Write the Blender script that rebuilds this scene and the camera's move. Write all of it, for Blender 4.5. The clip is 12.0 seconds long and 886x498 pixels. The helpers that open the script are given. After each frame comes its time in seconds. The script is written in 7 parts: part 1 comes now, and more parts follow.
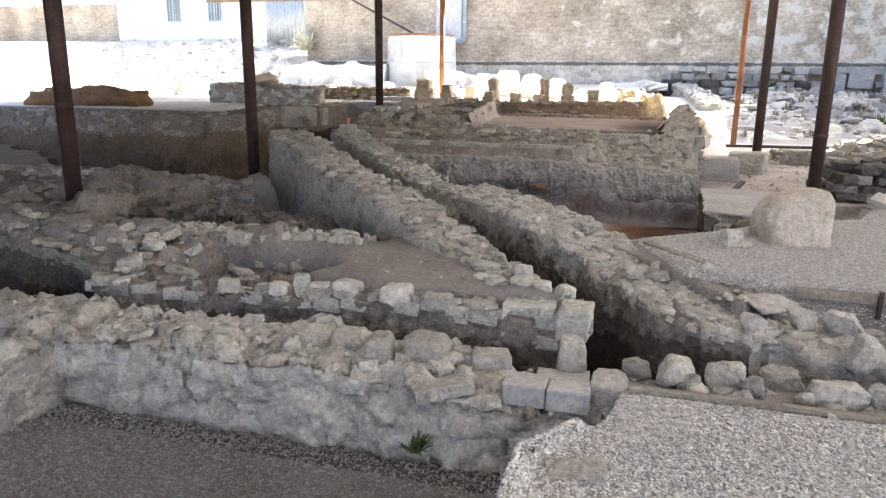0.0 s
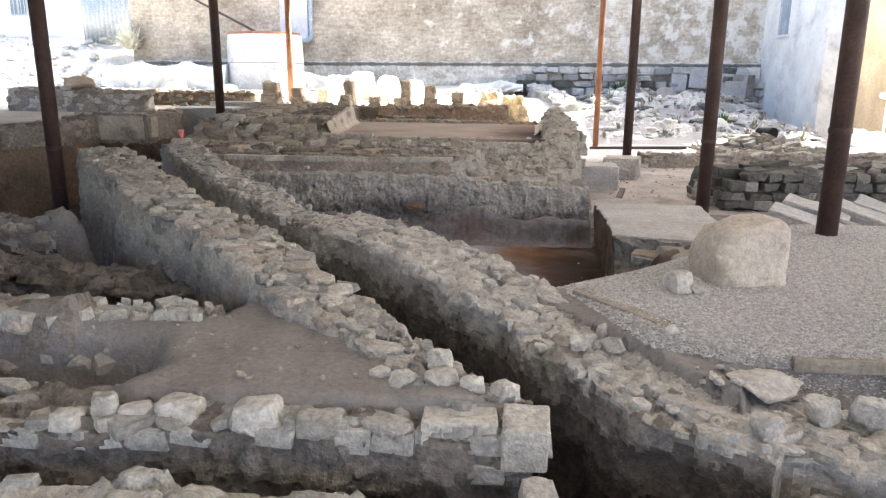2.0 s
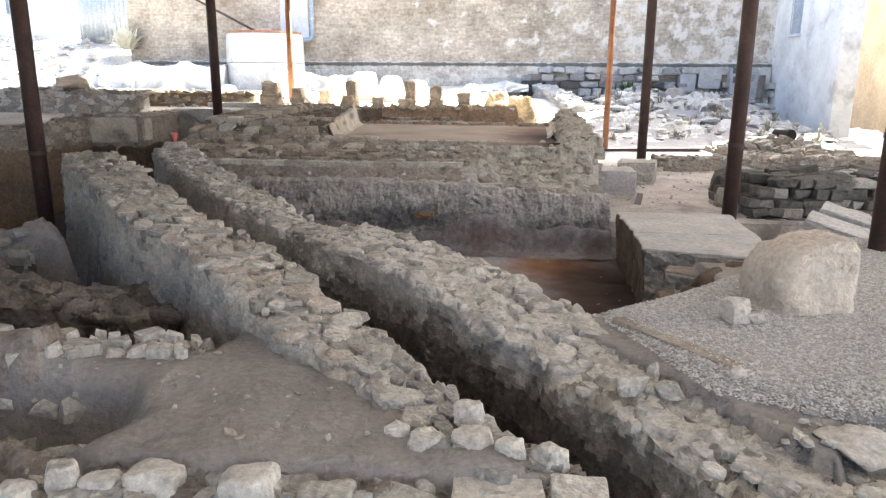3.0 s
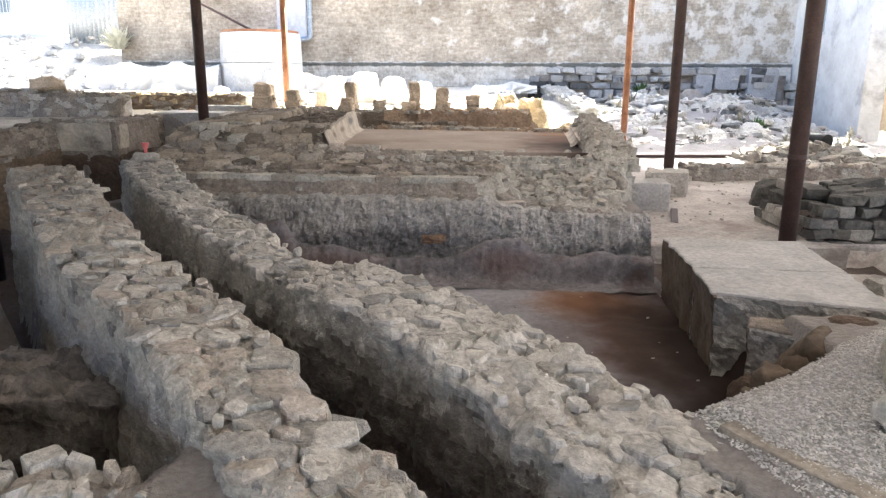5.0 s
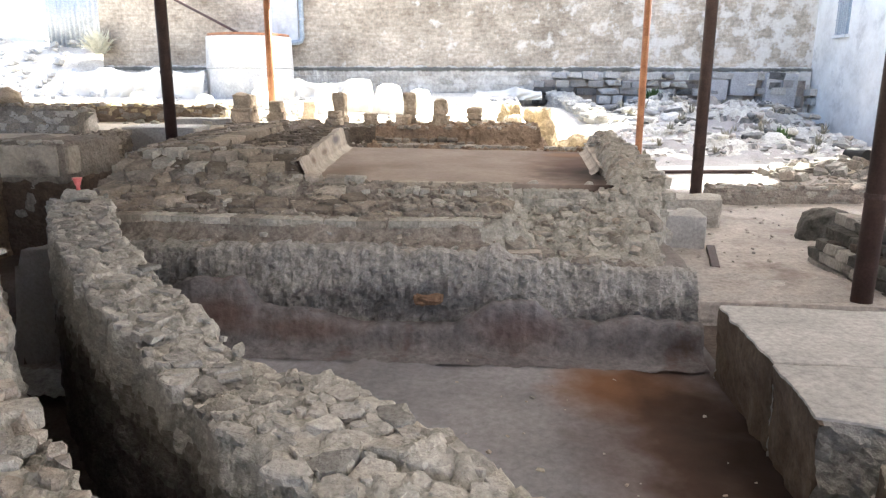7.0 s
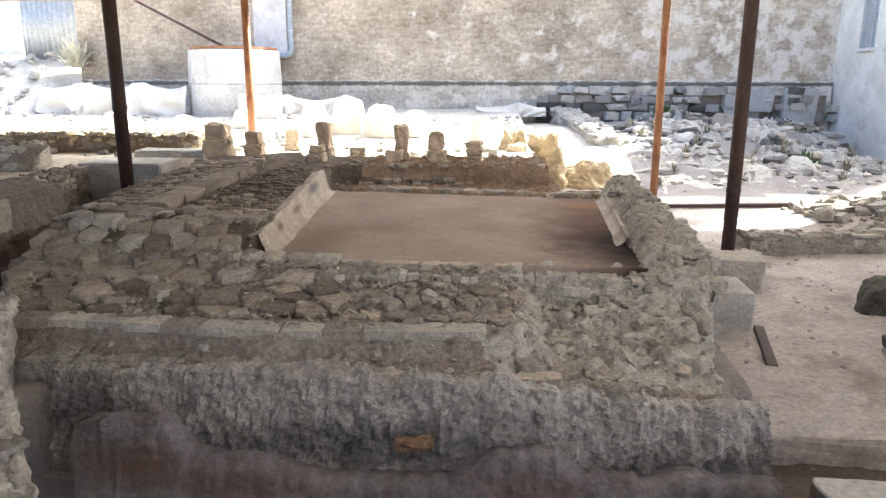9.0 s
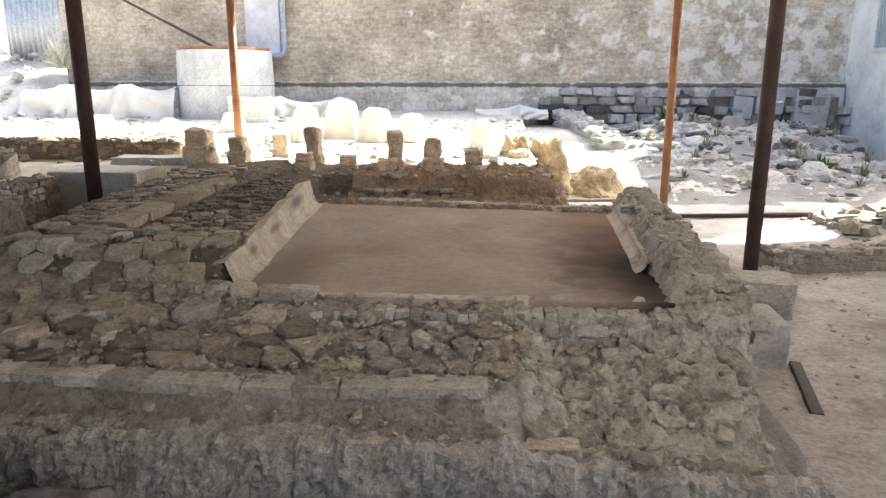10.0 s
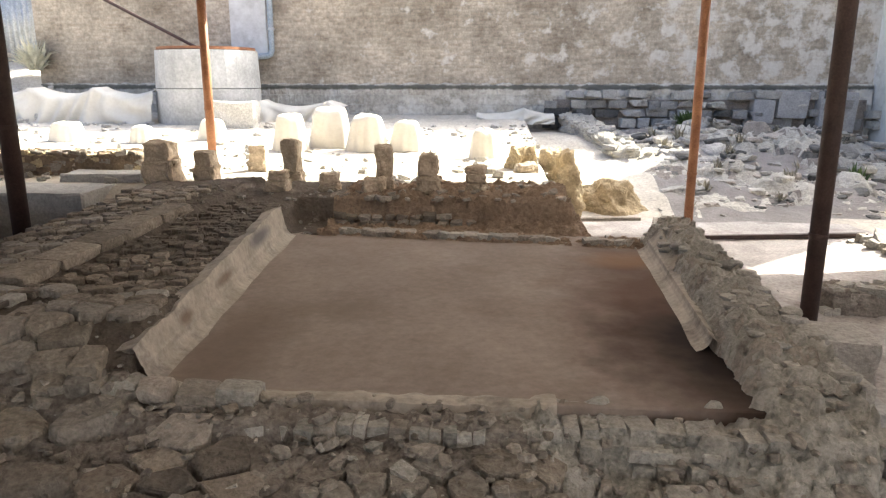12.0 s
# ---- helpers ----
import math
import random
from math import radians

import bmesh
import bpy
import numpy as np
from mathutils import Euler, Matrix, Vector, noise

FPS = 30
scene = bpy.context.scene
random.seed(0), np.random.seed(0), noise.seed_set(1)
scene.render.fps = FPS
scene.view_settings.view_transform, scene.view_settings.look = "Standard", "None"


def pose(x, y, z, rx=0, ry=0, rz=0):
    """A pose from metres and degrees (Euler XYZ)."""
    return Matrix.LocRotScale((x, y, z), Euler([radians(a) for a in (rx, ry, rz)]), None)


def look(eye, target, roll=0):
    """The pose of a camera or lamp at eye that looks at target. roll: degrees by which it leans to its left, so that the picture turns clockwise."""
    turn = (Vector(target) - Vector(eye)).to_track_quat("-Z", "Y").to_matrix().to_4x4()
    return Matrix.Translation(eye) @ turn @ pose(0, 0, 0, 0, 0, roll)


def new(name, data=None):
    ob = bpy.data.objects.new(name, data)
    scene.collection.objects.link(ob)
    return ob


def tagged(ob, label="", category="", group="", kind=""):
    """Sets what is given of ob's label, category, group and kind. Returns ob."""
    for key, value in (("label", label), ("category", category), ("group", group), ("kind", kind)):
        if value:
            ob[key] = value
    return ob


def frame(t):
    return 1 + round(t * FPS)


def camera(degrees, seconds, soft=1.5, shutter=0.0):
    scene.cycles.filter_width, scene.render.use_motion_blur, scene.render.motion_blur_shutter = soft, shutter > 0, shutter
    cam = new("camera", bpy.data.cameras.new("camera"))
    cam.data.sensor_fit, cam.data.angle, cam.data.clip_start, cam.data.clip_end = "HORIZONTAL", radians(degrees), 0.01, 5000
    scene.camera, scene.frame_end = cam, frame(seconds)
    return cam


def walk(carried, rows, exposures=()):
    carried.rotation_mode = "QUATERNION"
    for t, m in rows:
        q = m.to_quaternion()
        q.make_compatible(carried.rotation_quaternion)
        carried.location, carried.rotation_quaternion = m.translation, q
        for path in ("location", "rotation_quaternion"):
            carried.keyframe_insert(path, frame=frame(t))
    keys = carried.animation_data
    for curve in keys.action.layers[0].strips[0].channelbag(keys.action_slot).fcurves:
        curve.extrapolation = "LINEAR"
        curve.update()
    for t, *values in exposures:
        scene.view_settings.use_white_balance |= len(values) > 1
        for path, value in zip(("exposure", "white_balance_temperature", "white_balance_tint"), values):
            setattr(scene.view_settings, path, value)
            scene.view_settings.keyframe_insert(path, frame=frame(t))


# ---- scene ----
cam = camera(64.7, 12.0, soft=1.3)
METRES, EYE, TILT, LEAN, TURN = 10.0, 2.0, 0.0, 0.0, 16.2
ROWS = [
    (0.0, 0.0, 0.0, 0.0, 0.14, -13.68, -0.59),
    (0.5, -0.004, 0.048, 0.003, -3.91, -13.66, -0.52),
    (1.0, -0.0068, 0.0926, 0.0057, -7.88, -13.63, -0.45),
    (1.5, -0.0089, 0.1333, 0.0062, -11.41, -13.6, -0.36),
    (2.0, -0.0115, 0.1698, 0.0051, -12.01, -13.57, -0.35),
    (2.5, -0.0118, 0.2033, 0.0051, -11.98, -13.55, -0.37),
    (3.0, -0.0108, 0.2365, 0.0041, -11.96, -13.53, -0.34),
    (5.0, 0.0045, 0.3773, 0.0046, -11.9, -13.46, -0.31),
    (5.5, 0.0133, 0.4161, 0.0074, -11.89, -13.46, -0.29),
    (6.0, 0.0227, 0.4572, 0.0111, -11.89, -13.46, -0.27),
    (6.5, 0.0326, 0.4986, 0.0139, -11.88, -13.45, -0.23),
    (8.5, 0.0735, 0.6661, 0.0742, -11.91, -13.41, -0.14),
    (9.0, 0.0851, 0.7104, 0.0772, -11.91, -13.38, -0.12),
    (9.5, 0.0972, 0.7559, 0.0779, -11.92, -13.36, -0.09),
    (10.0, 0.1088, 0.8012, 0.081, -11.94, -13.36, -0.1),
    (10.5, 0.1194, 0.8449, 0.0841, -11.94, -13.33, -0.06),
    (11.0, 0.1298, 0.8859, 0.0861, -11.94, -13.32, -0.05),
    (11.5, 0.1394, 0.9269, 0.0884, -11.95, -13.37, -0.05),
    (12.0, 0.1484, 0.969, 0.0901, -11.95, -13.41, -0.03),
]
walk(cam, [(t, pose(0, 0, EYE, TILT, LEAN, TURN) @ pose(METRES * x, METRES * y, METRES * z, 90 + pitch, roll, yaw)) for t, x, y, z, yaw, pitch, roll in ROWS], exposures=[(0.0, 3.0, 5900, 3), (2.5, 3.17, 5850, 2), (6.5, 3.22, 5850, 2), (9.0, 2.93, 5950, 2), (12.0, 2.34, 6200, 3)])

# ---- world, sun ----
SUN_EL, SUN_AZ = 40.5, 50.0      # elevation; azimuth clockwise from +y
world = bpy.data.worlds.new("sky")
scene.world = world
world.use_nodes = True
wn = world.node_tree
sky = wn.nodes.new("ShaderNodeTexSky")
sky.sky_type = "NISHITA"
sky.sun_disc = False
sky.air_density, sky.dust_density, sky.ozone_density = 0.4, 6.0, 0.4      # hazy summer sky
sky.sun_elevation, sky.sun_rotation = radians(SUN_EL), radians(SUN_AZ)
wn.links.new(sky.outputs[0], wn.nodes["Background"].inputs[0])
wn.nodes["Background"].inputs[1].default_value = 0.15
sun = new("sun", bpy.data.lights.new("sun", "SUN"))
sun.data.energy, sun.data.angle, sun.data.color = 4.5, radians(0.5), (1.0, 0.90, 0.75)
sd = Vector((math.cos(radians(SUN_EL)) * math.sin(radians(SUN_AZ)), math.cos(radians(SUN_EL)) * math.cos(radians(SUN_AZ)), math.sin(radians(SUN_EL))))
sun.matrix_world = look(sd * 60, (0, 0, 0))


# ---- materials ----
def surface(name, dark, light, scale=2.0, rough=0.9, bump=0.5, grain=30.0, stain=None, stain_at=0.62, random_shift=0.0, dist=0.02, metal=0.0, mottle=0.72):
    """Mineral or painted surface: two colours over a broad noise, fine grain, optional stains, bump at two sizes."""
    m = bpy.data.materials.new(name)
    m.use_nodes = True
    nt = m.node_tree
    N, L = nt.nodes, nt.links
    bsdf = N["Principled BSDF"]
    bsdf.inputs["Roughness"].default_value = rough
    bsdf.inputs["Metallic"].default_value = metal
    bsdf.inputs["Specular IOR Level"].default_value = 0.25
    geo = N.new("ShaderNodeNewGeometry")
    info = N.new("ShaderNodeObjectInfo")
    sh = N.new("ShaderNodeVectorMath")
    sh.operation = "MULTIPLY_ADD"
    mul = N.new("ShaderNodeMath")
    mul.operation = "MULTIPLY"
    mul.inputs[1].default_value = 37.0 if random_shift else 0.0
    L.new(info.outputs["Random"], mul.inputs[0])
    sh.inputs[1].default_value = (1, 1, 1)
    L.new(geo.outputs["Position"], sh.inputs[0])
    L.new(mul.outputs[0], sh.inputs[2])

    def noi(s, det, ro=0.6):
        n = N.new("ShaderNodeTexNoise")
        n.inputs["Scale"].default_value, n.inputs["Detail"].default_value, n.inputs["Roughness"].default_value = s, det, ro
        L.new(sh.outputs[0], n.inputs["Vector"])
        return n
    big, fine = noi(scale, 5), noi(grain, 4, 0.7)
    ramp = N.new("ShaderNodeMapRange")
    ramp.inputs[1].default_value, ramp.inputs[2].default_value = (0.18, 0.82) if bump >= 0.8 else (0.32, 0.68)
    L.new(big.outputs[0], ramp.inputs[0])
    mix = N.new("ShaderNodeMix")
    mix.data_type = "RGBA"
    mix.inputs[6].default_value, mix.inputs[7].default_value = (*dark, 1), (*light, 1)
    L.new(ramp.outputs[0], mix.inputs[0])
    col = mix.outputs[2]
    g = N.new("ShaderNodeMix")
    g.data_type, g.blend_type = "RGBA", "OVERLAY"
    g.inputs[0].default_value = mottle
    L.new(col, g.inputs[6])
    L.new(fine.outputs[0], g.inputs[7])
    col = g.outputs[2]
    if stain:
        st = noi(scale * 0.6 + 0.3, 6, 0.7)
        r2 = N.new("ShaderNodeMapRange")
        r2.inputs[1].default_value, r2.inputs[2].default_value = stain_at - 0.03, stain_at + 0.12
        L.new(st.outputs[0], r2.inputs[0])
        m2 = N.new("ShaderNodeMix")
        m2.data_type = "RGBA"
        m2.inputs[7].default_value = (*stain, 1)
        L.new(r2.outputs[0], m2.inputs[0])
        L.new(col, m2.inputs[6])
        col = m2.outputs[2]
    if random_shift:
        hs = N.new("ShaderNodeHueSaturation")
        mr = N.new("ShaderNodeMapRange")
        mr.inputs[3].default_value, mr.inputs[4].default_value = 1 - random_shift, 1 + random_shift
        L.new(info.outputs["Random"], mr.inputs[0])
        L.new(mr.outputs[0], hs.inputs["Value"])
        L.new(col, hs.inputs["Color"])
        col = hs.outputs[0]
    L.new(col, bsdf.inputs["Base Color"])
    if bump:
        mid = noi(grain * 0.3, 5, 0.65)
        add = N.new("ShaderNodeMath")
        add.operation = "MULTIPLY_ADD"
        add.inputs[1].default_value = 0.35
        L.new(fine.outputs[0], add.inputs[0])
        L.new(mid.outputs[0], add.inputs[2])
        b = N.new("ShaderNodeBump")
        b.inputs["Strength"].default_value, b.inputs["Distance"].default_value = bump, dist * (1.8 if bump >= 0.8 else 1.0)
        L.new(add.outputs[0], b.inputs["Height"])
        L.new(b.outputs[0], bsdf.inputs["Normal"])
    return m


STONE = surface("limestone", (0.34, 0.32, 0.285), (0.54, 0.515, 0.465), 4.0, 0.9, 1.0, 28, (0.20, 0.18, 0.155), 0.64, 0.22, dist=0.03)
STONE_GREY = surface("grey_limestone", (0.26, 0.247, 0.228), (0.44, 0.42, 0.388), 4.0, 0.9, 1.0, 28, (0.15, 0.14, 0.128), 0.62, 0.22, dist=0.03)
STONE_BROWN = surface("brown_rubble_stone", (0.30, 0.262, 0.225), (0.48, 0.433, 0.378), 4.0, 0.92, 1.0, 28, (0.13, 0.106, 0.087), 0.6, 0.25, dist=0.03)
MOSS = surface("dark_weathered_stone", (0.07, 0.068, 0.062), (0.18, 0.172, 0.16), 5.0, 0.92, 0.9, 26, (0.035, 0.035, 0.03), 0.54, 0.3)
DRY = surface("dry_straw", (0.22, 0.20, 0.15), (0.36, 0.33, 0.26), 8.0, 0.8, 0.1, 30)
LEAF_PALE = surface("pale_straw_leaf", (0.56, 0.53, 0.40), (0.72, 0.69, 0.55), 8.0, 0.6, 0.1, 30)
STONE_PALE = surface("pale_limestone", (0.42, 0.397, 0.36), (0.58, 0.553, 0.508), 3.0, 0.9, 1.0, 22, (0.30, 0.25, 0.20), 0.64, 0.12, dist=0.03)
MORTAR = surface("lime_mortar_rubble", (0.29, 0.272, 0.24), (0.52, 0.495, 0.445), 3.0, 0.95, 1.0, 22, (0.16, 0.138, 0.115), 0.6, dist=0.035)
# mortar in three darker steps, for shade painted down the trench faces
SHADE_MID = surface("half_shaded_mortar", (0.10, 0.086, 0.074), (0.20, 0.177, 0.155), 3.0, 0.95, 1.0, 24, (0.07, 0.057, 0.048), 0.58, dist=0.035)
SHADE_DEEP = surface("deep_shaded_mortar", (0.06, 0.049, 0.042), (0.125, 0.104, 0.09), 3.0, 0.95, 1.0, 24, dist=0.035)
SHADE_FAINT = surface("faint_shaded_mortar", (0.20, 0.18, 0.157), (0.345, 0.318, 0.28), 3.0, 0.95, 1.0, 24, (0.13, 0.112, 0.095), 0.6, dist=0.035)
MORTAR_DARK = surface("dark_earthy_joints", (0.15, 0.13, 0.113), (0.29, 0.258, 0.225), 3.0, 0.95, 1.0, 24, (0.08, 0.066, 0.055), 0.6, dist=0.035)
MORTAR_PALE = surface("pale_lime_mortar", (0.35, 0.332, 0.295), (0.58, 0.556, 0.505), 2.4, 0.95, 1.0, 22, (0.22, 0.195, 0.165), 0.6, dist=0.035)
MORTAR_BROWN = surface("earthy_mortar", (0.20, 0.17, 0.147), (0.37, 0.33, 0.29), 3.0, 0.95, 1.0, 24, (0.10, 0.082, 0.068), 0.6, dist=0.035)
STEP_MORTAR = surface("pale_brown_mortar", (0.215, 0.191, 0.166), (0.41, 0.371, 0.325), 3.0, 0.95, 1.0, 24, (0.115, 0.096, 0.08), 0.61, dist=0.035)
FLAG = surface("brown_flat_stone", (0.24, 0.202, 0.162), (0.45, 0.392, 0.323), 5.0, 0.92, 1.0, 28, (0.125, 0.097, 0.074), 0.6, 0.35, dist=0.035)
FLAG_DARK = surface("dark_brown_flat_stone", (0.185, 0.156, 0.128), (0.34, 0.292, 0.244), 5.0, 0.92, 1.0, 28, (0.10, 0.08, 0.062), 0.6, 0.35, dist=0.035)
JOINTS = surface("dark_brown_rubble_joints", (0.105, 0.085, 0.068), (0.21, 0.175, 0.145), 4.0, 0.95, 1.0, 26, dist=0.04)
OCHRE = surface("ochre_soil_masonry", (0.38, 0.295, 0.18), (0.58, 0.475, 0.31), 3.0, 0.95, 1.0, 20, (0.22, 0.155, 0.085), 0.6, dist=0.05)
WARM_SOIL = surface("warm_brown_soil", (0.17, 0.122, 0.085), (0.30, 0.23, 0.168), 2.2, 0.96, 1.0, 20, (0.10, 0.07, 0.05), 0.6, dist=0.04)
WARM_DARK = surface("deep_brown_soil", (0.075, 0.052, 0.039), (0.15, 0.11, 0.083), 2.2, 0.96, 1.0, 20, dist=0.04)
ORANGE_SOIL = surface("orange_burnt_soil", (0.20, 0.115, 0.06), (0.35, 0.215, 0.12), 2.4, 0.96, 1.0, 20, (0.17, 0.09, 0.045), 0.6, dist=0.05)
EARTH = surface("packed_earth", (0.21, 0.19, 0.178), (0.33, 0.305, 0.288), 1.6, 0.97, 0.8, 26, (0.34, 0.315, 0.29), 0.63, dist=0.03, mottle=0.45)
# brown trench soil, made darker to carry the shade of trenches and pits
TRENCH_EARTH = surface("shade_darkened_earth", (0.075, 0.06, 0.052), (0.135, 0.111, 0.097), 2.0, 0.95, 0.8, 26)
GRAVEL_BED = surface("gravel_bed", (0.28, 0.266, 0.252), (0.46, 0.44, 0.42), 5.0, 0.95, 1.0, 55, dist=0.02)
GRAVEL_DARK = surface("damp_gravel_bed", (0.155, 0.148, 0.143), (0.275, 0.263, 0.25), 5.0, 0.95, 1.0, 55, dist=0.02)
PALE_GROUND = surface("pale_dry_ground", (0.42, 0.38, 0.32), (0.60, 0.56, 0.49), 1.2, 0.95, 0.6, 14, (0.33, 0.29, 0.23), 0.66)
PEBBLE = surface("pebble", (0.37, 0.353, 0.335), (0.78, 0.755, 0.725), 26.0, 0.85, 0.0, 60)
PEBBLE_DARK = surface("dark_pebble", (0.15, 0.145, 0.14), (0.40, 0.385, 0.37), 26.0, 0.85, 0.0, 60)
PLASTER = surface("old_basin_plaster", (0.285, 0.232, 0.198), (0.37, 0.312, 0.272), 1.1, 0.85, 0.12, 14, (0.25, 0.205, 0.17), 0.63, mottle=0.35)
PLASTER_PALE = surface("pale_lime_plaster", (0.38, 0.335, 0.28), (0.58, 0.53, 0.46), 2.5, 0.9, 0.12, 18, (0.19, 0.165, 0.15), 0.55, mottle=0.5)
PLASTER_GREY = surface("grey_pool_plaster", (0.213, 0.209, 0.227), (0.318, 0.313, 0.337), 1.2, 0.85, 0.2, 16, (0.25, 0.236, 0.245), 0.62, mottle=0.5)
YARD = surface("pale_trodden_yard", (0.33, 0.303, 0.285), (0.50, 0.468, 0.445), 1.3, 0.95, 0.7, 18, (0.25, 0.215, 0.195), 0.57)
SLAB = surface("stone_slab", (0.36, 0.352, 0.344), (0.485, 0.475, 0.463), 2.2, 0.88, 0.4, 24, (0.27, 0.255, 0.24), 0.62, 0.06, mottle=0.65)
RUST = surface("rust_painted_steel", (0.042, 0.027, 0.024), (0.078, 0.048, 0.042), 3.0, 0.55, 0.15, 40, (0.045, 0.028, 0.025), 0.6)
# rust lightened to orange so two posts carry sunlight in their colour
RUST_BRIGHT = surface("bright_rust_steel", (0.20, 0.085, 0.045), (0.32, 0.155, 0.08), 3.0, 0.6, 0.15, 40)
WOOD = surface("weathered_board", (0.20, 0.175, 0.145), (0.33, 0.295, 0.25), 3.0, 0.85, 0.4, 30)
CLOTH = surface("cream_tarpaulin", (0.60, 0.56, 0.49), (0.72, 0.68, 0.60), 1.2, 0.85, 0.1, 12, mottle=0.2)
WALL_GREY = surface("pale_grey_render", (0.54, 0.53, 0.51), (0.74, 0.73, 0.705), 0.7, 0.92, 0.25, 5, (0.28, 0.28, 0.27), 0.64, dist=0.04, mottle=0.5)
WHITE = surface("white_render", (0.68, 0.66, 0.62), (0.78, 0.77, 0.74), 1.0, 0.9, 0.2, 10)
METAL = surface("galvanised_sheet", (0.40, 0.42, 0.43), (0.52, 0.54, 0.55), 3.0, 0.45, 0.05, 20, metal=0.5)
PIPE = surface("blue_grey_pipe", (0.30, 0.34, 0.37), (0.40, 0.44, 0.47), 3.0, 0.5, 0.05, 20)
GLASS_BLUE = surface("window_glass", (0.16, 0.19, 0.22), (0.24, 0.28, 0.31), 1.0, 0.15, 0.0, 10)
LEAF = surface("leaf", (0.06, 0.10, 0.03), (0.12, 0.17, 0.06), 8.0, 0.6, 0.1, 30, random_shift=0.2)
BRICK_SOIL = surface("burnt_red_soil", (0.21, 0.148, 0.104), (0.40, 0.305, 0.228), 3.0, 0.97, 1.0, 20, (0.13, 0.085, 0.06), 0.6, dist=0.05)
PINK = surface("pink_plastic", (0.65, 0.16, 0.17), (0.75, 0.22, 0.22), 4.0, 0.5, 0.0, 20)
BLACK = surface("black_rubber", (0.012, 0.012, 0.012), (0.03, 0.03, 0.03), 4.0, 0.7, 0.1, 20)



def sheet(name, colour, through_share):
    """Thin roof sheet that lets part of the daylight through."""
    m = bpy.data.materials.new(name)
    m.use_nodes = True
    N, L = m.node_tree.nodes, m.node_tree.links
    N.remove(N["Principled BSDF"])
    tr, di, mx = N.new("ShaderNodeBsdfTranslucent"), N.new("ShaderNodeBsdfDiffuse"), N.new("ShaderNodeMixShader")
    no, mr, cm = N.new("ShaderNodeTexNoise"), N.new("ShaderNodeMapRange"), N.new("ShaderNodeMix")
    no.inputs["Scale"].default_value, no.inputs["Detail"].default_value = 0.7, 5
    cm.data_type = "RGBA"
    cm.inputs[6].default_value, cm.inputs[7].default_value = (*[c * 0.85 for c in colour], 1), (*colour, 1)
    L.new(no.outputs[0], mr.inputs[0])
    L.new(mr.outputs[0], cm.inputs[0])
    L.new(cm.outputs[2], tr.inputs[0])
    L.new(cm.outputs[2], di.inputs[0])
    mx.inputs[0].default_value = through_share
    L.new(di.outputs[0], mx.inputs[1])
    L.new(tr.outputs[0], mx.inputs[2])
    L.new(mx.outputs[0], N["Material Output"].inputs[0])
    return m


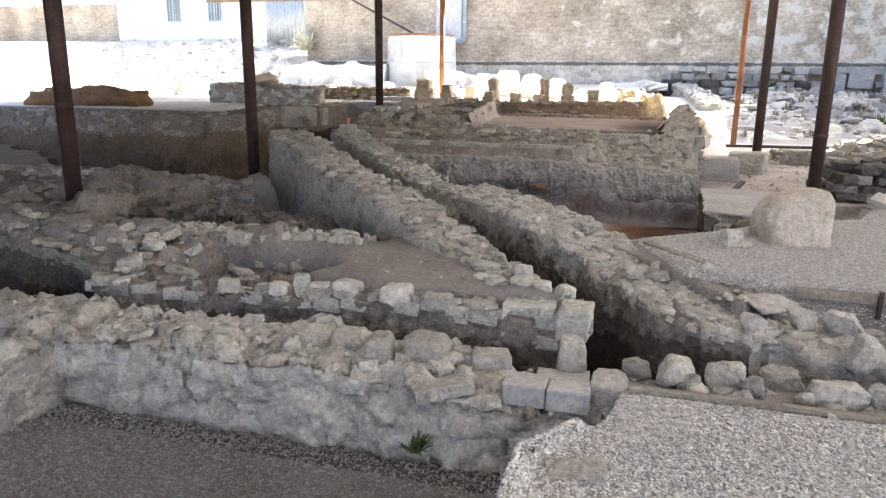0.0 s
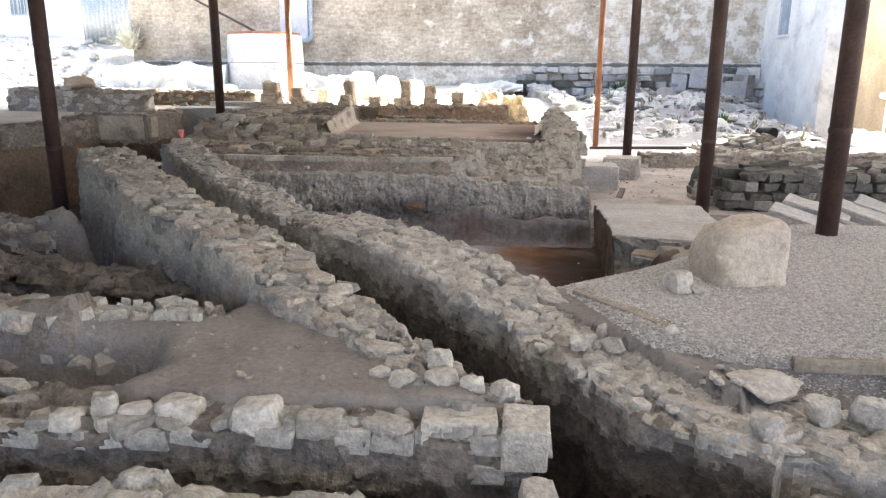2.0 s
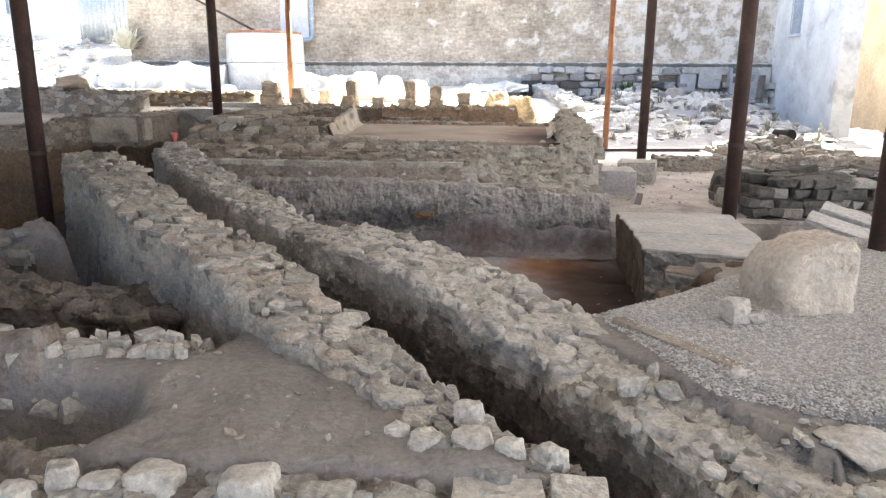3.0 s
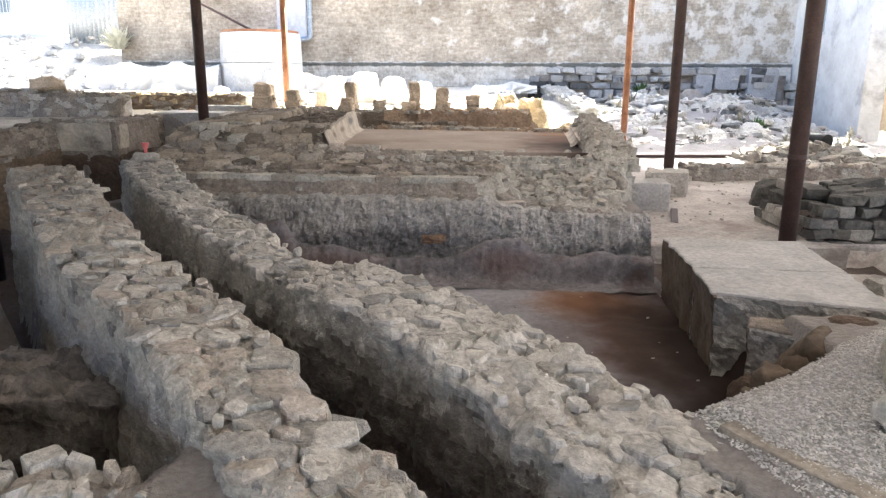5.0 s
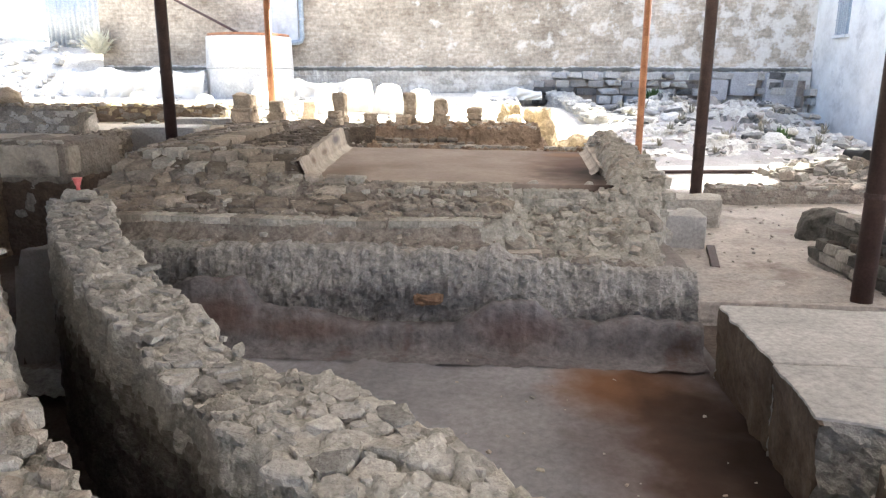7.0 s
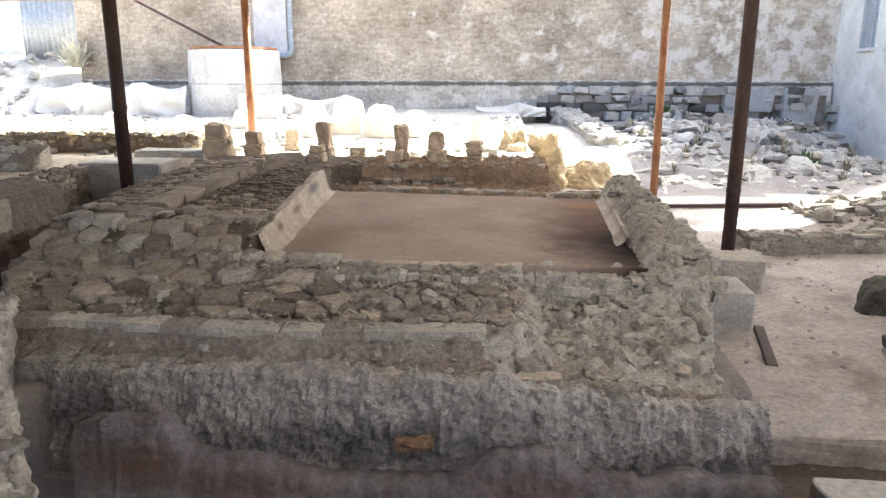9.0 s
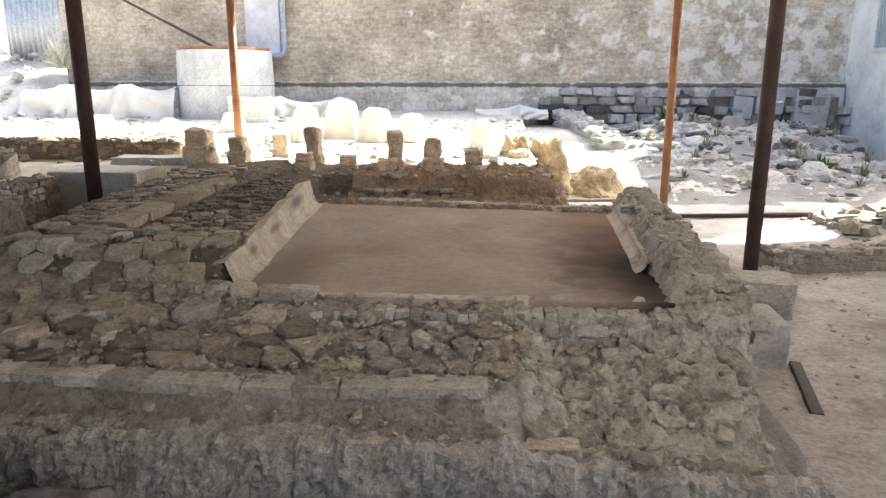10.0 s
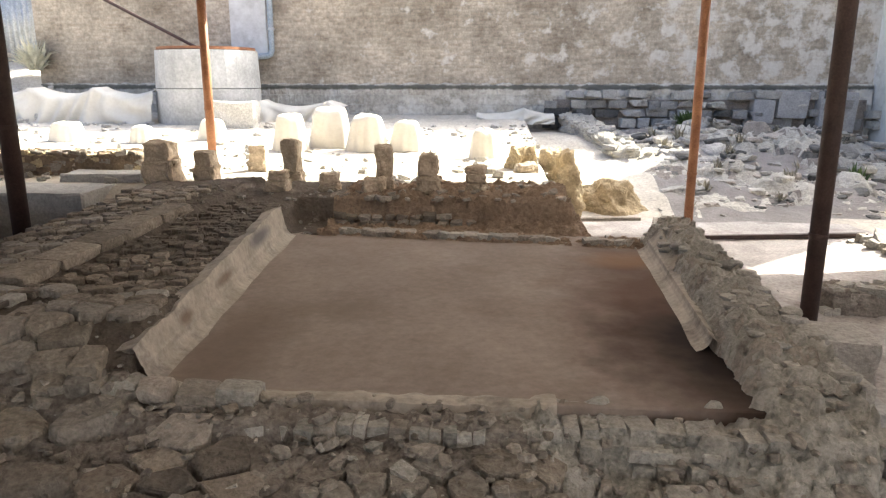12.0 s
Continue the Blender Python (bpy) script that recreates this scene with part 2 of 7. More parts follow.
def masonry(name, dark, light, render_colour, bricks, joint, render_at, bump=0.6):
    """Old coursed masonry seen from far: small courses, joints, and patches of render that still cling to it."""
    m = surface(name, dark, light, 0.5, 0.93, 0.0, 7, mottle=0.4)
    N, L = m.node_tree.nodes, m.node_tree.links
    bsdf = N["Principled BSDF"]
    tc, mp = N.new("ShaderNodeTexCoord"), N.new("ShaderNodeMapping")
    mp.inputs["Rotation"].default_value = (radians(90), 0, 0)
    L.new(tc.outputs["Object"], mp.inputs[0])
    wob = N.new("ShaderNodeTexNoise")
    wob.inputs["Scale"].default_value = 1.3
    L.new(tc.outputs["Object"], wob.inputs["Vector"])
    ad = N.new("ShaderNodeVectorMath")
    ad.operation = "MULTIPLY_ADD"
    ad.inputs[1].default_value = (0.12, 0.12, 0.12)
    L.new(wob.outputs["Color"], ad.inputs[0])
    L.new(mp.outputs[0], ad.inputs[2])
    bt = N.new("ShaderNodeTexBrick")
    bt.inputs["Scale"].default_value = 1.0
    bt.inputs["Brick Width"].default_value, bt.inputs["Row Height"].default_value = bricks
    bt.inputs["Mortar Size"].default_value, bt.inputs["Mortar Smooth"].default_value, bt.inputs["Bias"].default_value = joint, 0.4, -0.2
    bt.inputs["Color1"].default_value, bt.inputs["Color2"].default_value, bt.inputs["Mortar"].default_value = (0.62, 0.62, 0.62, 1), (0.42, 0.40, 0.38, 1), (0.55, 0.55, 0.55, 1)
    L.new(ad.outputs[0], bt.inputs["Vector"])
    old = bsdf.inputs["Base Color"].links[0].from_socket
    ov = N.new("ShaderNodeMix")
    ov.data_type, ov.blend_type = "RGBA", "OVERLAY"
    ov.inputs[0].default_value = 0.9
    L.new(old, ov.inputs[6])
    L.new(bt.outputs[0], ov.inputs[7])
    big = N.new("ShaderNodeTexNoise")
    big.inputs["Scale"].default_value, big.inputs["Detail"].default_value, big.inputs["Roughness"].default_value = 1.5, 10, 0.62
    L.new(tc.outputs["Object"], big.inputs["Vector"])
    sp = N.new("ShaderNodeSeparateXYZ")
    L.new(tc.outputs["Object"], sp.inputs[0])
    drift = N.new("ShaderNodeMath")
    drift.operation = "MULTIPLY_ADD"
    drift.inputs[1].default_value = 0.009      # more of the old render is left towards +x
    L.new(sp.outputs[0], drift.inputs[0])
    L.new(big.outputs[0], drift.inputs[2])
    mr = N.new("ShaderNodeMapRange")
    mr.inputs[1].default_value, mr.inputs[2].default_value = render_at - 0.03, render_at + 0.06
    L.new(drift.outputs[0], mr.inputs[0])
    mx = N.new("ShaderNodeMix")
    mx.data_type = "RGBA"
    mx.inputs[7].default_value = (*render_colour, 1)
    L.new(mr.outputs[0], mx.inputs[0])
    L.new(ov.outputs[2], mx.inputs[6])
    fine = N.new("ShaderNodeTexNoise")
    fine.inputs["Scale"].default_value, fine.inputs["Detail"].default_value, fine.inputs["Roughness"].default_value = 7.0, 10, 0.75
    L.new(tc.outputs["Object"], fine.inputs["Vector"])
    o2 = N.new("ShaderNodeMix")
    o2.data_type, o2.blend_type = "RGBA", "OVERLAY"
    o2.inputs[0].default_value = 0.6
    L.new(mx.outputs[2], o2.inputs[6])
    L.new(fine.outputs[0], o2.inputs[7])
    L.new(o2.outputs[2], bsdf.inputs["Base Color"])
    hgt = N.new("ShaderNodeMath")
    hgt.operation = "MULTIPLY_ADD"
    hgt.inputs[1].default_value = 1.2
    L.new(fine.outputs[0], hgt.inputs[0])
    L.new(bt.outputs["Fac"], hgt.inputs[2])
    bp = N.new("ShaderNodeBump")
    bp.invert = False
    bp.inputs["Strength"].default_value, bp.inputs["Distance"].default_value = bump, 0.05
    L.new(hgt.outputs[0], bp.inputs["Height"])
    L.new(bp.outputs[0], bsdf.inputs["Normal"])
    return m


WALL_TAN = masonry("weathered_tan_masonry", (0.23, 0.19, 0.142), (0.52, 0.45, 0.355), (0.64, 0.60, 0.53), (0.3, 0.1), 0.014, 0.575, 0.5)
def ledge_stain(m, z, half, colour):
    """Dark growth along a ledge at height z, uneven and running down."""
    N, L = m.node_tree.nodes, m.node_tree.links
    bsdf = N["Principled BSDF"]
    tc, sp, no, mp = N.new("ShaderNodeTexCoord"), N.new("ShaderNodeSeparateXYZ"), N.new("ShaderNodeTexNoise"), N.new("ShaderNodeMapping")
    mp.inputs["Scale"].default_value = (1.6, 1.0, 0.4)
    L.new(tc.outputs["Object"], mp.inputs[0])
    L.new(mp.outputs[0], no.inputs["Vector"])
    no.inputs["Scale"].default_value, no.inputs["Detail"].default_value, no.inputs["Roughness"].default_value = 1.2, 9, 0.75
    L.new(tc.outputs["Object"], sp.inputs[0])
    d, ab, ad, mr, mx = N.new("ShaderNodeMath"), N.new("ShaderNodeMath"), N.new("ShaderNodeMath"), N.new("ShaderNodeMapRange"), N.new("ShaderNodeMix")
    d.operation, ab.operation, ad.operation = "SUBTRACT", "ABSOLUTE", "MULTIPLY_ADD"
    d.inputs[1].default_value = z
    L.new(sp.outputs[2], d.inputs[0])
    L.new(d.outputs[0], ab.inputs[0])
    ad.inputs[1].default_value = -2.2 * half
    L.new(no.outputs[0], ad.inputs[0])
    L.new(ab.outputs[0], ad.inputs[2])
    mr.inputs[1].default_value, mr.inputs[2].default_value, mr.inputs[3].default_value, mr.inputs[4].default_value = -0.35 * half, -0.75 * half, 0.0, 0.85
    L.new(ad.outputs[0], mr.inputs[0])
    mx.data_type = "RGBA"
    mx.inputs[7].default_value = (*colour, 1)
    L.new(mr.outputs[0], mx.inputs[0])
    L.new(bsdf.inputs["Base Color"].links[0].from_socket, mx.inputs[6])
    L.new(mx.outputs[2], bsdf.inputs["Base Color"])


WALL_BASE = masonry("damp_grey_wall_base", (0.38, 0.35, 0.295), (0.60, 0.56, 0.485), (0.70, 0.66, 0.585), (0.6, 0.3), 0.02, 0.52, 0.9)
ledge_stain(WALL_BASE, 2.74, 0.13, (0.075, 0.072, 0.055))
ROOFM = sheet("translucent_roof_sheet", (0.60, 0.57, 0.55), 0.41)


def spots(m, *rows):
    """Stains and painted dark patches on a surface: rows of centre, half sizes, colour and strength."""
    N, L = m.node_tree.nodes, m.node_tree.links
    bsdf = N["Principled BSDF"]
    tc = N.new("ShaderNodeTexCoord")
    no = N.new("ShaderNodeTexNoise")
    no.inputs["Scale"].default_value, no.inputs["Detail"].default_value = 3.0, 6
    L.new(tc.outputs["Object"], no.inputs["Vector"])
    for centre, half, colour, strength in rows:
        sub, div, ln, ad, mr, mx = N.new("ShaderNodeVectorMath"), N.new("ShaderNodeVectorMath"), N.new("ShaderNodeVectorMath"), N.new("ShaderNodeMath"), N.new("ShaderNodeMapRange"), N.new("ShaderNodeMix")
        sub.operation, div.operation, ln.operation, ad.operation = "SUBTRACT", "DIVIDE", "LENGTH", "MULTIPLY_ADD"
        sub.inputs[1].default_value, div.inputs[1].default_value = centre, half
        L.new(tc.outputs["Object"], sub.inputs[0])
        L.new(sub.outputs[0], div.inputs[0])
        L.new(div.outputs[0], ln.inputs[0])
        ad.inputs[1].default_value = 0.7
        L.new(no.outputs[0], ad.inputs[0])
        L.new(ln.outputs["Value"], ad.inputs[2])
        mr.inputs[1].default_value, mr.inputs[2].default_value, mr.inputs[3].default_value, mr.inputs[4].default_value = 1.45, 0.72, 0.0, strength
        L.new(ad.outputs[0], mr.inputs[0])
        mx.data_type = "RGBA"
        mx.inputs[7].default_value = (*colour, 1)
        L.new(mr.outputs[0], mx.inputs[0])
        L.new(bsdf.inputs["Base Color"].links[0].from_socket, mx.inputs[6])
        L.new(mx.outputs[2], bsdf.inputs["Base Color"])


DARK_BLUE = (0.05, 0.052, 0.066)
spots(PLASTER_PALE, ((-3.74, 16.7, 1.33), (0.5, 0.5, 0.09), (0.15, 0.147, 0.158), 0.85), ((-3.6, 15.4, 1.26), (0.5, 0.3, 0.05), (0.19, 0.14, 0.10), 0.75), ((-3.5, 14.4, 1.24), (0.5, 0.16, 0.05), (0.19, 0.14, 0.10), 0.75), ((0.3, 16.0, 1.3), (0.5, 0.7, 0.08), (0.20, 0.145, 0.09), 0.7))
spots(EARTH, ((-0.75, 5.12, 0.5), (0.35, 0.16, 1), (0.16, 0.09, 0.06), 0.7))
# brown rows are stains; the near-black row paints shade in the corner hollow
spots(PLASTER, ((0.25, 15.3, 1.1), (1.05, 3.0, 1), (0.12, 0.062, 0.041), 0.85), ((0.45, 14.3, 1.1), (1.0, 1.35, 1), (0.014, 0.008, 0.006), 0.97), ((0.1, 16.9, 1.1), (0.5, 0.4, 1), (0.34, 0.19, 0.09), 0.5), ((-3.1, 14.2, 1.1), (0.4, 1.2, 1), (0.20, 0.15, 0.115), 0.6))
# orange and brown rows are stains; near-black rows paint shade beside the slabs
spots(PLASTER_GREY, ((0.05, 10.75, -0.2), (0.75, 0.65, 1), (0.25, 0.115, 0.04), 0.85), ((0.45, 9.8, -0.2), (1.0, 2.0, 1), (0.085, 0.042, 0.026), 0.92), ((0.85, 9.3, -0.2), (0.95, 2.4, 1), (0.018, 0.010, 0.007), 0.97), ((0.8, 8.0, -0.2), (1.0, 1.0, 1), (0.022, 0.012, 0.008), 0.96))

# ---- helpers of this scene ----
def mesh_of(name, verts, faces, *mats, smooth=False):
    me = bpy.data.meshes.new(name)
    me.from_pydata([tuple(map(float, v)) for v in verts], [], [tuple(map(int, f)) for f in faces])
    for m in mats:
        me.materials.append(m)
    if smooth:
        me.polygons.foreach_set("use_smooth", [True] * len(me.polygons))
    me.update()
    return me


def quick_mesh(name, verts, faces, material):
    """Mesh from arrays, for very many small faces of one size."""
    me = bpy.data.meshes.new(name)
    k = faces.shape[1]
    me.vertices.add(len(verts))
    me.vertices.foreach_set("co", np.ascontiguousarray(verts, np.float32).ravel())
    me.loops.add(faces.size)
    me.loops.foreach_set("vertex_index", np.ascontiguousarray(faces, np.int32).ravel())
    me.polygons.add(len(faces))
    me.polygons.foreach_set("loop_start", np.arange(0, faces.size, k, dtype=np.int32))
    me.materials.append(material)
    me.update(calc_edges=True)
    return me


def part(name, bm, material, parent=None, label=""):
    me = bpy.data.meshes.new(name)
    bm.to_mesh(me)
    bm.free()
    me.materials.append(material)
    ob = new(name, me)
    if parent:
        ob.parent = parent
    return tagged(ob, label)


def fbm(p, octaves=4):
    return noise.fractal(p, 0.9, 2.1, octaves)


def fbm_xy(x, y, s, seed=0.0, octaves=4):
    flat = [noise.fractal(Vector((a * s + seed, b * s - seed, seed * 0.7)), 0.9, 2.1, octaves) for a, b in zip(x.ravel(), y.ravel())]
    return np.array(flat).reshape(x.shape)


def worn_box(sx, sy, sz, seed, bevel=0.06, wear=0.02, cuts=0):
    """Block with bevelled, uneven edges, its base at z = 0."""
    rnd = random.Random(seed)
    bm = bmesh.new()
    bmesh.ops.create_cube(bm, size=1)
    for v in bm.verts:
        v.co = Vector((v.co.x * sx, v.co.y * sy, (v.co.z + 0.5) * sz))
    if cuts:
        bmesh.ops.subdivide_edges(bm, edges=bm.edges[:], cuts=cuts, use_grid_fill=True)
        edge = [e for e in bm.edges if len(e.link_faces) == 2 and e.calc_face_angle() > 1.0]
    else:
        edge = bm.edges[:]
    bmesh.ops.bevel(bm, geom=edge, offset=bevel, segments=1 if not cuts else 2, affect="EDGES", profile=0.6)
    o = Vector((rnd.uniform(0, 50), rnd.uniform(0, 50), rnd.uniform(0, 50)))
    for v in bm.verts:
        v.co += Vector((noise.noise(v.co * 4 + o), noise.noise(v.co * 4 - o), noise.noise(v.co * 4 + o * 2))) * wear * 2
        v.co += Vector((rnd.uniform(-1, 1), rnd.uniform(-1, 1), rnd.uniform(-1, 1))) * wear * 0.5
    return bm


STONES = {}


def stone_mesh(material, k, boxy):
    """Unit stone, shared by all pieces of that make."""
    key = (material.name, k, int(boxy))
    if key not in STONES:
        rnd = random.Random(k * 7 + int(boxy) * 101)
        bm = bmesh.new()
        pts = []
        if boxy == 2:      # flat flake with an uneven outline
            n, lean = 8, rnd.uniform(0, 6.283)
            for q in range(n):
                a = 6.283 * (q + rnd.uniform(-0.3, 0.3)) / n
                r = rnd.uniform(0.42, 0.6)
                tip = 0.12 * math.cos(a - lean)
                pts.append(Vector((r * 0.9 * math.cos(a), r * 0.9 * math.sin(a), -0.5)))
                pts.append(Vector((r * math.cos(a), r * math.sin(a), rnd.uniform(-0.1, 0.25))))
                k2 = rnd.uniform(0.74, 0.94)
                pts.append(Vector((r * k2 * math.cos(a), r * k2 * math.sin(a), 0.44 + tip + rnd.uniform(-0.04, 0.04))))
        elif boxy:
            for sx in (-1, 1):
                for sy in (-1, 1):
                    for sz in (-1, 1):
                        c = Vector((sx * rnd.uniform(0.42, 0.53), sy * rnd.uniform(0.42, 0.53), sz * rnd.uniform(0.42, 0.52)))
                        for ax in range(3):
                            q = c.copy()
                            q[ax] *= 1 - rnd.uniform(0.08, 0.34)
                            pts.append(q)
        else:
            for sx in (-1, 1):
                for sy in (-1, 1):
                    for sz in (-1, 1):
                        c = Vector((sx * rnd.uniform(0.26, 0.54), sy * rnd.uniform(0.26, 0.54), sz * rnd.uniform(0.3, 0.52)))
                        for ax in rnd.sample(range(3), 2):
                            q = c.copy()
                            q[ax] *= 1 - rnd.uniform(0.1, 0.5)
                            pts.append(q)
        for q in pts:
            bm.verts.new(q)
        hull = bmesh.ops.convex_hull(bm, input=bm.verts[:])
        loose = [v for v in bm.verts if not v.link_faces]
        bmesh.ops.delete(bm, geom=loose, context="VERTS")
        bmesh.ops.recalc_face_normals(bm, faces=bm.faces[:])
        me = bpy.data.meshes.new("stone")
        bm.to_mesh(me)
        bm.free()
        me.materials.append(material)
        STONES[key] = me
    return STONES[key]


def lay(parent, items, name="stone", limit=300):
    """Stones as pieces of parent; items: (mesh, Matrix). Past the limit they are joined into one heap of small rubble."""
    for me, m in items[:limit]:
        ob = new(name, me)
        ob.parent = parent
        ob.matrix_parent_inverse = parent.matrix_basis.inverted()
        ob.matrix_basis = m
    rest = items[limit:]
    if rest:
        V, F, n = [], [], 0
        for me, m in rest:
            V += [m @ v.co for v in me.vertices]
            F += [[i + n for i in p.vertices] for p in me.polygons]
            n += len(me.vertices)
        ob = new("rubble", mesh_of("rubble", V, F, rest[0][0].materials[0]))
        ob.parent = parent
        ob.matrix_parent_inverse = parent.matrix_basis.inverted()
        tagged(ob, kind="stuff")


def put(x, y, z, sx, sy, sz, rz, rnd, tilt=8):
    return pose(x, y, z, rnd.uniform(-tilt, tilt), rnd.uniform(-tilt, tilt), rz) @ Matrix.Diagonal((sx, sy, sz, 1))


def resample(path, step):
    out = []
    for a, b in zip(path[:-1], path[1:]):
        a, b = np.array(a, float), np.array(b, float)
        n = max(1, int(np.hypot(*(b - a)[:2]) / step))
        out += [a + (b - a) * i / n for i in range(n)]
    return np.array(out + [np.array(path[-1], float)])


def cells(p, size, seed, squash=1.5):
    """Stones bedded in mortar: how proud a point lies (0 in a joint, 1 on a stone), and a number for its stone."""
    q = Vector((p.x / size + seed * 3.1, p.y / size, p.z / size * squash))
    q += noise.noise_vector(q * 1.1) * 0.35
    d, at = noise.voronoi(q)
    k = noise.cell(at[0] * 7.3)
    g = min(1.0, max(0.0, (d[1] - d[0]) / 0.15))
    return g * g * (3 - 2 * g), k


def flagstones(x0, x1, y0, y1, size, rnd, mats, fill=0.95, long=1.3, joint=0.02, thick=0.1, relief=0.03, keep=None, level=None, tilt=0.09):
    """Flat stones of uneven outline, fitted close to one another over a level; gives (mesh, Matrix)."""
    nx, ny = max(1, int((x1 - x0) / (size * long))), max(1, int((y1 - y0) / size))
    dx, dy = (x1 - x0) / nx, (y1 - y0) / ny
    seed = {(i, j): Vector((x0 + dx * (i + 0.5 + 0.5 * (j % 2) * (long > 1.2) + rnd.uniform(-0.36, 0.36)), y0 + dy * (j + 0.5 + rnd.uniform(-0.33, 0.33)))) for i in range(-2, nx + 2) for j in range(-2, ny + 2)}
    made = []
    for j in range(ny):
        for i in range(nx):
            c = seed[i, j]
            if rnd.random() > fill or keep and not keep(c.x, c.y):
                continue
            poly = [Vector((c.x + a * dx * 1.4, c.y + b * dy * 1.4)) for a, b in ((-1, -1), (1, -1), (1, 1), (-1, 1))]
            for p in range(-2, 3):
                for q in range(-2, 3):
                    o = seed.get((i + p, j + q))
                    if o is None or o is c:
                        continue
                    way, mid = (o - c).normalized(), (o + c) / 2
                    off = joint * rnd.uniform(0.3, 1.0) / 2
                    cut = []
                    for a, b in zip(poly, poly[1:] + poly[:1]):
                        da, db = (a - mid).dot(way) + off, (b - mid).dot(way) + off
                        if da <= 0:
                            cut.append(a)
                        if da * db < 0:
                            cut.append(a + (b - a) * (da / (da - db)))
                    poly = cut or poly
            if len(poly) < 3:
                continue
            ctr = sum(poly, Vector((0, 0))) / len(poly)
            ring = []
            for k, v in enumerate(poly):      # knock the corners off
                a, b = poly[k - 1], poly[(k + 1) % len(poly)]
                ring += [v + (a - v) * rnd.uniform(0.05, 0.2), v + (b - v) * rnd.uniform(0.05, 0.2)] if len(poly) < 7 else [v + (ctr - v) * rnd.uniform(0.03, 0.12)]
            lv = level(np.array([v.x for v in ring] + [ctr.x]), np.array([v.y for v in ring] + [ctr.y]))
            z0, n = float(lv[-1]) + 0.012, len(ring)
            tip, lean = rnd.uniform(0, 6.283), rnd.uniform(0, tilt)
            up = rnd.uniform(0.2, 1.0) * relief
            rows = [(1.0, -thick), (1.0, up * 0.45), (0.965, up * 0.9), (0.86, up)]
            V = []
            for scale, z in rows:
                for k, v in enumerate(ring):
                    d = (v - ctr) * scale
                    follow = min(0.045, max(-0.045, 0.6 * (float(lv[k]) - z0))) * scale
                    V.append((d.x, d.y, z + (follow if z > -thick else 0) + lean * (d.x * math.cos(tip) + d.y * math.sin(tip)) + rnd.uniform(-0.006, 0.006)))
            F = [(r * n + k, r * n + (k + 1) % n, (r + 1) * n + (k + 1) % n, (r + 1) * n + k) for r in range(3) for k in range(n)] + [tuple(range(3 * n, 4 * n))]
            made.append((mesh_of("stone", V, F, rnd.choice(mats)), Matrix.Translation((ctr.x, ctr.y, z0))))
    return made


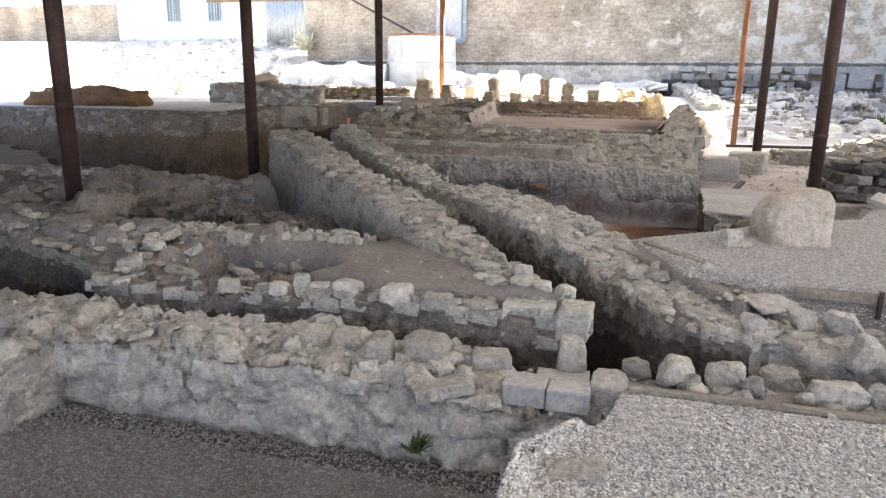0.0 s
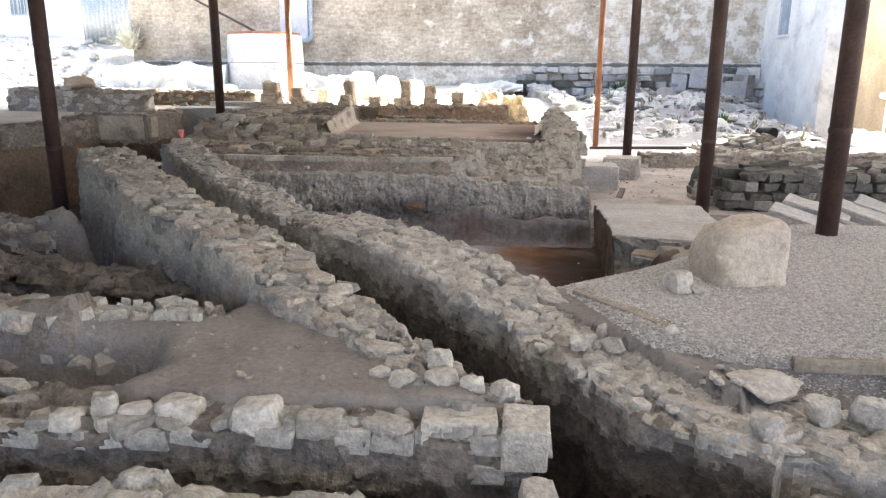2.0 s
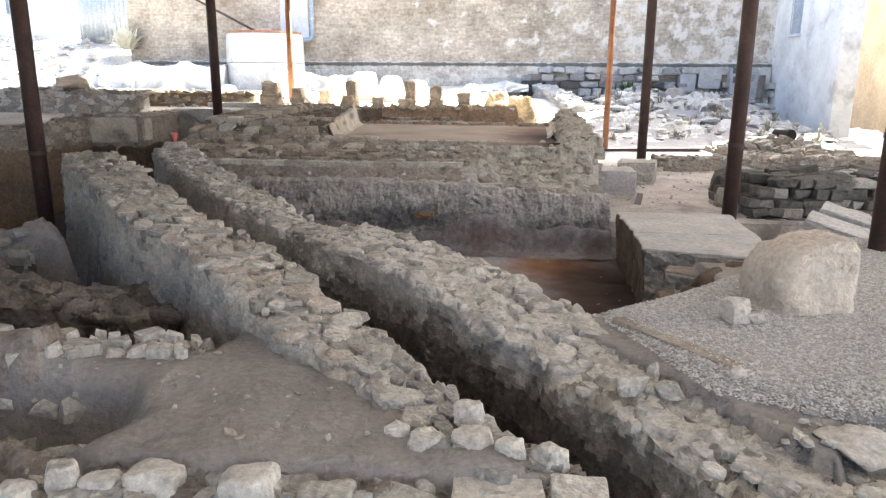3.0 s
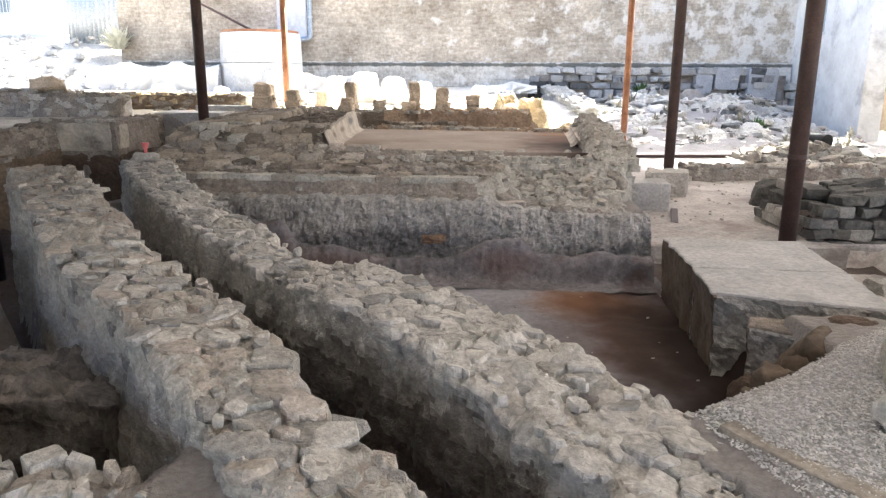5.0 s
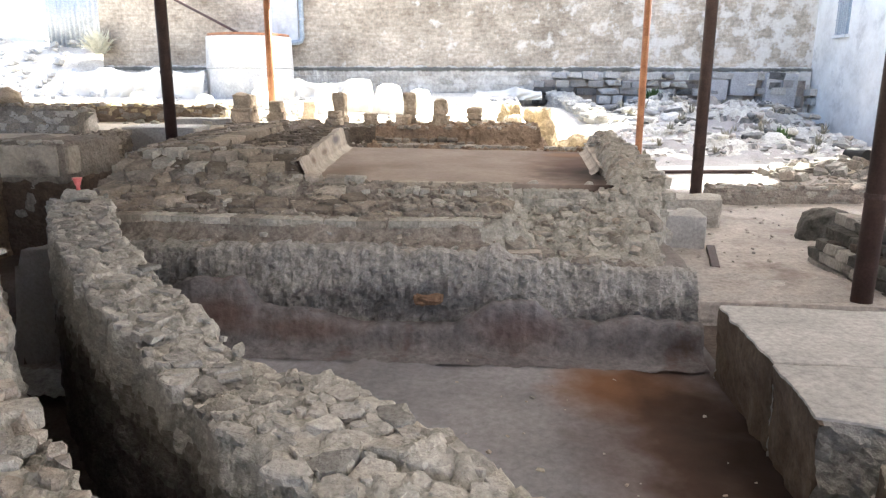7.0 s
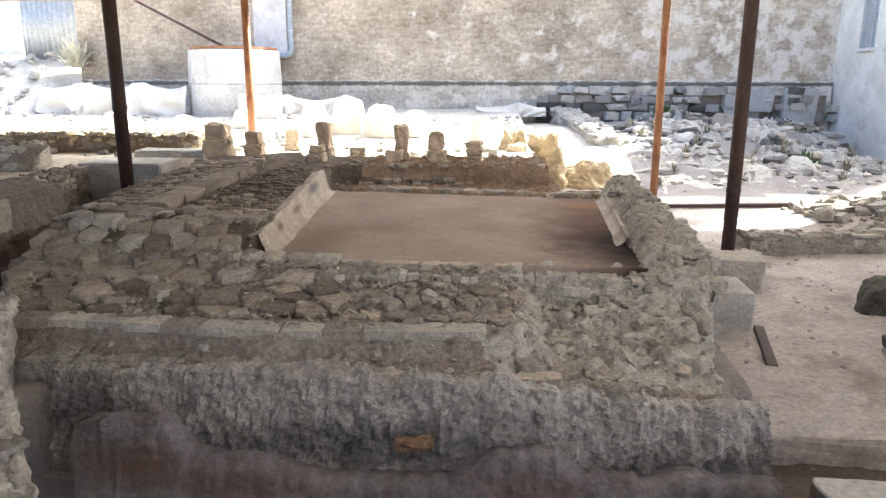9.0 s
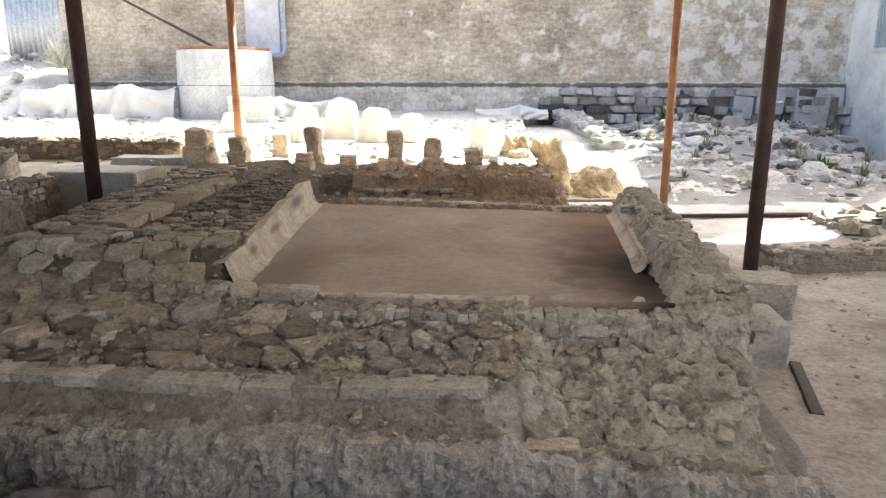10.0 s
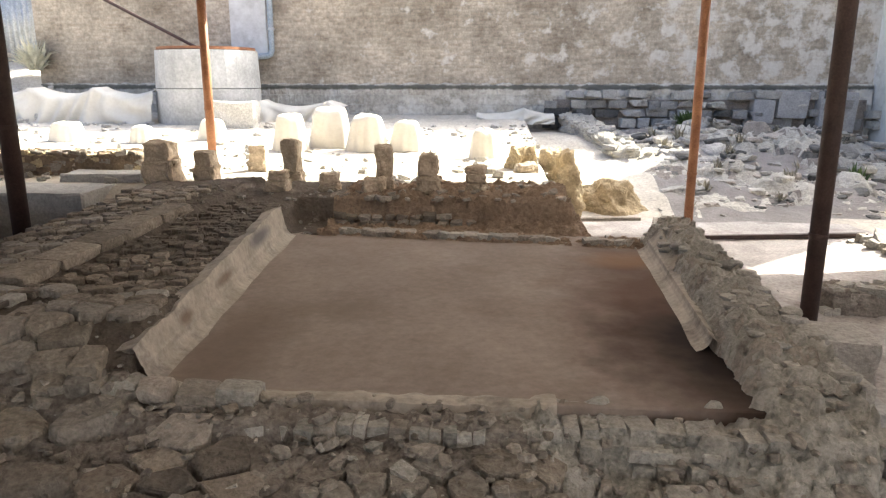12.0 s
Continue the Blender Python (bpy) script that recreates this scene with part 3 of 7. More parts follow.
def rubble_wall(name, label, path, base, seed, core=MORTAR, mats=(STONE, STONE_GREY), rough=0.05, size=0.17, top_fill=0.85, sides="lr", side_fill=0.55, flat=0.5, limit=300, bed=None, depth=0.05, earth=None, step=0.038, tier_side=0, tall=1.0, tier_z=None, face=0.5, flakes=0.7, plain=False, lower_mats=(SHADE_DEEP, SHADE_MID, SHADE_FAINT), flags=0.0):
    """Ruined rubble wall along path rows (x, y, top z, half width), with a mortared core and stones as pieces. Towards
    the foot, darker tiers paint trench shade into the face.
    """
    rnd = random.Random(seed)
    bed = bed or size
    P = resample(path, step)
    D = np.gradient(P[:, :2], axis=0)
    D = np.stack([np.convolve(np.pad(D[:, k], 6, "edge"), np.ones(13) / 13, "valid") for k in (0, 1)], 1)
    D /= np.maximum(np.hypot(D[:, 0], D[:, 1])[:, None], 1e-6)
    Nn = np.stack([-D[:, 1], D[:, 0]], 1)     # to the left of the way
    wide = float(np.mean(P[:, 3]))
    ns, ntop = 40, max(6, int(wide * 2 / step))
    V, F, kinds = [], [], []
    for i, (x, y, zt, h) in enumerate(P):
        top = zt - 0.04 + 0.05 * noise.noise(Vector((x * 2.3 + seed, y * 2.3, 0)))
        up_from = [base + (top - base) * (k / ns) ** 0.75 for k in range(ns)]
        hl, hr = [h + 0.05 * noise.noise(Vector((x * 3.3, y * 3.3, seed + q))) + 0.03 * noise.noise(Vector((x * 9, y * 9, seed - q))) for q in (1.5, 7.5)]
        prof = [(hl + 0.06 * (1 - k / ns), up_from[k]) for k in range(ns)]
        prof += [(hl + (-hr - hl) * k / ntop, top - (0.03 if k in (0, ntop) else 0)) for k in range(ntop + 1)]
        prof += [(-hr - 0.06 * (k + 1) / ns, up_from[ns - 1 - k]) for k in range(ns)]
        for o, z in prof:
            p = Vector((x + Nn[i, 0] * o, y + Nn[i, 1] * o, z))
            rise, kind = cells(p, bed, seed, 1.7)
            on_top = z > top - 0.02 and -hr * 0.95 < o < hl * 0.95
            crumb = 0.012 * noise.noise(p * 27) + 0.01 * fbm(p * 16)
            broad = 1.1 * fbm(p * 3.1 + Vector((seed, 0, 0))) + 0.5 * fbm(p * 9.0 + Vector((0, seed, 0)))
            d = (1.0 if on_top else face) * (rough * broad + depth * (rise * (0.7 + 0.5 * kind) - 0.5)) + crumb
            side = 1 if o > 0 else -1
            up = 1.0 if on_top else 0.15
            V.append(p + Vector((Nn[i, 0] * side * (1 - up), Nn[i, 1] * side * (1 - up), up)) * d)
            dug = (earth is not None or tier_z is not None) and o * tier_side >= 0
            lim, lim2 = (tier_z - 0.22, tier_z + 0.03) if tier_z is not None else (zt - (earth or 0), zt - (earth or 0) * 0.5)
            # low, damp and upper tier: trench shade put into the face colour
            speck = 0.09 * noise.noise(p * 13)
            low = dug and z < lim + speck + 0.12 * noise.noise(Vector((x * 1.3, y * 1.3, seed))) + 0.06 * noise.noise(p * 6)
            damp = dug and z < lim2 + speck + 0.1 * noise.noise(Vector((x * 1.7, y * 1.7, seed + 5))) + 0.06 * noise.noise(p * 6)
            faint_tier = dug and tier_z is not None and z < lim2 + 0.13 + speck + 0.1 * noise.noise(Vector((x * 1.9, y * 1.9, seed + 9))) + 0.06 * noise.noise(p * 7)
            kinds.append(len(mats) + 1 if low else len(mats) + 2 if damp else len(mats) + 3 if faint_tier else 0 if plain or rise < 0.35 or kind > (0.55 if on_top else 0.1) else 1 + int((kind + 1) * 50) % len(mats))
    w = ns * 2 + ntop + 1
    n = len(P)
    FM = []
    for i in range(n - 1):
        for k in range(w - 1):
            a = i * w + k
            F.append((a, a + w, a + w + 1, a + 1))
            FM.append(kinds[a])
    F.append(list(range(w)))
    F.append(list(range((n - 1) * w, n * w))[::-1])
    FM += [0, 0]
    ob = new(name, mesh_of(name, V, F, core, *mats, *lower_mats, smooth=True))
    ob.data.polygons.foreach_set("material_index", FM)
    tagged(ob, label, "wall", kind="structure")
    items = []
    L = np.concatenate([[0], np.cumsum(np.hypot(*np.diff(P[:, :2], axis=0).T))])

    def at(u):
        return [np.interp(u, L, P[:, k]) for k in range(4)] + [np.interp(u, L, Nn[:, 0]), np.interp(u, L, Nn[:, 1])]

    def make():
        return 2 if rnd.random() < flakes else int(rnd.random() < flat)
    s = 0.0
    while s < L[-1]:
        x, y, zt, h, nx, ny = at(s)
        ang = math.degrees(math.atan2(ny, nx)) - 90
        o = -h + size * rnd.uniform(0.15, 0.4)
        while o < h - size * 0.1:
            if rnd.random() < top_fill * 0.75:
                edge = abs(o) > h - size * 0.6
                big = rnd.choice((0.4, 0.5, 0.65, 0.85, 1.3))
                a, b, c = size * big * rnd.uniform(0.9, 1.4), size * big * rnd.uniform(0.6, 1.0), size * rnd.uniform(0.2, 0.36) * (1.2 if edge else 1.0) * tall
                j = rnd.uniform(-0.3, 0.3) * size
                items.append((stone_mesh(rnd.choice(mats), rnd.randrange(9), make()), put(x + nx * o + ny * j, y + ny * o - nx * j, zt - 0.035 + c * 0.05, a, b, c, ang + rnd.uniform(-50, 50), rnd, 8)))
            o += size * rnd.uniform(0.5, 0.85)
        s += size * rnd.uniform(0.55, 0.85)
    for side in sides:
        sg = 1 if side == "l" else -1
        z_off = size * 0.6
        while True:
            s = rnd.uniform(0, 0.1)
            any_ = False
            while s < L[-1]:
                x, y, zt, h, nx, ny = at(s)
                a = size * rnd.uniform(0.8, 1.7)
                z = zt - z_off + rnd.uniform(-0.02, 0.02)
                if z > max(base + 0.05, -0.35, tier_z + 0.18 if tier_z is not None and sg * tier_side >= 0 else -9 if tier_z is not None else zt - earth * 0.6 if earth else -9):
                    any_ = True
                    if rnd.random() < side_fill * (1 if side_fill > 0.9 else 0.5):
                        ang = math.degrees(math.atan2(ny, nx)) - 90
                        o = sg * (h - size * 0.26)
                        items.append((stone_mesh(rnd.choice(mats), rnd.randrange(9), 1 if rnd.random() < flat + 0.2 else 0), put(x + nx * o, y + ny * o, z, a * 0.92, size * 0.66, size * rnd.uniform(0.5, 0.72), ang, rnd, 5)))
                s += a
            z_off += size * 0.72
            if not any_ or z_off > 1.6:
                break
    if flags:      # broad flat stones bedded along the top
        def nearest(x, y):
            return np.argmin((P[:, 0][None] - np.atleast_1d(x)[:, None]) ** 2 + (P[:, 1][None] - np.atleast_1d(y)[:, None]) ** 2, axis=1)

        def on_top_of(x, y):
            i = int(nearest(x, y)[0])
            return abs((x - P[i, 0]) * Nn[i, 0] + (y - P[i, 1]) * Nn[i, 1]) < P[i, 3] * 0.8 and math.hypot(x - P[i, 0], y - P[i, 1]) < P[i, 3]
        items = flagstones(P[:, 0].min() - 0.4, P[:, 0].max() + 0.4, P[:, 1].min() - 0.4, P[:, 1].max() + 0.4, flags, rnd, mats, 0.6, 1.4, 0.03, 0.07, 0.05, on_top_of, lambda x, y: P[nearest(x, y), 2] - 0.055, 0.2) + items
    lay(ob, items, limit=limit)
    return ob


def inside(px, py, poly):
    c = np.zeros(px.shape, bool)
    n = len(poly)
    for i in range(n):
        (x1, y1), (x2, y2) = poly[i], poly[(i + 1) % n]
        if y1 != y2:
            c ^= ((y1 > py) != (y2 > py)) & (px < (x2 - x1) * (py - y1) / (y2 - y1) + x1)
    return c


def edge_distance(px, py, poly):
    d = np.full(px.shape, 1e9)
    n = len(poly)
    for i in range(n):
        (x1, y1), (x2, y2) = poly[i], poly[(i + 1) % n]
        dx, dy = x2 - x1, y2 - y1
        t = np.clip(((px - x1) * dx + (py - y1) * dy) / (dx * dx + dy * dy), 0, 1)
        d = np.minimum(d, np.hypot(px - x1 - t * dx, py - y1 - t * dy))
    return np.where(inside(px, py, poly), d, -d)


# ---- ground: one sheet with the excavated levels cut into it ----
def axis(lo, hi, fine, marks):
    a = list(np.arange(lo, hi + fine / 2, fine))
    left, right, s = [], [], fine
    v = lo
    while v > -260:
        s *= 1.35
        v -= s
        left.append(v)
    v, s = hi, fine
    while v < 260:
        s = min(s * 1.35, marks if v < 45 else 1e9)
        v += s
        right.append(v)
    return np.array(left[::-1] + a + right)


GRAVEL_LOW = [(-9, -8), (-0.5, -8), (-0.5, 2.85), (-0.12, 3.55), (-9, 3.6)]
GRAVEL_FRONT = [(-0.45, -8), (14, -8), (14, 3.9), (0.0, 3.8), (-0.16, 3.45), (-0.45, 2.85)]
GRAVEL_UP = [(-0.02, 6.75), (0.4, 5.6), (0.95, 5.35), (14, 5.3), (14, 9.3), (2.6, 9.3), (2.1, 8.4), (1.45, 8.02), (0.97, 7.6), (0.6, 7.24), (0.2, 6.93)]
POOL = [(-4.8, 11.5), (-3.6, 9.95), (-2.4, 9.0), (-0.6, 7.6), (-0.1, 6.74), (0.2, 6.97), (0.6, 7.28), (0.98, 7.66), (1.0, 8.6), (0.9, 11.7), (-4.4, 11.9)]
YARD_AREA = [(0.9, 8.5), (2.2, 8.4), (2.6, 9.4), (16, 9.4), (16, 24), (0.9, 24)]
LEVELS = [
    # polygon, level, softness of its edge
    ([(-9, 3.3), (0.0, 3.3), (0.0, 4.4), (-9, 4.4)], -0.25, 0.1), ([(-0.1, 3.4), (14, 3.4), (14, 4.5), (-0.1, 4.5)], 0.25, 0.1), ([(0.55, 4.5), (14, 4.4), (14, 5.35), (0.9, 5.35)], 0.25, 0.1),
    (GRAVEL_LOW, -0.2, 0.10), (GRAVEL_FRONT, 0.3, 0.16),
    (GRAVEL_UP, 0.57, 0.3),
    ([(-9, 4.2), (0.1, 4.15), (1.1, 4.25), (2.6, 4.15), (2.6, 4.4), (1.0, 4.6), (0.3, 5.0), (-0.3, 4.75), (-9, 4.75)], -0.9, 0.08),
    ([(-5.9, 10.9), (-3.5, 8.2), (-1.5, 6.1), (-0.4, 4.7), (0.75, 4.85), (-0.1, 6.2), (-1.15, 7.75), (-2.5, 8.9), (-3.5, 9.85), (-5.4, 12.3), (-6.5, 12)], -0.9, 0.08),
    ([(-3.95, 4.9), (-2.75, 4.9), (-2.62, 5.2), (-2.75, 5.45), (-3.85, 5.6)], -0.45, 0.5),
    ([(-9, 4.2), (-4.4, 4.2), (-4.4, 4.95), (-5.0, 5.15), (-6.2, 5.5), (-9, 5.75)], -0.9, 0.1),
    ([(-6.2, 6.05), (-2.45, 6.05), (-2.35, 6.5), (-3.1, 7.5), (-4.2, 8.8), (-6.0, 8.8)], -0.6, 0.12),
    ([(-9.2, 9.3), (-5.8, 9.2), (-4.6, 8.7), (-6.3, 10.9), (-6.2, 12.3), (-5.75, 13.0), (-5.8, 13.6), (-6.2, 16.6), (-7.6, 16.6), (-7.7, 13.6), (-8.4, 13.95), (-8.9, 13.9), (-9.4, 13.8), (-16, 13.75), (-11, 11.0)], -0.6, 0.15),
    (POOL, -0.2, 0.05),
    (YARD_AREA, 0.08, 0.15),
    ([(-5.75, 13.3), (-6.2, 16.6), (-6.7, 19.2), (-8.9, 19.2), (-8.9, 16.3), (-7.5, 15.8), (-8.8, 15.3), (-8.8, 13.5)], -0.3, 0.15),
    ([(0.85, 11.15), (3.6, 11.1), (3.6, 12.25), (0.7, 12.22)], -0.12, 0.08),
    ([(-40, 13.9), (-9.4, 13.95), (-8.85, 14.35), (-8.8, 15.6), (-7.7, 15.6), (-7.7, 16.3), (-9.0, 16.7), (-9.0, 20), (-40, 20)], 1.22, 0.1),
]


def ground_level(X, Y):
    Z = np.full(X.shape, 0.5)
    far = np.clip((Y - 19.0) / 1.2, 0, 1)
    Z = Z * (1 - far) + (1.3 + 0.06 * np.clip(Y - 25, 0, 9)) * far
    for poly, z, soft in LEVELS:
        w = np.clip(edge_distance(X, Y, poly) / soft + 0.5, 0, 1)
        w = w * w * (3 - 2 * w)
        Z = Z * (1 - w) + z * w
    # rubble bank behind, to the right, and the bank up to the white house
    r = np.clip((X + 0.35) / 0.15, 0, 1) * np.clip((Y - 18.5) / 0.3, 0, 1)
    Z = Z * (1 - r) + r * (0.1 + 1.25 * np.clip((Y - 24.5) / 6.0, 0, 1) * np.clip((11.5 - X) / 4.5, 0, 1))
    b = np.clip((-14.5 - X) / 4, 0, 1) * np.clip((Y - 30.5) / 5, 0, 1)
    Z = Z + b * 2.1
    Z = Z + 0.5 * np.exp(-((X - 6.4) ** 2 + (Y - 20.8) ** 2 * 1.6) / 2.2)
    return Z


gx, gy = axis(-7.6, 3.4, 0.055, 0.5), axis(1.4, 14.4, 0.055, 0.4)
GX, GY = np.meshgrid(gx, gy)
GZ = ground_level(GX, GY)
near = (np.abs(GX) < 40) & (np.abs(GY - 15) < 30)
flat = np.where(inside(GX, GY, GRAVEL_FRONT) | inside(GX, GY, GRAVEL_UP) | inside(GX, GY, GRAVEL_LOW), 0.25, 1.0)
GZ = GZ + flat * np.where(near, 0.025 * fbm_xy(GX, GY, 1.7, 3.1) + 0.012 * fbm_xy(GX, GY, 8.0, 7.7, 3), 0)
# broken old surface of the western terrace
terrace = np.where((GX > -9.5) & (GX < -3.3) & (GY > 4.8) & (GY < 9.6) & (GZ > 0.2), 1.0, 0.0)
earth_kind = np.zeros(GX.shape, int)
for r_, c_ in zip(*np.nonzero(terrace)):
    p = Vector((GX[r_, c_], GY[r_, c_], 0))
    rise, kind = cells(Vector((p.x, p.y * 1.8, 0)), 0.45, 2.2, 1.0)
    GZ[r_, c_] += 0.13 * fbm(p * 1.1) + 0.07 * rise * (0.5 + kind) + 0.04 * fbm(p * 5)
    earth_kind[r_, c_] = 0 if rise < 0.3 else 7 + int((kind + 1) * 30) % 2
rub = np.clip((GX - 1.5) / 1.5, 0, 1) * np.clip((GY - 24) / 2, 0, 1) * np.clip((40 - GY) / 5, 0, 1)
GZ = GZ + rub * 0.18 * fbm_xy(GX, GY, 0.9, 5.5, 5)
ny_, nx_ = GX.shape
idx = np.arange(ny_ * nx_).reshape(ny_, nx_)
quads = np.stack([idx[:-1, :-1], idx[:-1, 1:], idx[1:, 1:], idx[1:, :-1]], -1).reshape(-1, 4)
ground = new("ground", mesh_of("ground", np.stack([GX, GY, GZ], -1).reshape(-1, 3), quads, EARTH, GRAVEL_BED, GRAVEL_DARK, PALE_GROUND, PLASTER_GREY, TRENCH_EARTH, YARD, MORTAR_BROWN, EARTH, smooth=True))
CX, CY = (GX[:-1, :-1] + GX[1:, 1:]) / 2, (GY[:-1, :-1] + GY[1:, 1:]) / 2
mi = earth_kind[:-1, :-1].copy()
mi[inside(CX, CY, GRAVEL_FRONT) | inside(CX, CY, GRAVEL_UP)] = 1
mi[inside(CX, CY, GRAVEL_LOW)] = 2
mi[(CY > 19.6) | (CX < -7.6) & (CY > 14.2)] = 3
mi[(CX > 2.6) & (CY > 24.2 + 0.5 * np.sin(CX * 1.3)) & (CX < 10.9)] = 0
mi[inside(CX, CY, YARD_AREA) & (CY < 19.6)] = 6
mi[(CX > -0.35) & (CX < 6) & (CY > 19.0) & (CY < 24.3)] = 6
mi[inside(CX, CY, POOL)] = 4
# trench and pit floors take the darkened earth, deep shade put into colour
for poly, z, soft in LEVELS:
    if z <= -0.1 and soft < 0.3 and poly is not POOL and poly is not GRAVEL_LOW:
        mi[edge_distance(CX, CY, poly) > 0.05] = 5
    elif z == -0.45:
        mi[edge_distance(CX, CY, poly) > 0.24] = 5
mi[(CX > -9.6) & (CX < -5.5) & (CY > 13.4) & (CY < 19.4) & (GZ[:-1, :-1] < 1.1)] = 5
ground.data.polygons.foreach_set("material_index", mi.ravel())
tagged(ground, "excavated earth ground cut into trenches, pits and gravel beds", "ground", kind="structure")


def height_at(x, y):
    return float(ground_level(np.array([[x]]), np.array([[y]]))[0, 0])


def pebbles(name, label, poly, count, size, material, seed, box):
    """Loose pebbles over a gravel bed."""
    rs = np.random.RandomState(seed)
    x, y = rs.uniform(box[0], box[1], count), rs.uniform(box[2], box[3], count)
    k = edge_distance(x, y, poly) > -0.04
    x, y = x[k], y[k]
    z = ground_level(x, y) + rs.uniform(-0.3, 0.5, len(x)) * size
    octa = np.array([(1, 0, 0), (0, 1, 0), (-1, 0, 0), (0, -1, 0), (0.2, 0.1, 0.8), (-0.1, 0.1, -0.8)], float)
    tri = np.array([(0, 1, 4), (1, 2, 4), (2, 3, 4), (3, 0, 4), (1, 0, 5), (2, 1, 5), (3, 2, 5), (0, 3, 5)])
    s = size * rs.uniform(0.35, 0.8, (len(x), 1, 1)) * np.stack([rs.uniform(0.8, 1.3, len(x)), rs.uniform(0.6, 1, len(x)), rs.uniform(0.5, 0.9, len(x))], 1)[:, None, :]
    p = (octa[None] + rs.uniform(-0.18, 0.18, (len(x), 6, 3))) * s
    a = rs.uniform(0, 6.283, len(x))[:, None]
    px, py = p[..., 0] * np.cos(a) - p[..., 1] * np.sin(a), p[..., 0] * np.sin(a) + p[..., 1] * np.cos(a)
    v = np.stack([px + x[:, None], py + y[:, None], p[..., 2] + z[:, None]], -1).reshape(-1, 3)
    f = (tri[None] + 6 * np.arange(len(x))[:, None, None]).reshape(-1, 3)
    ob = new(name, quick_mesh(name, v, f, material))
    return tagged(ob, label, "gravel", kind="stuff")


pebbles("gravel", "pale grey loose pebbles spread on the front bed", GRAVEL_FRONT, 85000, 0.018, PEBBLE, 1, (-0.6, 1.9, 1.9, 3.95))
pebbles("gravel", "pale grey loose pebbles on the upper bed", GRAVEL_UP, 170000, 0.0145, PEBBLE, 2, (-0.1, 4.2, 5.2, 9.3))
pebbles("gravel", "dark damp pebbles in the low bed", GRAVEL_LOW, 45000, 0.016, PEBBLE_DARK, 3, (-4.2, -0.3, 1.7, 3.65))

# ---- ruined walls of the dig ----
rubble_wall("trench_wall", "ruined grey rubble wall with a stepped loose top beside the trench", [(-6.0, 11.0, 1.12, 0.32), (-4.6, 9.3, 1.0, 0.31), (-3.67, 8.11, 0.9, 0.28), (-2.89, 7.4, 0.83, 0.29), (-2.31, 6.79, 0.74, 0.29), (-1.84, 6.22, 0.65, 0.26), (-1.37, 5.73, 0.57, 0.23), (-0.95, 5.2, 0.53, 0.18), (-0.6, 4.85, 0.5, 0.16)], -1.1, 11, size=0.15, flat=0.5, top_fill=0.8, core=MORTAR, sides="r", side_fill=0.3, mats=(STONE, STONE_GREY, STONE_BROWN), tier_z=0.22, bed=0.15, depth=0.05, step=0.027, tall=1.1, tier_side=1, face=0.6, flags=0.17)
rubble_wall("trench_wall", "wide ruined rubble wall between the trench and the pool", [(-5.5, 12.35, 1.08, 0.3), (-4.58, 10.94, 0.98, 0.25), (-3.58, 9.79, 0.84, 0.26), (-2.82, 9.06, 0.7, 0.26), (-2.5, 8.81, 0.62, 0.32), (-2.13, 8.57, 0.68, 0.39), (-1.4, 7.92, 0.64, 0.39), (-0.67, 6.98, 0.57, 0.38), (-0.25, 6.4, 0.52, 0.39), (0.05, 5.85, 0.46, 0.36), (0.5, 5.2, 0.42, 0.36), (0.95, 4.85, 0.42, 0.34)], -1.1, 12, size=0.14, flat=0.5, top_fill=0.8, core=MORTAR_PALE, sides="", mats=(STONE, STONE_PALE, STONE_GREY), tier_z=0.2, bed=0.14, depth=0.05, step=0.027, tall=1.1, tier_side=-1, face=0.55, flags=0.15)
rubble_wall("rubble_wall", "low broken rubble wall at the gravel edge", [(0.75, 4.95, 0.4, 0.26), (1.3, 4.75, 0.42, 0.3), (2.0, 4.65, 0.42, 0.3), (3.2, 4.55, 0.4, 0.28)], -1.1, 14, size=0.17, flat=0.3, top_fill=0.8, tier_z=0.08, bed=0.18, flakes=0.5, side_fill=0.4)
front = rubble_wall("front_wall", "wide mortared rubble wall with dressed blocks on top", [(-6.0, 3.92, 0.36, 0.36), (-4.3, 3.92, 0.32, 0.35), (-3.5, 3.9, 0.32, 0.33), (-2.6, 3.94, 0.33, 0.34), (-1.9, 3.95, 0.32, 0.34), (-1.2, 3.95, 0.28, 0.34), (-0.75, 3.95, 0.2, 0.31), (-0.15, 3.98, 0.12, 0.25)], -1.1, 15, core=MORTAR_PALE, rough=0.05, size=0.2, top_fill=0.14, side_fill=0.7, flat=0.5, mats=(STONE, STONE_PALE, MORTAR_PALE), tier_z=0.0, bed=0.2, depth=0.1, step=0.028, tier_side=1, face=1.0, flakes=0.5)
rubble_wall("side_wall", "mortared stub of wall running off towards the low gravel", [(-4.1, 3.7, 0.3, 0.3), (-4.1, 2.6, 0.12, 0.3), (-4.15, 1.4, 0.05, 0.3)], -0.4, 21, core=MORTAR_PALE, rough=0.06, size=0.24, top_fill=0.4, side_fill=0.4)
rubble_wall("second_wall", "coursed rubble wall with squared corner stones", [(-4.25, 4.62, 0.44, 0.22), (-3.2, 4.76, 0.43, 0.25), (-2.0, 4.86, 0.45, 0.25), (-1.0, 4.88, 0.46, 0.26), (-0.36, 4.86, 0.46, 0.24)], -1.1, 16, core=MORTAR_DARK, size=0.17, side_fill=0.95, sides="r", flat=0.6, top_fill=0.45, tier_z=0.13, step=0.03, face=0.9, plain=True)
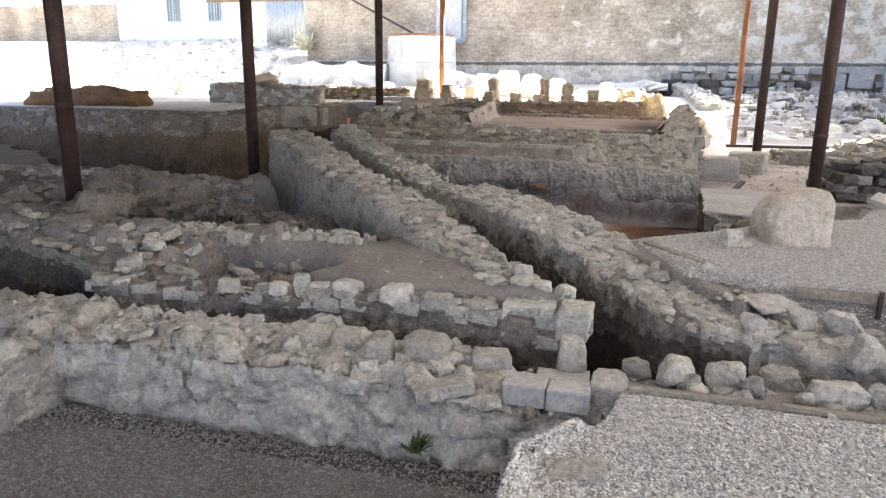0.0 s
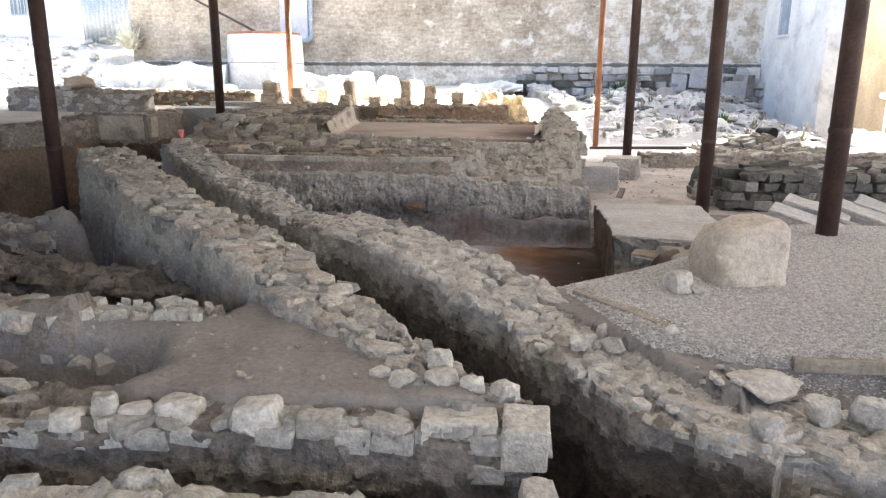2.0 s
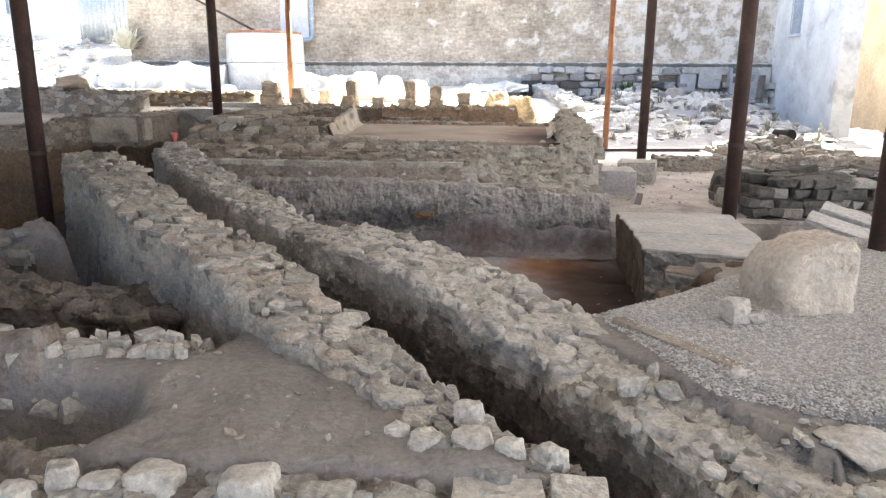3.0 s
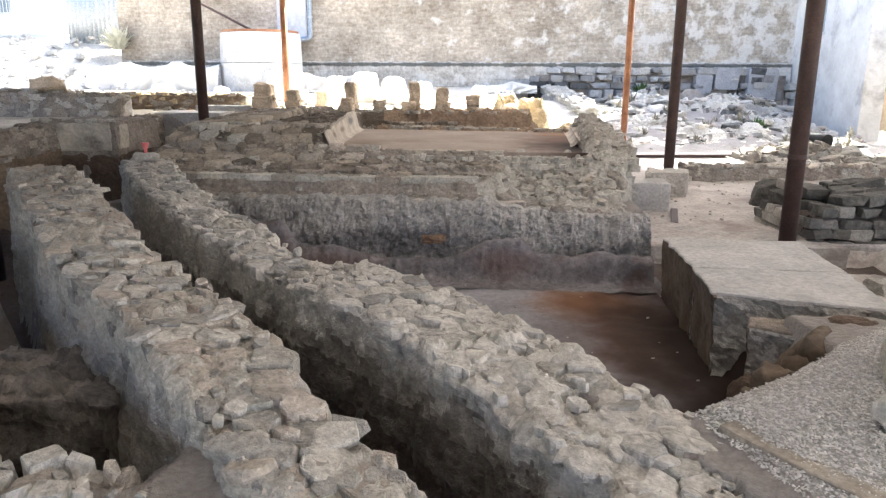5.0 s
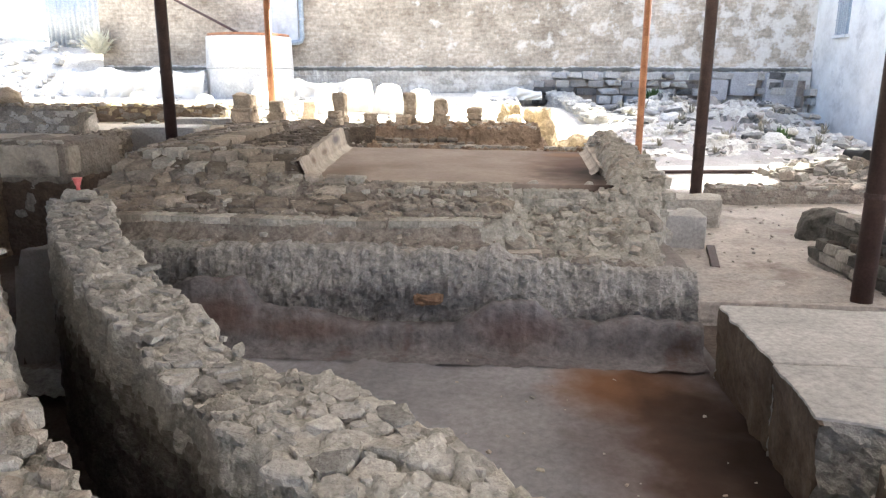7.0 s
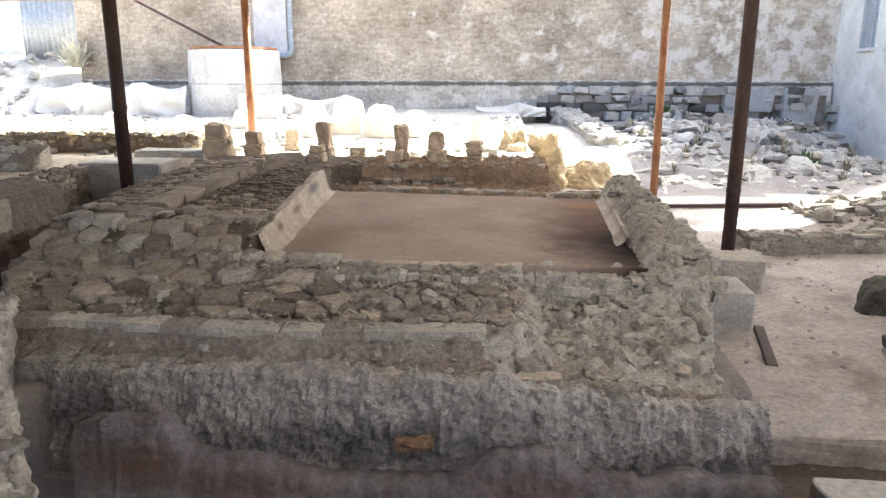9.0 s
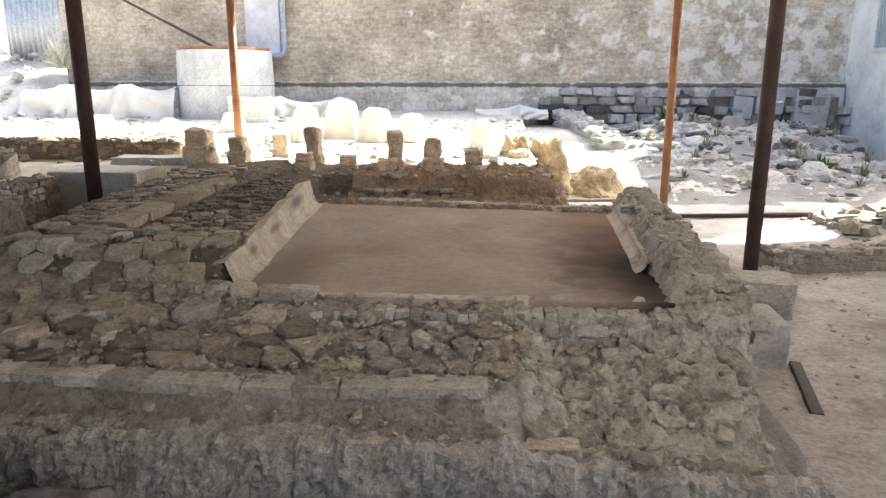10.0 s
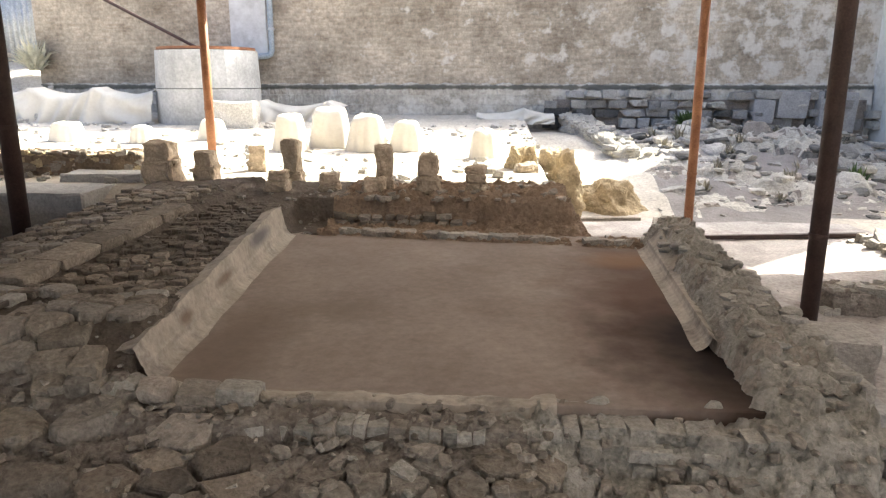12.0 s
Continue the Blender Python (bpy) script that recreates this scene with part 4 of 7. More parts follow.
rubble_wall("second_wall", "low rubble face of the old terrace above a dark trench", [(-9.0, 5.95, 0.5, 0.25), (-6.2, 5.68, 0.48, 0.25), (-5.0, 5.3, 0.46, 0.25), (-4.45, 5.1, 0.45, 0.22)], -1.1, 26, core=MORTAR_BROWN, mats=(STONE_GREY, STONE_BROWN), size=0.19, side_fill=0.6, sides="r", flat=0.7, top_fill=0.5, tier_z=0.26, plain=True)
rubble_wall("low_wall", "low row of rubble stones on an earth bank", [(-6.2, 5.9, 0.5, 0.22), (-4.2, 5.93, 0.5, 0.22), (-3.2, 5.95, 0.53, 0.18), (-2.42, 5.95, 0.54, 0.13)], -1.1, 17, core=MORTAR_BROWN, size=0.15, sides="r", side_fill=0.3, flat=0.4, mats=(STONE, STONE_BROWN, STONE_PALE), top_fill=1.3, earth=0.45, tall=2.2, flakes=0.15)
rubble_wall("low_wall", "low dark rubble wall between two pits", [(-6.4, 7.5, 0.5, 0.32), (-4.5, 7.45, 0.4, 0.3), (-3.2, 7.4, 0.3, 0.26)], -1.1, 18, core=MORTAR_DARK, rough=0.1, mats=(MORTAR_DARK, MORTAR_BROWN, SHADE_MID), face=1.0, top_fill=0.4, side_fill=0.35, flat=0.3, earth=0.4)
rubble_wall("low_wall", "low broken rubble wall by a steel post", [(-9.6, 8.3, 0.66, 0.25), (-7.4, 8.9, 0.58, 0.25), (-6.2, 8.95, 0.52, 0.2), (-5.4, 9.0, 0.42, 0.2)], -1.1, 19, core=MORTAR_BROWN, rough=0.06, mats=(STONE_BROWN, STONE_GREY), size=0.2, flat=0.3, earth=0.45)
rubble_wall("back_ruin", "tall earthy rubble wall facing the deep pit", [(-17, 13.8, 1.2, 0.3), (-12, 13.8, 1.2, 0.3), (-9.5, 13.85, 1.22, 0.3), (-8.9, 14.2, 1.28, 0.3), (-8.7, 15.2, 1.34, 0.3)], -0.7, 20, core=MORTAR_BROWN, mats=(STONE_BROWN, MORTAR_BROWN), earth=0.9, tier_side=-1, sides="r", side_fill=0.6, size=0.2, top_fill=0.5, lower_mats=(WARM_SOIL, WARM_SOIL, WARM_SOIL))
rubble_wall("back_ruin", "dark rubble face of the pit behind the pier", [(-8.75, 17.0, 1.25, 0.22), (-8.85, 18.2, 1.28, 0.22), (-8.8, 19.3, 1.3, 0.22)], -0.5, 27, core=MORTAR_DARK, mats=(STONE_BROWN, FLAG_DARK), size=0.16, side_fill=0.95, top_fill=0.8, sides="r", face=0.9)
rubble_wall("back_ruin", "low rubble wall behind the flat slabs", [(-13.0, 21.6, 1.72, 0.3), (-10, 21.7, 1.74, 0.3), (-7.4, 21.8, 1.72, 0.28)], 1.1, 22, core=WARM_SOIL, mats=(FLAG, STONE_BROWN, OCHRE), sides="r", side_fill=0.6, size=0.2, flat=0.6)
rubble_wall("back_ruin", "low dressed-stone wall with a flat top", [(-12.9, 19.2, 1.8, 0.35), (-11.5, 19.2, 1.84, 0.35), (-9.4, 19.2, 1.7, 0.3)], 1.1, 23, core=STEP_MORTAR, mats=(STONE_PALE, STONE_BROWN, FLAG), sides="r", side_fill=0.7, size=0.24, flat=0.8)
rubble_wall("low_wall", "low dry rubble wall across the yard", [(2.9, 18.55, 0.42, 0.22), (4.2, 18.75, 0.4, 0.22), (6.0, 18.9, 0.42, 0.22), (9.5, 19.1, 0.4, 0.22)], 0.0, 24, core=MORTAR_BROWN, mats=(STONE, STONE_BROWN), sides="r", side_fill=0.9, size=0.24, flat=0.4)

# ---- bath platform: stepped front, west mass, soil bank, basin ----
STEP_Y = [11.35, 11.66, 11.72, 11.78, 11.84, 12.08, 12.13, 12.2, 12.5, 12.62, 12.66, 12.92, 12.98, 13.15, 13.2, 13.6]
STEP_Z = [-0.3, -0.2, 0.02, 0.18, 0.66, 0.74, 0.85, 0.89, 0.89, 0.9, 0.95, 0.94, 0.99, 0.98, 1.08, 1.1]


def west_edge(Y):
    return np.interp(Y, [11.4, 11.8, 12.4, 12.9, 13.25, 13.5, 13.85, 14.5, 15.2, 17, 20.4], [-4.4, -4.95, -5.5, -5.8, -5.95, -5.85, -5.9, -6.1, -6.2, -6.4, -6.7])


def basin_west(Y):
    return -3.42 - 0.09 * (Y - 13.5)


def platform_level(X, Y):
    bend = 0.05 * np.sin(X * 1.7) + 0.03 * np.sin(X * 4.1 + 1)
    Z = np.interp(Y + bend, STEP_Y, STEP_Z)
    # broken slope at the east end of the front
    slump = np.clip((X + 1.0 + 0.1 * np.sin(Y * 7)) / 0.3, 0, 1) * np.clip((13.5 - Y) / 0.1, 0, 1)
    Z = Z * (1 - slump) + slump * np.interp(Y + bend, [11.35, 11.68, 11.74, 11.84, 12.0, 12.4, 12.8, 13.1, 13.16, 13.22, 13.4], [-0.3, 0.0, 0.15, 0.5, 0.56, 0.68, 0.78, 0.83, 0.9, 1.04, 1.08])
    low = np.clip((X + 0.95) / 0.1, 0, 1) * np.clip((Y - 13.1) / 0.1, 0, 1) * np.clip((13.5 - Y) / 0.05, 0, 1)
    Z = Z - low * 0.06
    west = np.clip((basin_west(Y) - X) / 0.06, 0, 1) * np.clip((Y - 13.3) / 0.5, 0, 1)
    Z = np.maximum(Z, Z * (1 - west) + west * (1.36 + 0.045 * np.clip((Y - 13.4) / 3.0, 0, 2) - 0.08 * np.clip((-5.2 - X) / 1.0, 0, 1) - 0.08 * np.clip((X + 4.9) / 0.03, 0, 1) * np.clip((Y - 14.4) / 0.4, 0, 1)))
    inner = np.interp(Y, [13.5, 14.6, 17.5], [0.22, 0.26, 0.44])
    east = np.clip((X - inner) / 0.15, 0, 1) ** 0.7 * np.clip((Y - 12.95) / 0.3, 0, 1) * np.clip((18.0 - Y) / 0.3, 0, 1)
    Z = np.maximum(Z, Z * (1 - east) + east * np.interp(Y, [13.2, 13.6, 14.0, 17.5, 18.2], [1.08, 1.18, 1.3, 1.44, 1.3]))
    bank = np.clip((Y - 18.75) / 0.12, 0, 1) * np.clip((-0.2 - X) / 0.07, 0, 1)
    Z = np.maximum(Z, Z * (1 - bank) + bank * 1.39)
    pit = np.clip((X - basin_west(Y)) / 0.05, 0, 1) * np.clip((inner - X) / 0.05, 0, 1) * np.clip((Y - 13.5) / 0.05, 0, 1) * np.clip((17.9 - 0.125 * (X + 3.56) - Y) / 0.05, 0, 1)
    Z = Z * (1 - pit) + pit * 0.95
    out = np.interp(Y, [11.4, 12.0, 12.9, 13.4, 18.0], [0.8, 0.78, 0.9, 0.98, 0.95])
    run = np.interp(Y, [11.4, 12.8, 13.3], [0.14, 0.34, 0.14])
    side = np.clip((out - X) / run, 0, 1) * np.clip((X - west_edge(Y)) / 0.14, 0, 1)
    gone = np.clip((Y - 18.0) / 0.3, 0, 1) * np.clip((X + 0.1) / 0.15, 0, 1)
    side = side * (1 - gone)
    return Z * side + (1 - side) * -0.75


def height_piece(name, label, x0, x1, y0, y1, step, material, rough=(0.05, 0.03), second=None, split=None, bed=0.0):
    X, Y = np.meshgrid(np.arange(x0, x1 + step / 2, step), np.arange(y0, y1 + step / 2, step))
    flat_z = platform_level(X, Y)
    Z = flat_z + rough[0] * fbm_xy(X, Y, 2.6, 1.3) + rough[1] * fbm_xy(X, Y, 9.0, 4.4, 3) + rough[1] * 0.5 * fbm_xy(X, Y, 21.0, 9.4, 2)
    kinds = np.zeros(X.shape, int)
    if bed:
        for i, (x, y, z) in enumerate(zip(X.ravel(), Y.ravel(), flat_z.ravel())):
            rise, kind = cells(Vector((x, y, z)), bed, 1.7, 1.3)
            if split and y < split + 0.06:
                continue
            Z.flat[i] += (0.03 if split and x < -1.0 else 0.075) * (rise * (0.7 + 0.5 * kind) - 0.5)
            if split:
                kinds.flat[i] = 4 if x > -1.1 + 0.2 * math.sin(y * 5) else 0
                Z.flat[i] -= 0.015 if x < -1.0 and y > 12.35 else 0
                continue
            kinds.flat[i] = 0 if rise < 0.35 or kind > 0.5 else 2 if kind > -0.4 else 3
    r, c = X.shape
    ix = np.arange(r * c).reshape(r, c)
    q = np.stack([ix[:-1, :-1], ix[:-1, 1:], ix[1:, 1:], ix[1:, :-1]], -1).reshape(-1, 4)
    mats = [material, second or material, STONE_BROWN, STONE, MORTAR]
    ob = new(name, mesh_of(name, np.stack([X, Y, Z], -1).reshape(-1, 3), q, *mats, smooth=True))
    cy = (Y[:-1, :-1] + 0.06 * np.sin(X[:-1, :-1] * 3.3)) < (split or -1)
    ob.data.polygons.foreach_set("material_index", np.where(kinds[:-1, :-1] == 0, cy.astype(int), kinds[:-1, :-1]).ravel())
    return tagged(ob, label, "masonry", kind="structure")


FRESCO = surface("stained_painted_plaster", (0.125, 0.117, 0.123), (0.245, 0.23, 0.237), 3.6, 0.85, 0.9, 16, (0.13, 0.092, 0.085), 0.57, mottle=0.85)
SOOT = surface("sooty_rough_masonry", (0.30, 0.283, 0.265), (0.50, 0.475, 0.446), 2.2, 0.95, 1.0, 24, (0.15, 0.148, 0.155), 0.59, dist=0.05)
# dark blue patches, mostly low on the face
spots(SOOT, ((-1.9, 11.6, 0.22), (1.1, 1, 0.22), DARK_BLUE, 0.6), ((-4.2, 11.6, 0.42), (0.55, 1, 0.26), DARK_BLUE, 0.6), ((0.25, 11.6, 0.1), (0.75, 1, 0.16), DARK_BLUE, 0.6), ((-3.1, 11.6, 0.2), (0.7, 1, 0.16), DARK_BLUE, 0.5))
spots(FRESCO, ((-3.7, 11.4, 0.12), (0.5, 1, 0.2), (0.16, 0.085, 0.06), 0.6), ((-2.9, 11.4, 0.0), (0.7, 1, 0.12), (0.17, 0.10, 0.075), 0.5), ((-0.9, 11.4, 0.05), (0.45, 1, 0.2), (0.15, 0.085, 0.07), 0.5), ((0.65, 11.4, -0.1), (0.3, 1, 0.2), (0.05, 0.035, 0.03), 0.5))
platform = height_piece("bath_front", "brown stepped masonry front of a ruined bath", -6.7, 1.04, 11.33, 13.56, 0.025, MORTAR_BROWN, (0.03, 0.03), SOOT, 11.9, 0.16)
west_mass = height_piece("west_mass", "thick ruined rubble mass beside the basin", -6.9, -3.38, 13.52, 20.4, 0.045, JOINTS, (0.02, 0.018))
east_rim = height_piece("east_rim", "rough mortared rubble rim of the basin", 0.04, 1.04, 13.52, 18.4, 0.032, MORTAR, (0.045, 0.035), bed=0.14)
soil_bank = height_piece("soil_bank", "reddish burnt soil bank carrying short pillars", -3.42, 0.4, 17.3, 20.4, 0.035, BRICK_SOIL, (0.06, 0.07))

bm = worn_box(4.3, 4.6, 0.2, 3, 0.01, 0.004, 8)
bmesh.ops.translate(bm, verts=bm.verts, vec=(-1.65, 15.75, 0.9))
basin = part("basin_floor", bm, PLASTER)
tagged(basin, "smooth brown plaster floor of a bathing basin", "basin", kind="structure")


def lining(name, x, sg, y0, y1, z_top0, z_top1, material, parent, seed, label, lean=0.0, drift=0.0):
    """Plaster skin on a basin side with a quarter-round foot; sg = +1 when the basin lies towards +x."""
    V, F = [], []
    n, prof = 110, 16
    for i in range(n + 1):
        y = y0 + (y1 - y0) * i / n
        zt = z_top0 + (z_top1 - z_top0) * i / n + 0.04 * noise.noise(Vector((y * 2.5, seed, 0))) + 0.015 * noise.noise(Vector((y * 9, seed, 4)))
        for k in range(prof + 1):
            if k < 6:
                a = math.pi / 2 * k / 5
                dx, z = 0.17 - 0.14 * math.sin(a), 1.095 + 0.11 * (1 - math.cos(a))
            elif k < prof:
                u = (k - 5) / (prof - 6)
                dx, z = 0.022 - lean * u, 1.205 + (zt - 1.205) * u
            else:
                dx, z = -0.1 - lean, zt - 0.03
            dx += 0.001 * noise.noise(Vector((y * 3, z * 4, seed)))
            V.append((x + drift * (y - y0) + sg * dx, y, z))
    w = prof + 1
    for i in range(n):
        for k in range(prof):
            a = i * w + k
            F.append((a, a + w, a + w + 1, a + 1) if sg < 0 else (a + 1, a + w + 1, a + w, a))
    ob = new(name, mesh_of(name, V, F, material))
    ob.parent = parent
    return tagged(ob, label)


lining("wall_lining", -3.426, 1, 13.56, 17.85, 1.33, 1.47, PLASTER_PALE, basin, 2, "pale flaking plaster lining with a rounded foot", 0.05, -0.09)
lining("wall_lining", 0.255, -1, 14.35, 17.4, 1.1, 1.37, PLASTER_PALE, basin, 5, "pale flaking plaster lining with a rounded foot", 0.1, 0.064)
# thin plaster lip along the front edge of the basin
V, F = [], []
for i in range(61):
    x = -2.75 + 1.85 * i / 60
    y = 13.44 + 0.05 * noise.noise(Vector((x * 3, 1, 0))) + (0.04 if i > 55 else 0)
    for dy, z in ((-0.06, 1.05), (-0.05, 1.112), (0.0, 1.122), (0.09, 1.105)):
        V.append((x, y + dy * (1 + 0.4 * noise.noise(Vector((x * 9, dy, 0)))), z + 0.01 * noise.noise(Vector((x * 7, 3, dy)))))
for i in range(60):
    for k in range(3):
        a = i * 4 + k
        F.append((a, a + 4, a + 5, a + 1))
lip = new("plaster_lip", mesh_of("plaster_lip", V, F, PLASTER_PALE))
lip.parent = basin
tagged(lip, "broken pale plaster lip")


def course(items, x0, x1, y, z, length, deep, high, mats, rnd, boxy=0.9, fill=0.95, tilt=4):
    x = x0
    while x < x1:
        a = length * rnd.uniform(0.7, 1.4)
        if rnd.random() < fill:
            dy = 0.05 * math.sin((x + a / 2) * 1.7) + 0.03 * math.sin((x + a / 2) * 4.1 + 1)
            items.append((stone_mesh(rnd.choice(mats), rnd.randrange(9), rnd.random() < boxy), put(x + a / 2, y - dy + 0.015 + rnd.uniform(-0.025, 0.025), z - 0.028 + rnd.uniform(-0.015, 0.015), a * 0.97, deep * rnd.uniform(0.8, 1.2), high * rnd.uniform(0.85, 1.15), rnd.uniform(-6, 6), rnd, tilt)))
        x += a


rnd = random.Random(77)
items = []
course(items, -2.35, -0.95, 13.21, 1.045, 0.088, 0.14, 0.09, (STONE, STONE_BROWN), rnd, 0.9, 1.0, 5)
course(items, -2.7, -2.35, 13.24, 1.03, 0.16, 0.2, 0.1, (STONE, STONE_PALE), rnd, 0.3, 0.9, 8)
for yy, zz, mm in ((13.3, 1.035, (STONE, MORTAR)), (13.24, 0.955, (STONE, MORTAR, MORTAR)), (13.21, 0.865, (STONE_BROWN, MORTAR, MORTAR))):
    course(items, -1.0, 0.82, yy, zz, 0.115, 0.18, 0.095, mm, rnd, 0.6, 0.95, 8)
course(items, -3.78, -2.75, 13.44, 1.15, 0.2, 0.24, 0.13, (STONE, STONE_BROWN), rnd, 0.5, 1.0, 7)
for k in range(13):      # the even ledge of long bricks
    a = -5.39 + 0.322 * k
    items.append((stone_mesh((STONE, STONE_BROWN)[k % 4 == 1], k % 9, True), put(a + 0.16, 12.22 - 0.05 * math.sin((a + 0.16) * 1.7), 0.868, 0.335, 0.22, 0.08, 0, rnd, 0.4)))
course(items, -2.15, -0.95, 11.87, 0.63, 0.42, 0.2, 0.13, (STONE_BROWN, SOOT), rnd, 1.0, 1.0, 3)
course(items, -4.3, -2.2, 11.9, 0.68, 0.34, 0.16, 0.08, (STONE_BROWN, SOOT), rnd, 0.3, 0.5, 12)
for _ in range(26):
    x, y = rnd.uniform(-4.6, 0.75), rnd.uniform(11.8, 13.3)
    z = float(platform_level(np.array([x]), np.array([y]))[0])
    if z > 0.3:
        s = rnd.uniform(0.05, 0.16)
        items.append((stone_mesh(rnd.choice((STONE_BROWN, STONE_BROWN, STONE)), rnd.randrange(9), rnd.random() < 0.4), put(x, y, z + s * 0.08, s * 1.3, s, s * 0.6, rnd.uniform(0, 180), rnd, 14)))
items += flagstones(-5.75, -2.7, 13.04, 13.3, 0.26, rnd, (FLAG, STONE_BROWN, FLAG, STONE_BROWN), 0.95, 1.25, 0.02, 0.13, 0.06, level=platform_level)
items += flagstones(-5.7, -2.5, 12.42, 13.0, 0.19, rnd, (FLAG, FLAG_DARK, FLAG_DARK, FLAG), 0.9, 1.7, 0.03, 0.12, 0.06, level=platform_level)
items += flagstones(-5.7, -2.6, 13.3, 13.5, 0.1, rnd, (FLAG, STEP_MORTAR), 0.8, 1.7, 0.025, 0.12, 0.04, level=platform_level)
items += flagstones(-2.5, -1.0, 12.4, 13.1, 0.15, rnd, (STEP_MORTAR, MORTAR_BROWN, FLAG), 0.6, 1.6, 0.03, 0.12, 0.025, level=platform_level)
items += flagstones(-0.95, 0.7, 12.0, 13.1, 0.2, rnd, (MORTAR, STEP_MORTAR), 0.5, 1.2, 0.05, 0.12, 0.04, level=platform_level)
def crumbs(x0, x1, y0, y1, count, mats, keep=None):
    """Loose small chips over the platform."""
    made = []
    for _ in range(count):
        x, y, q = rnd.uniform(x0, x1), rnd.uniform(y0, y1), rnd.choice((0.025, 0.035, 0.05, 0.075))
        if keep and not keep(x, y):
            continue
        z = float(platform_level(np.array([x]), np.array([y]))[0])
        made.append((stone_mesh(rnd.choice(mats), rnd.randrange(9), rnd.choice((0, 2))), put(x, y, z + 0.02, q * 1.4, q, q * 0.6, rnd.uniform(0, 180), rnd, 20)))
    return made


items += crumbs(-5.6, 0.7, 12.3, 13.5, 420, (FLAG, STONE_BROWN))
lay(platform, items, limit=300)

def on_mass(x, y):
    return west_edge(y) + 0.12 < x < basin_west(y) - 0.16


items = flagstones(-6.0, -3.6, 13.45, 14.55, 0.19, rnd, (FLAG, STONE_BROWN, STONE, FLAG), 0.92, 1.15, 0.02, 0.12, 0.07, on_mass, level=platform_level)
y = 14.6
while y < 17.4:      # thin flat slabs along a straight edge on the mass
    a = rnd.uniform(0.4, 0.8)
    z = float(platform_level(np.array([-5.1]), np.array([y + a / 2]))[0])
    items.append((stone_mesh(FLAG, rnd.randrange(9), True), put(-5.05 + rnd.uniform(-0.015, 0.015), y + a / 2, z + 0.015, 0.34, a * 0.99, 0.11, rnd.uniform(-2, 2), rnd, 1.5)))
    y += a
items += flagstones(-6.4, -5.25, 14.55, 19.2, 0.135, rnd, (FLAG, STONE_BROWN, FLAG), 0.97, 1.25, 0.022, 0.1, 0.07, on_mass, level=platform_level)
items += flagstones(-4.85, -3.55, 14.55, 18.4, 0.12, rnd, (FLAG, FLAG_DARK, FLAG), 0.9, 1.2, 0.025, 0.08, 0.055, on_mass, level=platform_level)
items += crumbs(-6.2, -3.6, 13.5, 18.5, 450, (FLAG, STONE_BROWN), on_mass)
lay(west_mass, items)

items = []
for gy_ in np.arange(13.5, 17.9, 0.13):
    for gx_ in (0.5, 0.63, 0.78, 0.88):
        x, y = gx_ + rnd.uniform(-0.05, 0.05), gy_ + rnd.uniform(-0.05, 0.05)
        z = float(platform_level(np.array([x]), np.array([y]))[0])
        s = rnd.uniform(0.07, 0.16)
        if rnd.random() < 0.7:
            items.append((stone_mesh(rnd.choice((STONE, STONE_GREY)), rnd.randrange(9), 2 if rnd.random() < 0.7 else 0), put(x, y, z, s * 1.25, s, s * 0.35, rnd.uniform(0, 180), rnd, 8)))
    for z in (0.3, 0.5, 0.7, 0.9, 1.1):
        if rnd.random() < 0.5:
            items.append((stone_mesh(rnd.choice((STONE, STONE_GREY)), rnd.randrange(9), True), put(0.93, gy_, z, 0.08, 0.17, 0.13, 0, rnd, 8)))
lay(east_rim, items)
items = []
for k in range(24):
    x = -3.4 + 0.155 * k + rnd.uniform(-0.03, 0.03)
    if rnd.random() < 0.9:
        items.append((stone_mesh(rnd.choice((STONE_BROWN, STONE)), rnd.randrange(9), rnd.choice((1, 2))), put(x, 18.05 - 0.125 * (x + 3.56), 1.12, 0.2, 0.2, 0.1, rnd.uniform(-12, 12), rnd, 6)))
for z in (1.14, 1.21):
    course(items, -3.4, -1.6 - 4 * (z - 1.14), 18.66 + 0.2 * (z - 1.1), z, 0.16, 0.2, 0.075, (FLAG, FLAG_DARK, STONE_BROWN), rnd, 0.3, 0.8, 10)
for _ in range(60):
    x, y, q = rnd.uniform(-3.4, -0.4), rnd.uniform(18.75, 20.2), rnd.uniform(0.05, 0.15)
    items.append((stone_mesh(STONE_BROWN, rnd.randrange(9), rnd.choice((0, 2))), put(x, y, 1.4, q * 1.3, q, q * 0.5, rnd.uniform(0, 180), rnd, 14)))
lay(soil_bank, items)

# ---- rough dark face below the steps ----
V, F = [], []
nx2, nz2 = 190, 30
for i in range(nx2 + 1):
    x = -4.45 + 5.25 * i / nx2
    zt = 0.7 - 0.12 * np.clip((x + 1.0) / 0.6, 0, 1) + 0.06 * noise.noise(Vector((x * 2.2, 0, 7))) + 0.07 * fbm(Vector((x * 5.0, 3, 7)))
    for k in range(nz2 + 1):
        z = -0.05 + (zt + 0.05) * k / nz2
        p = Vector((x, 0, z))
        lump = 0.055 * fbm(Vector((x * 3.2, 4.0, z * 3.0))) + 0.04 * fbm(Vector((x * 11, 1.0, z * 6.5))) + 0.03 * fbm(Vector((x * 22, 2.0, z * 16)))
        y = 11.60 + 0.16 * (k / nz2) ** 2 - lump - (0.05 if k == nz2 else 0.0) + (0.12 if k == nz2 else 0)
        V.append((x, y, z + 0.01 * noise.noise(p * 14)))
for i in range(nx2):
    for k in range(nz2):
        a = i * (nz2 + 1) + k
        F.append((a, a + nz2 + 1, a + nz2 + 2, a + 1))
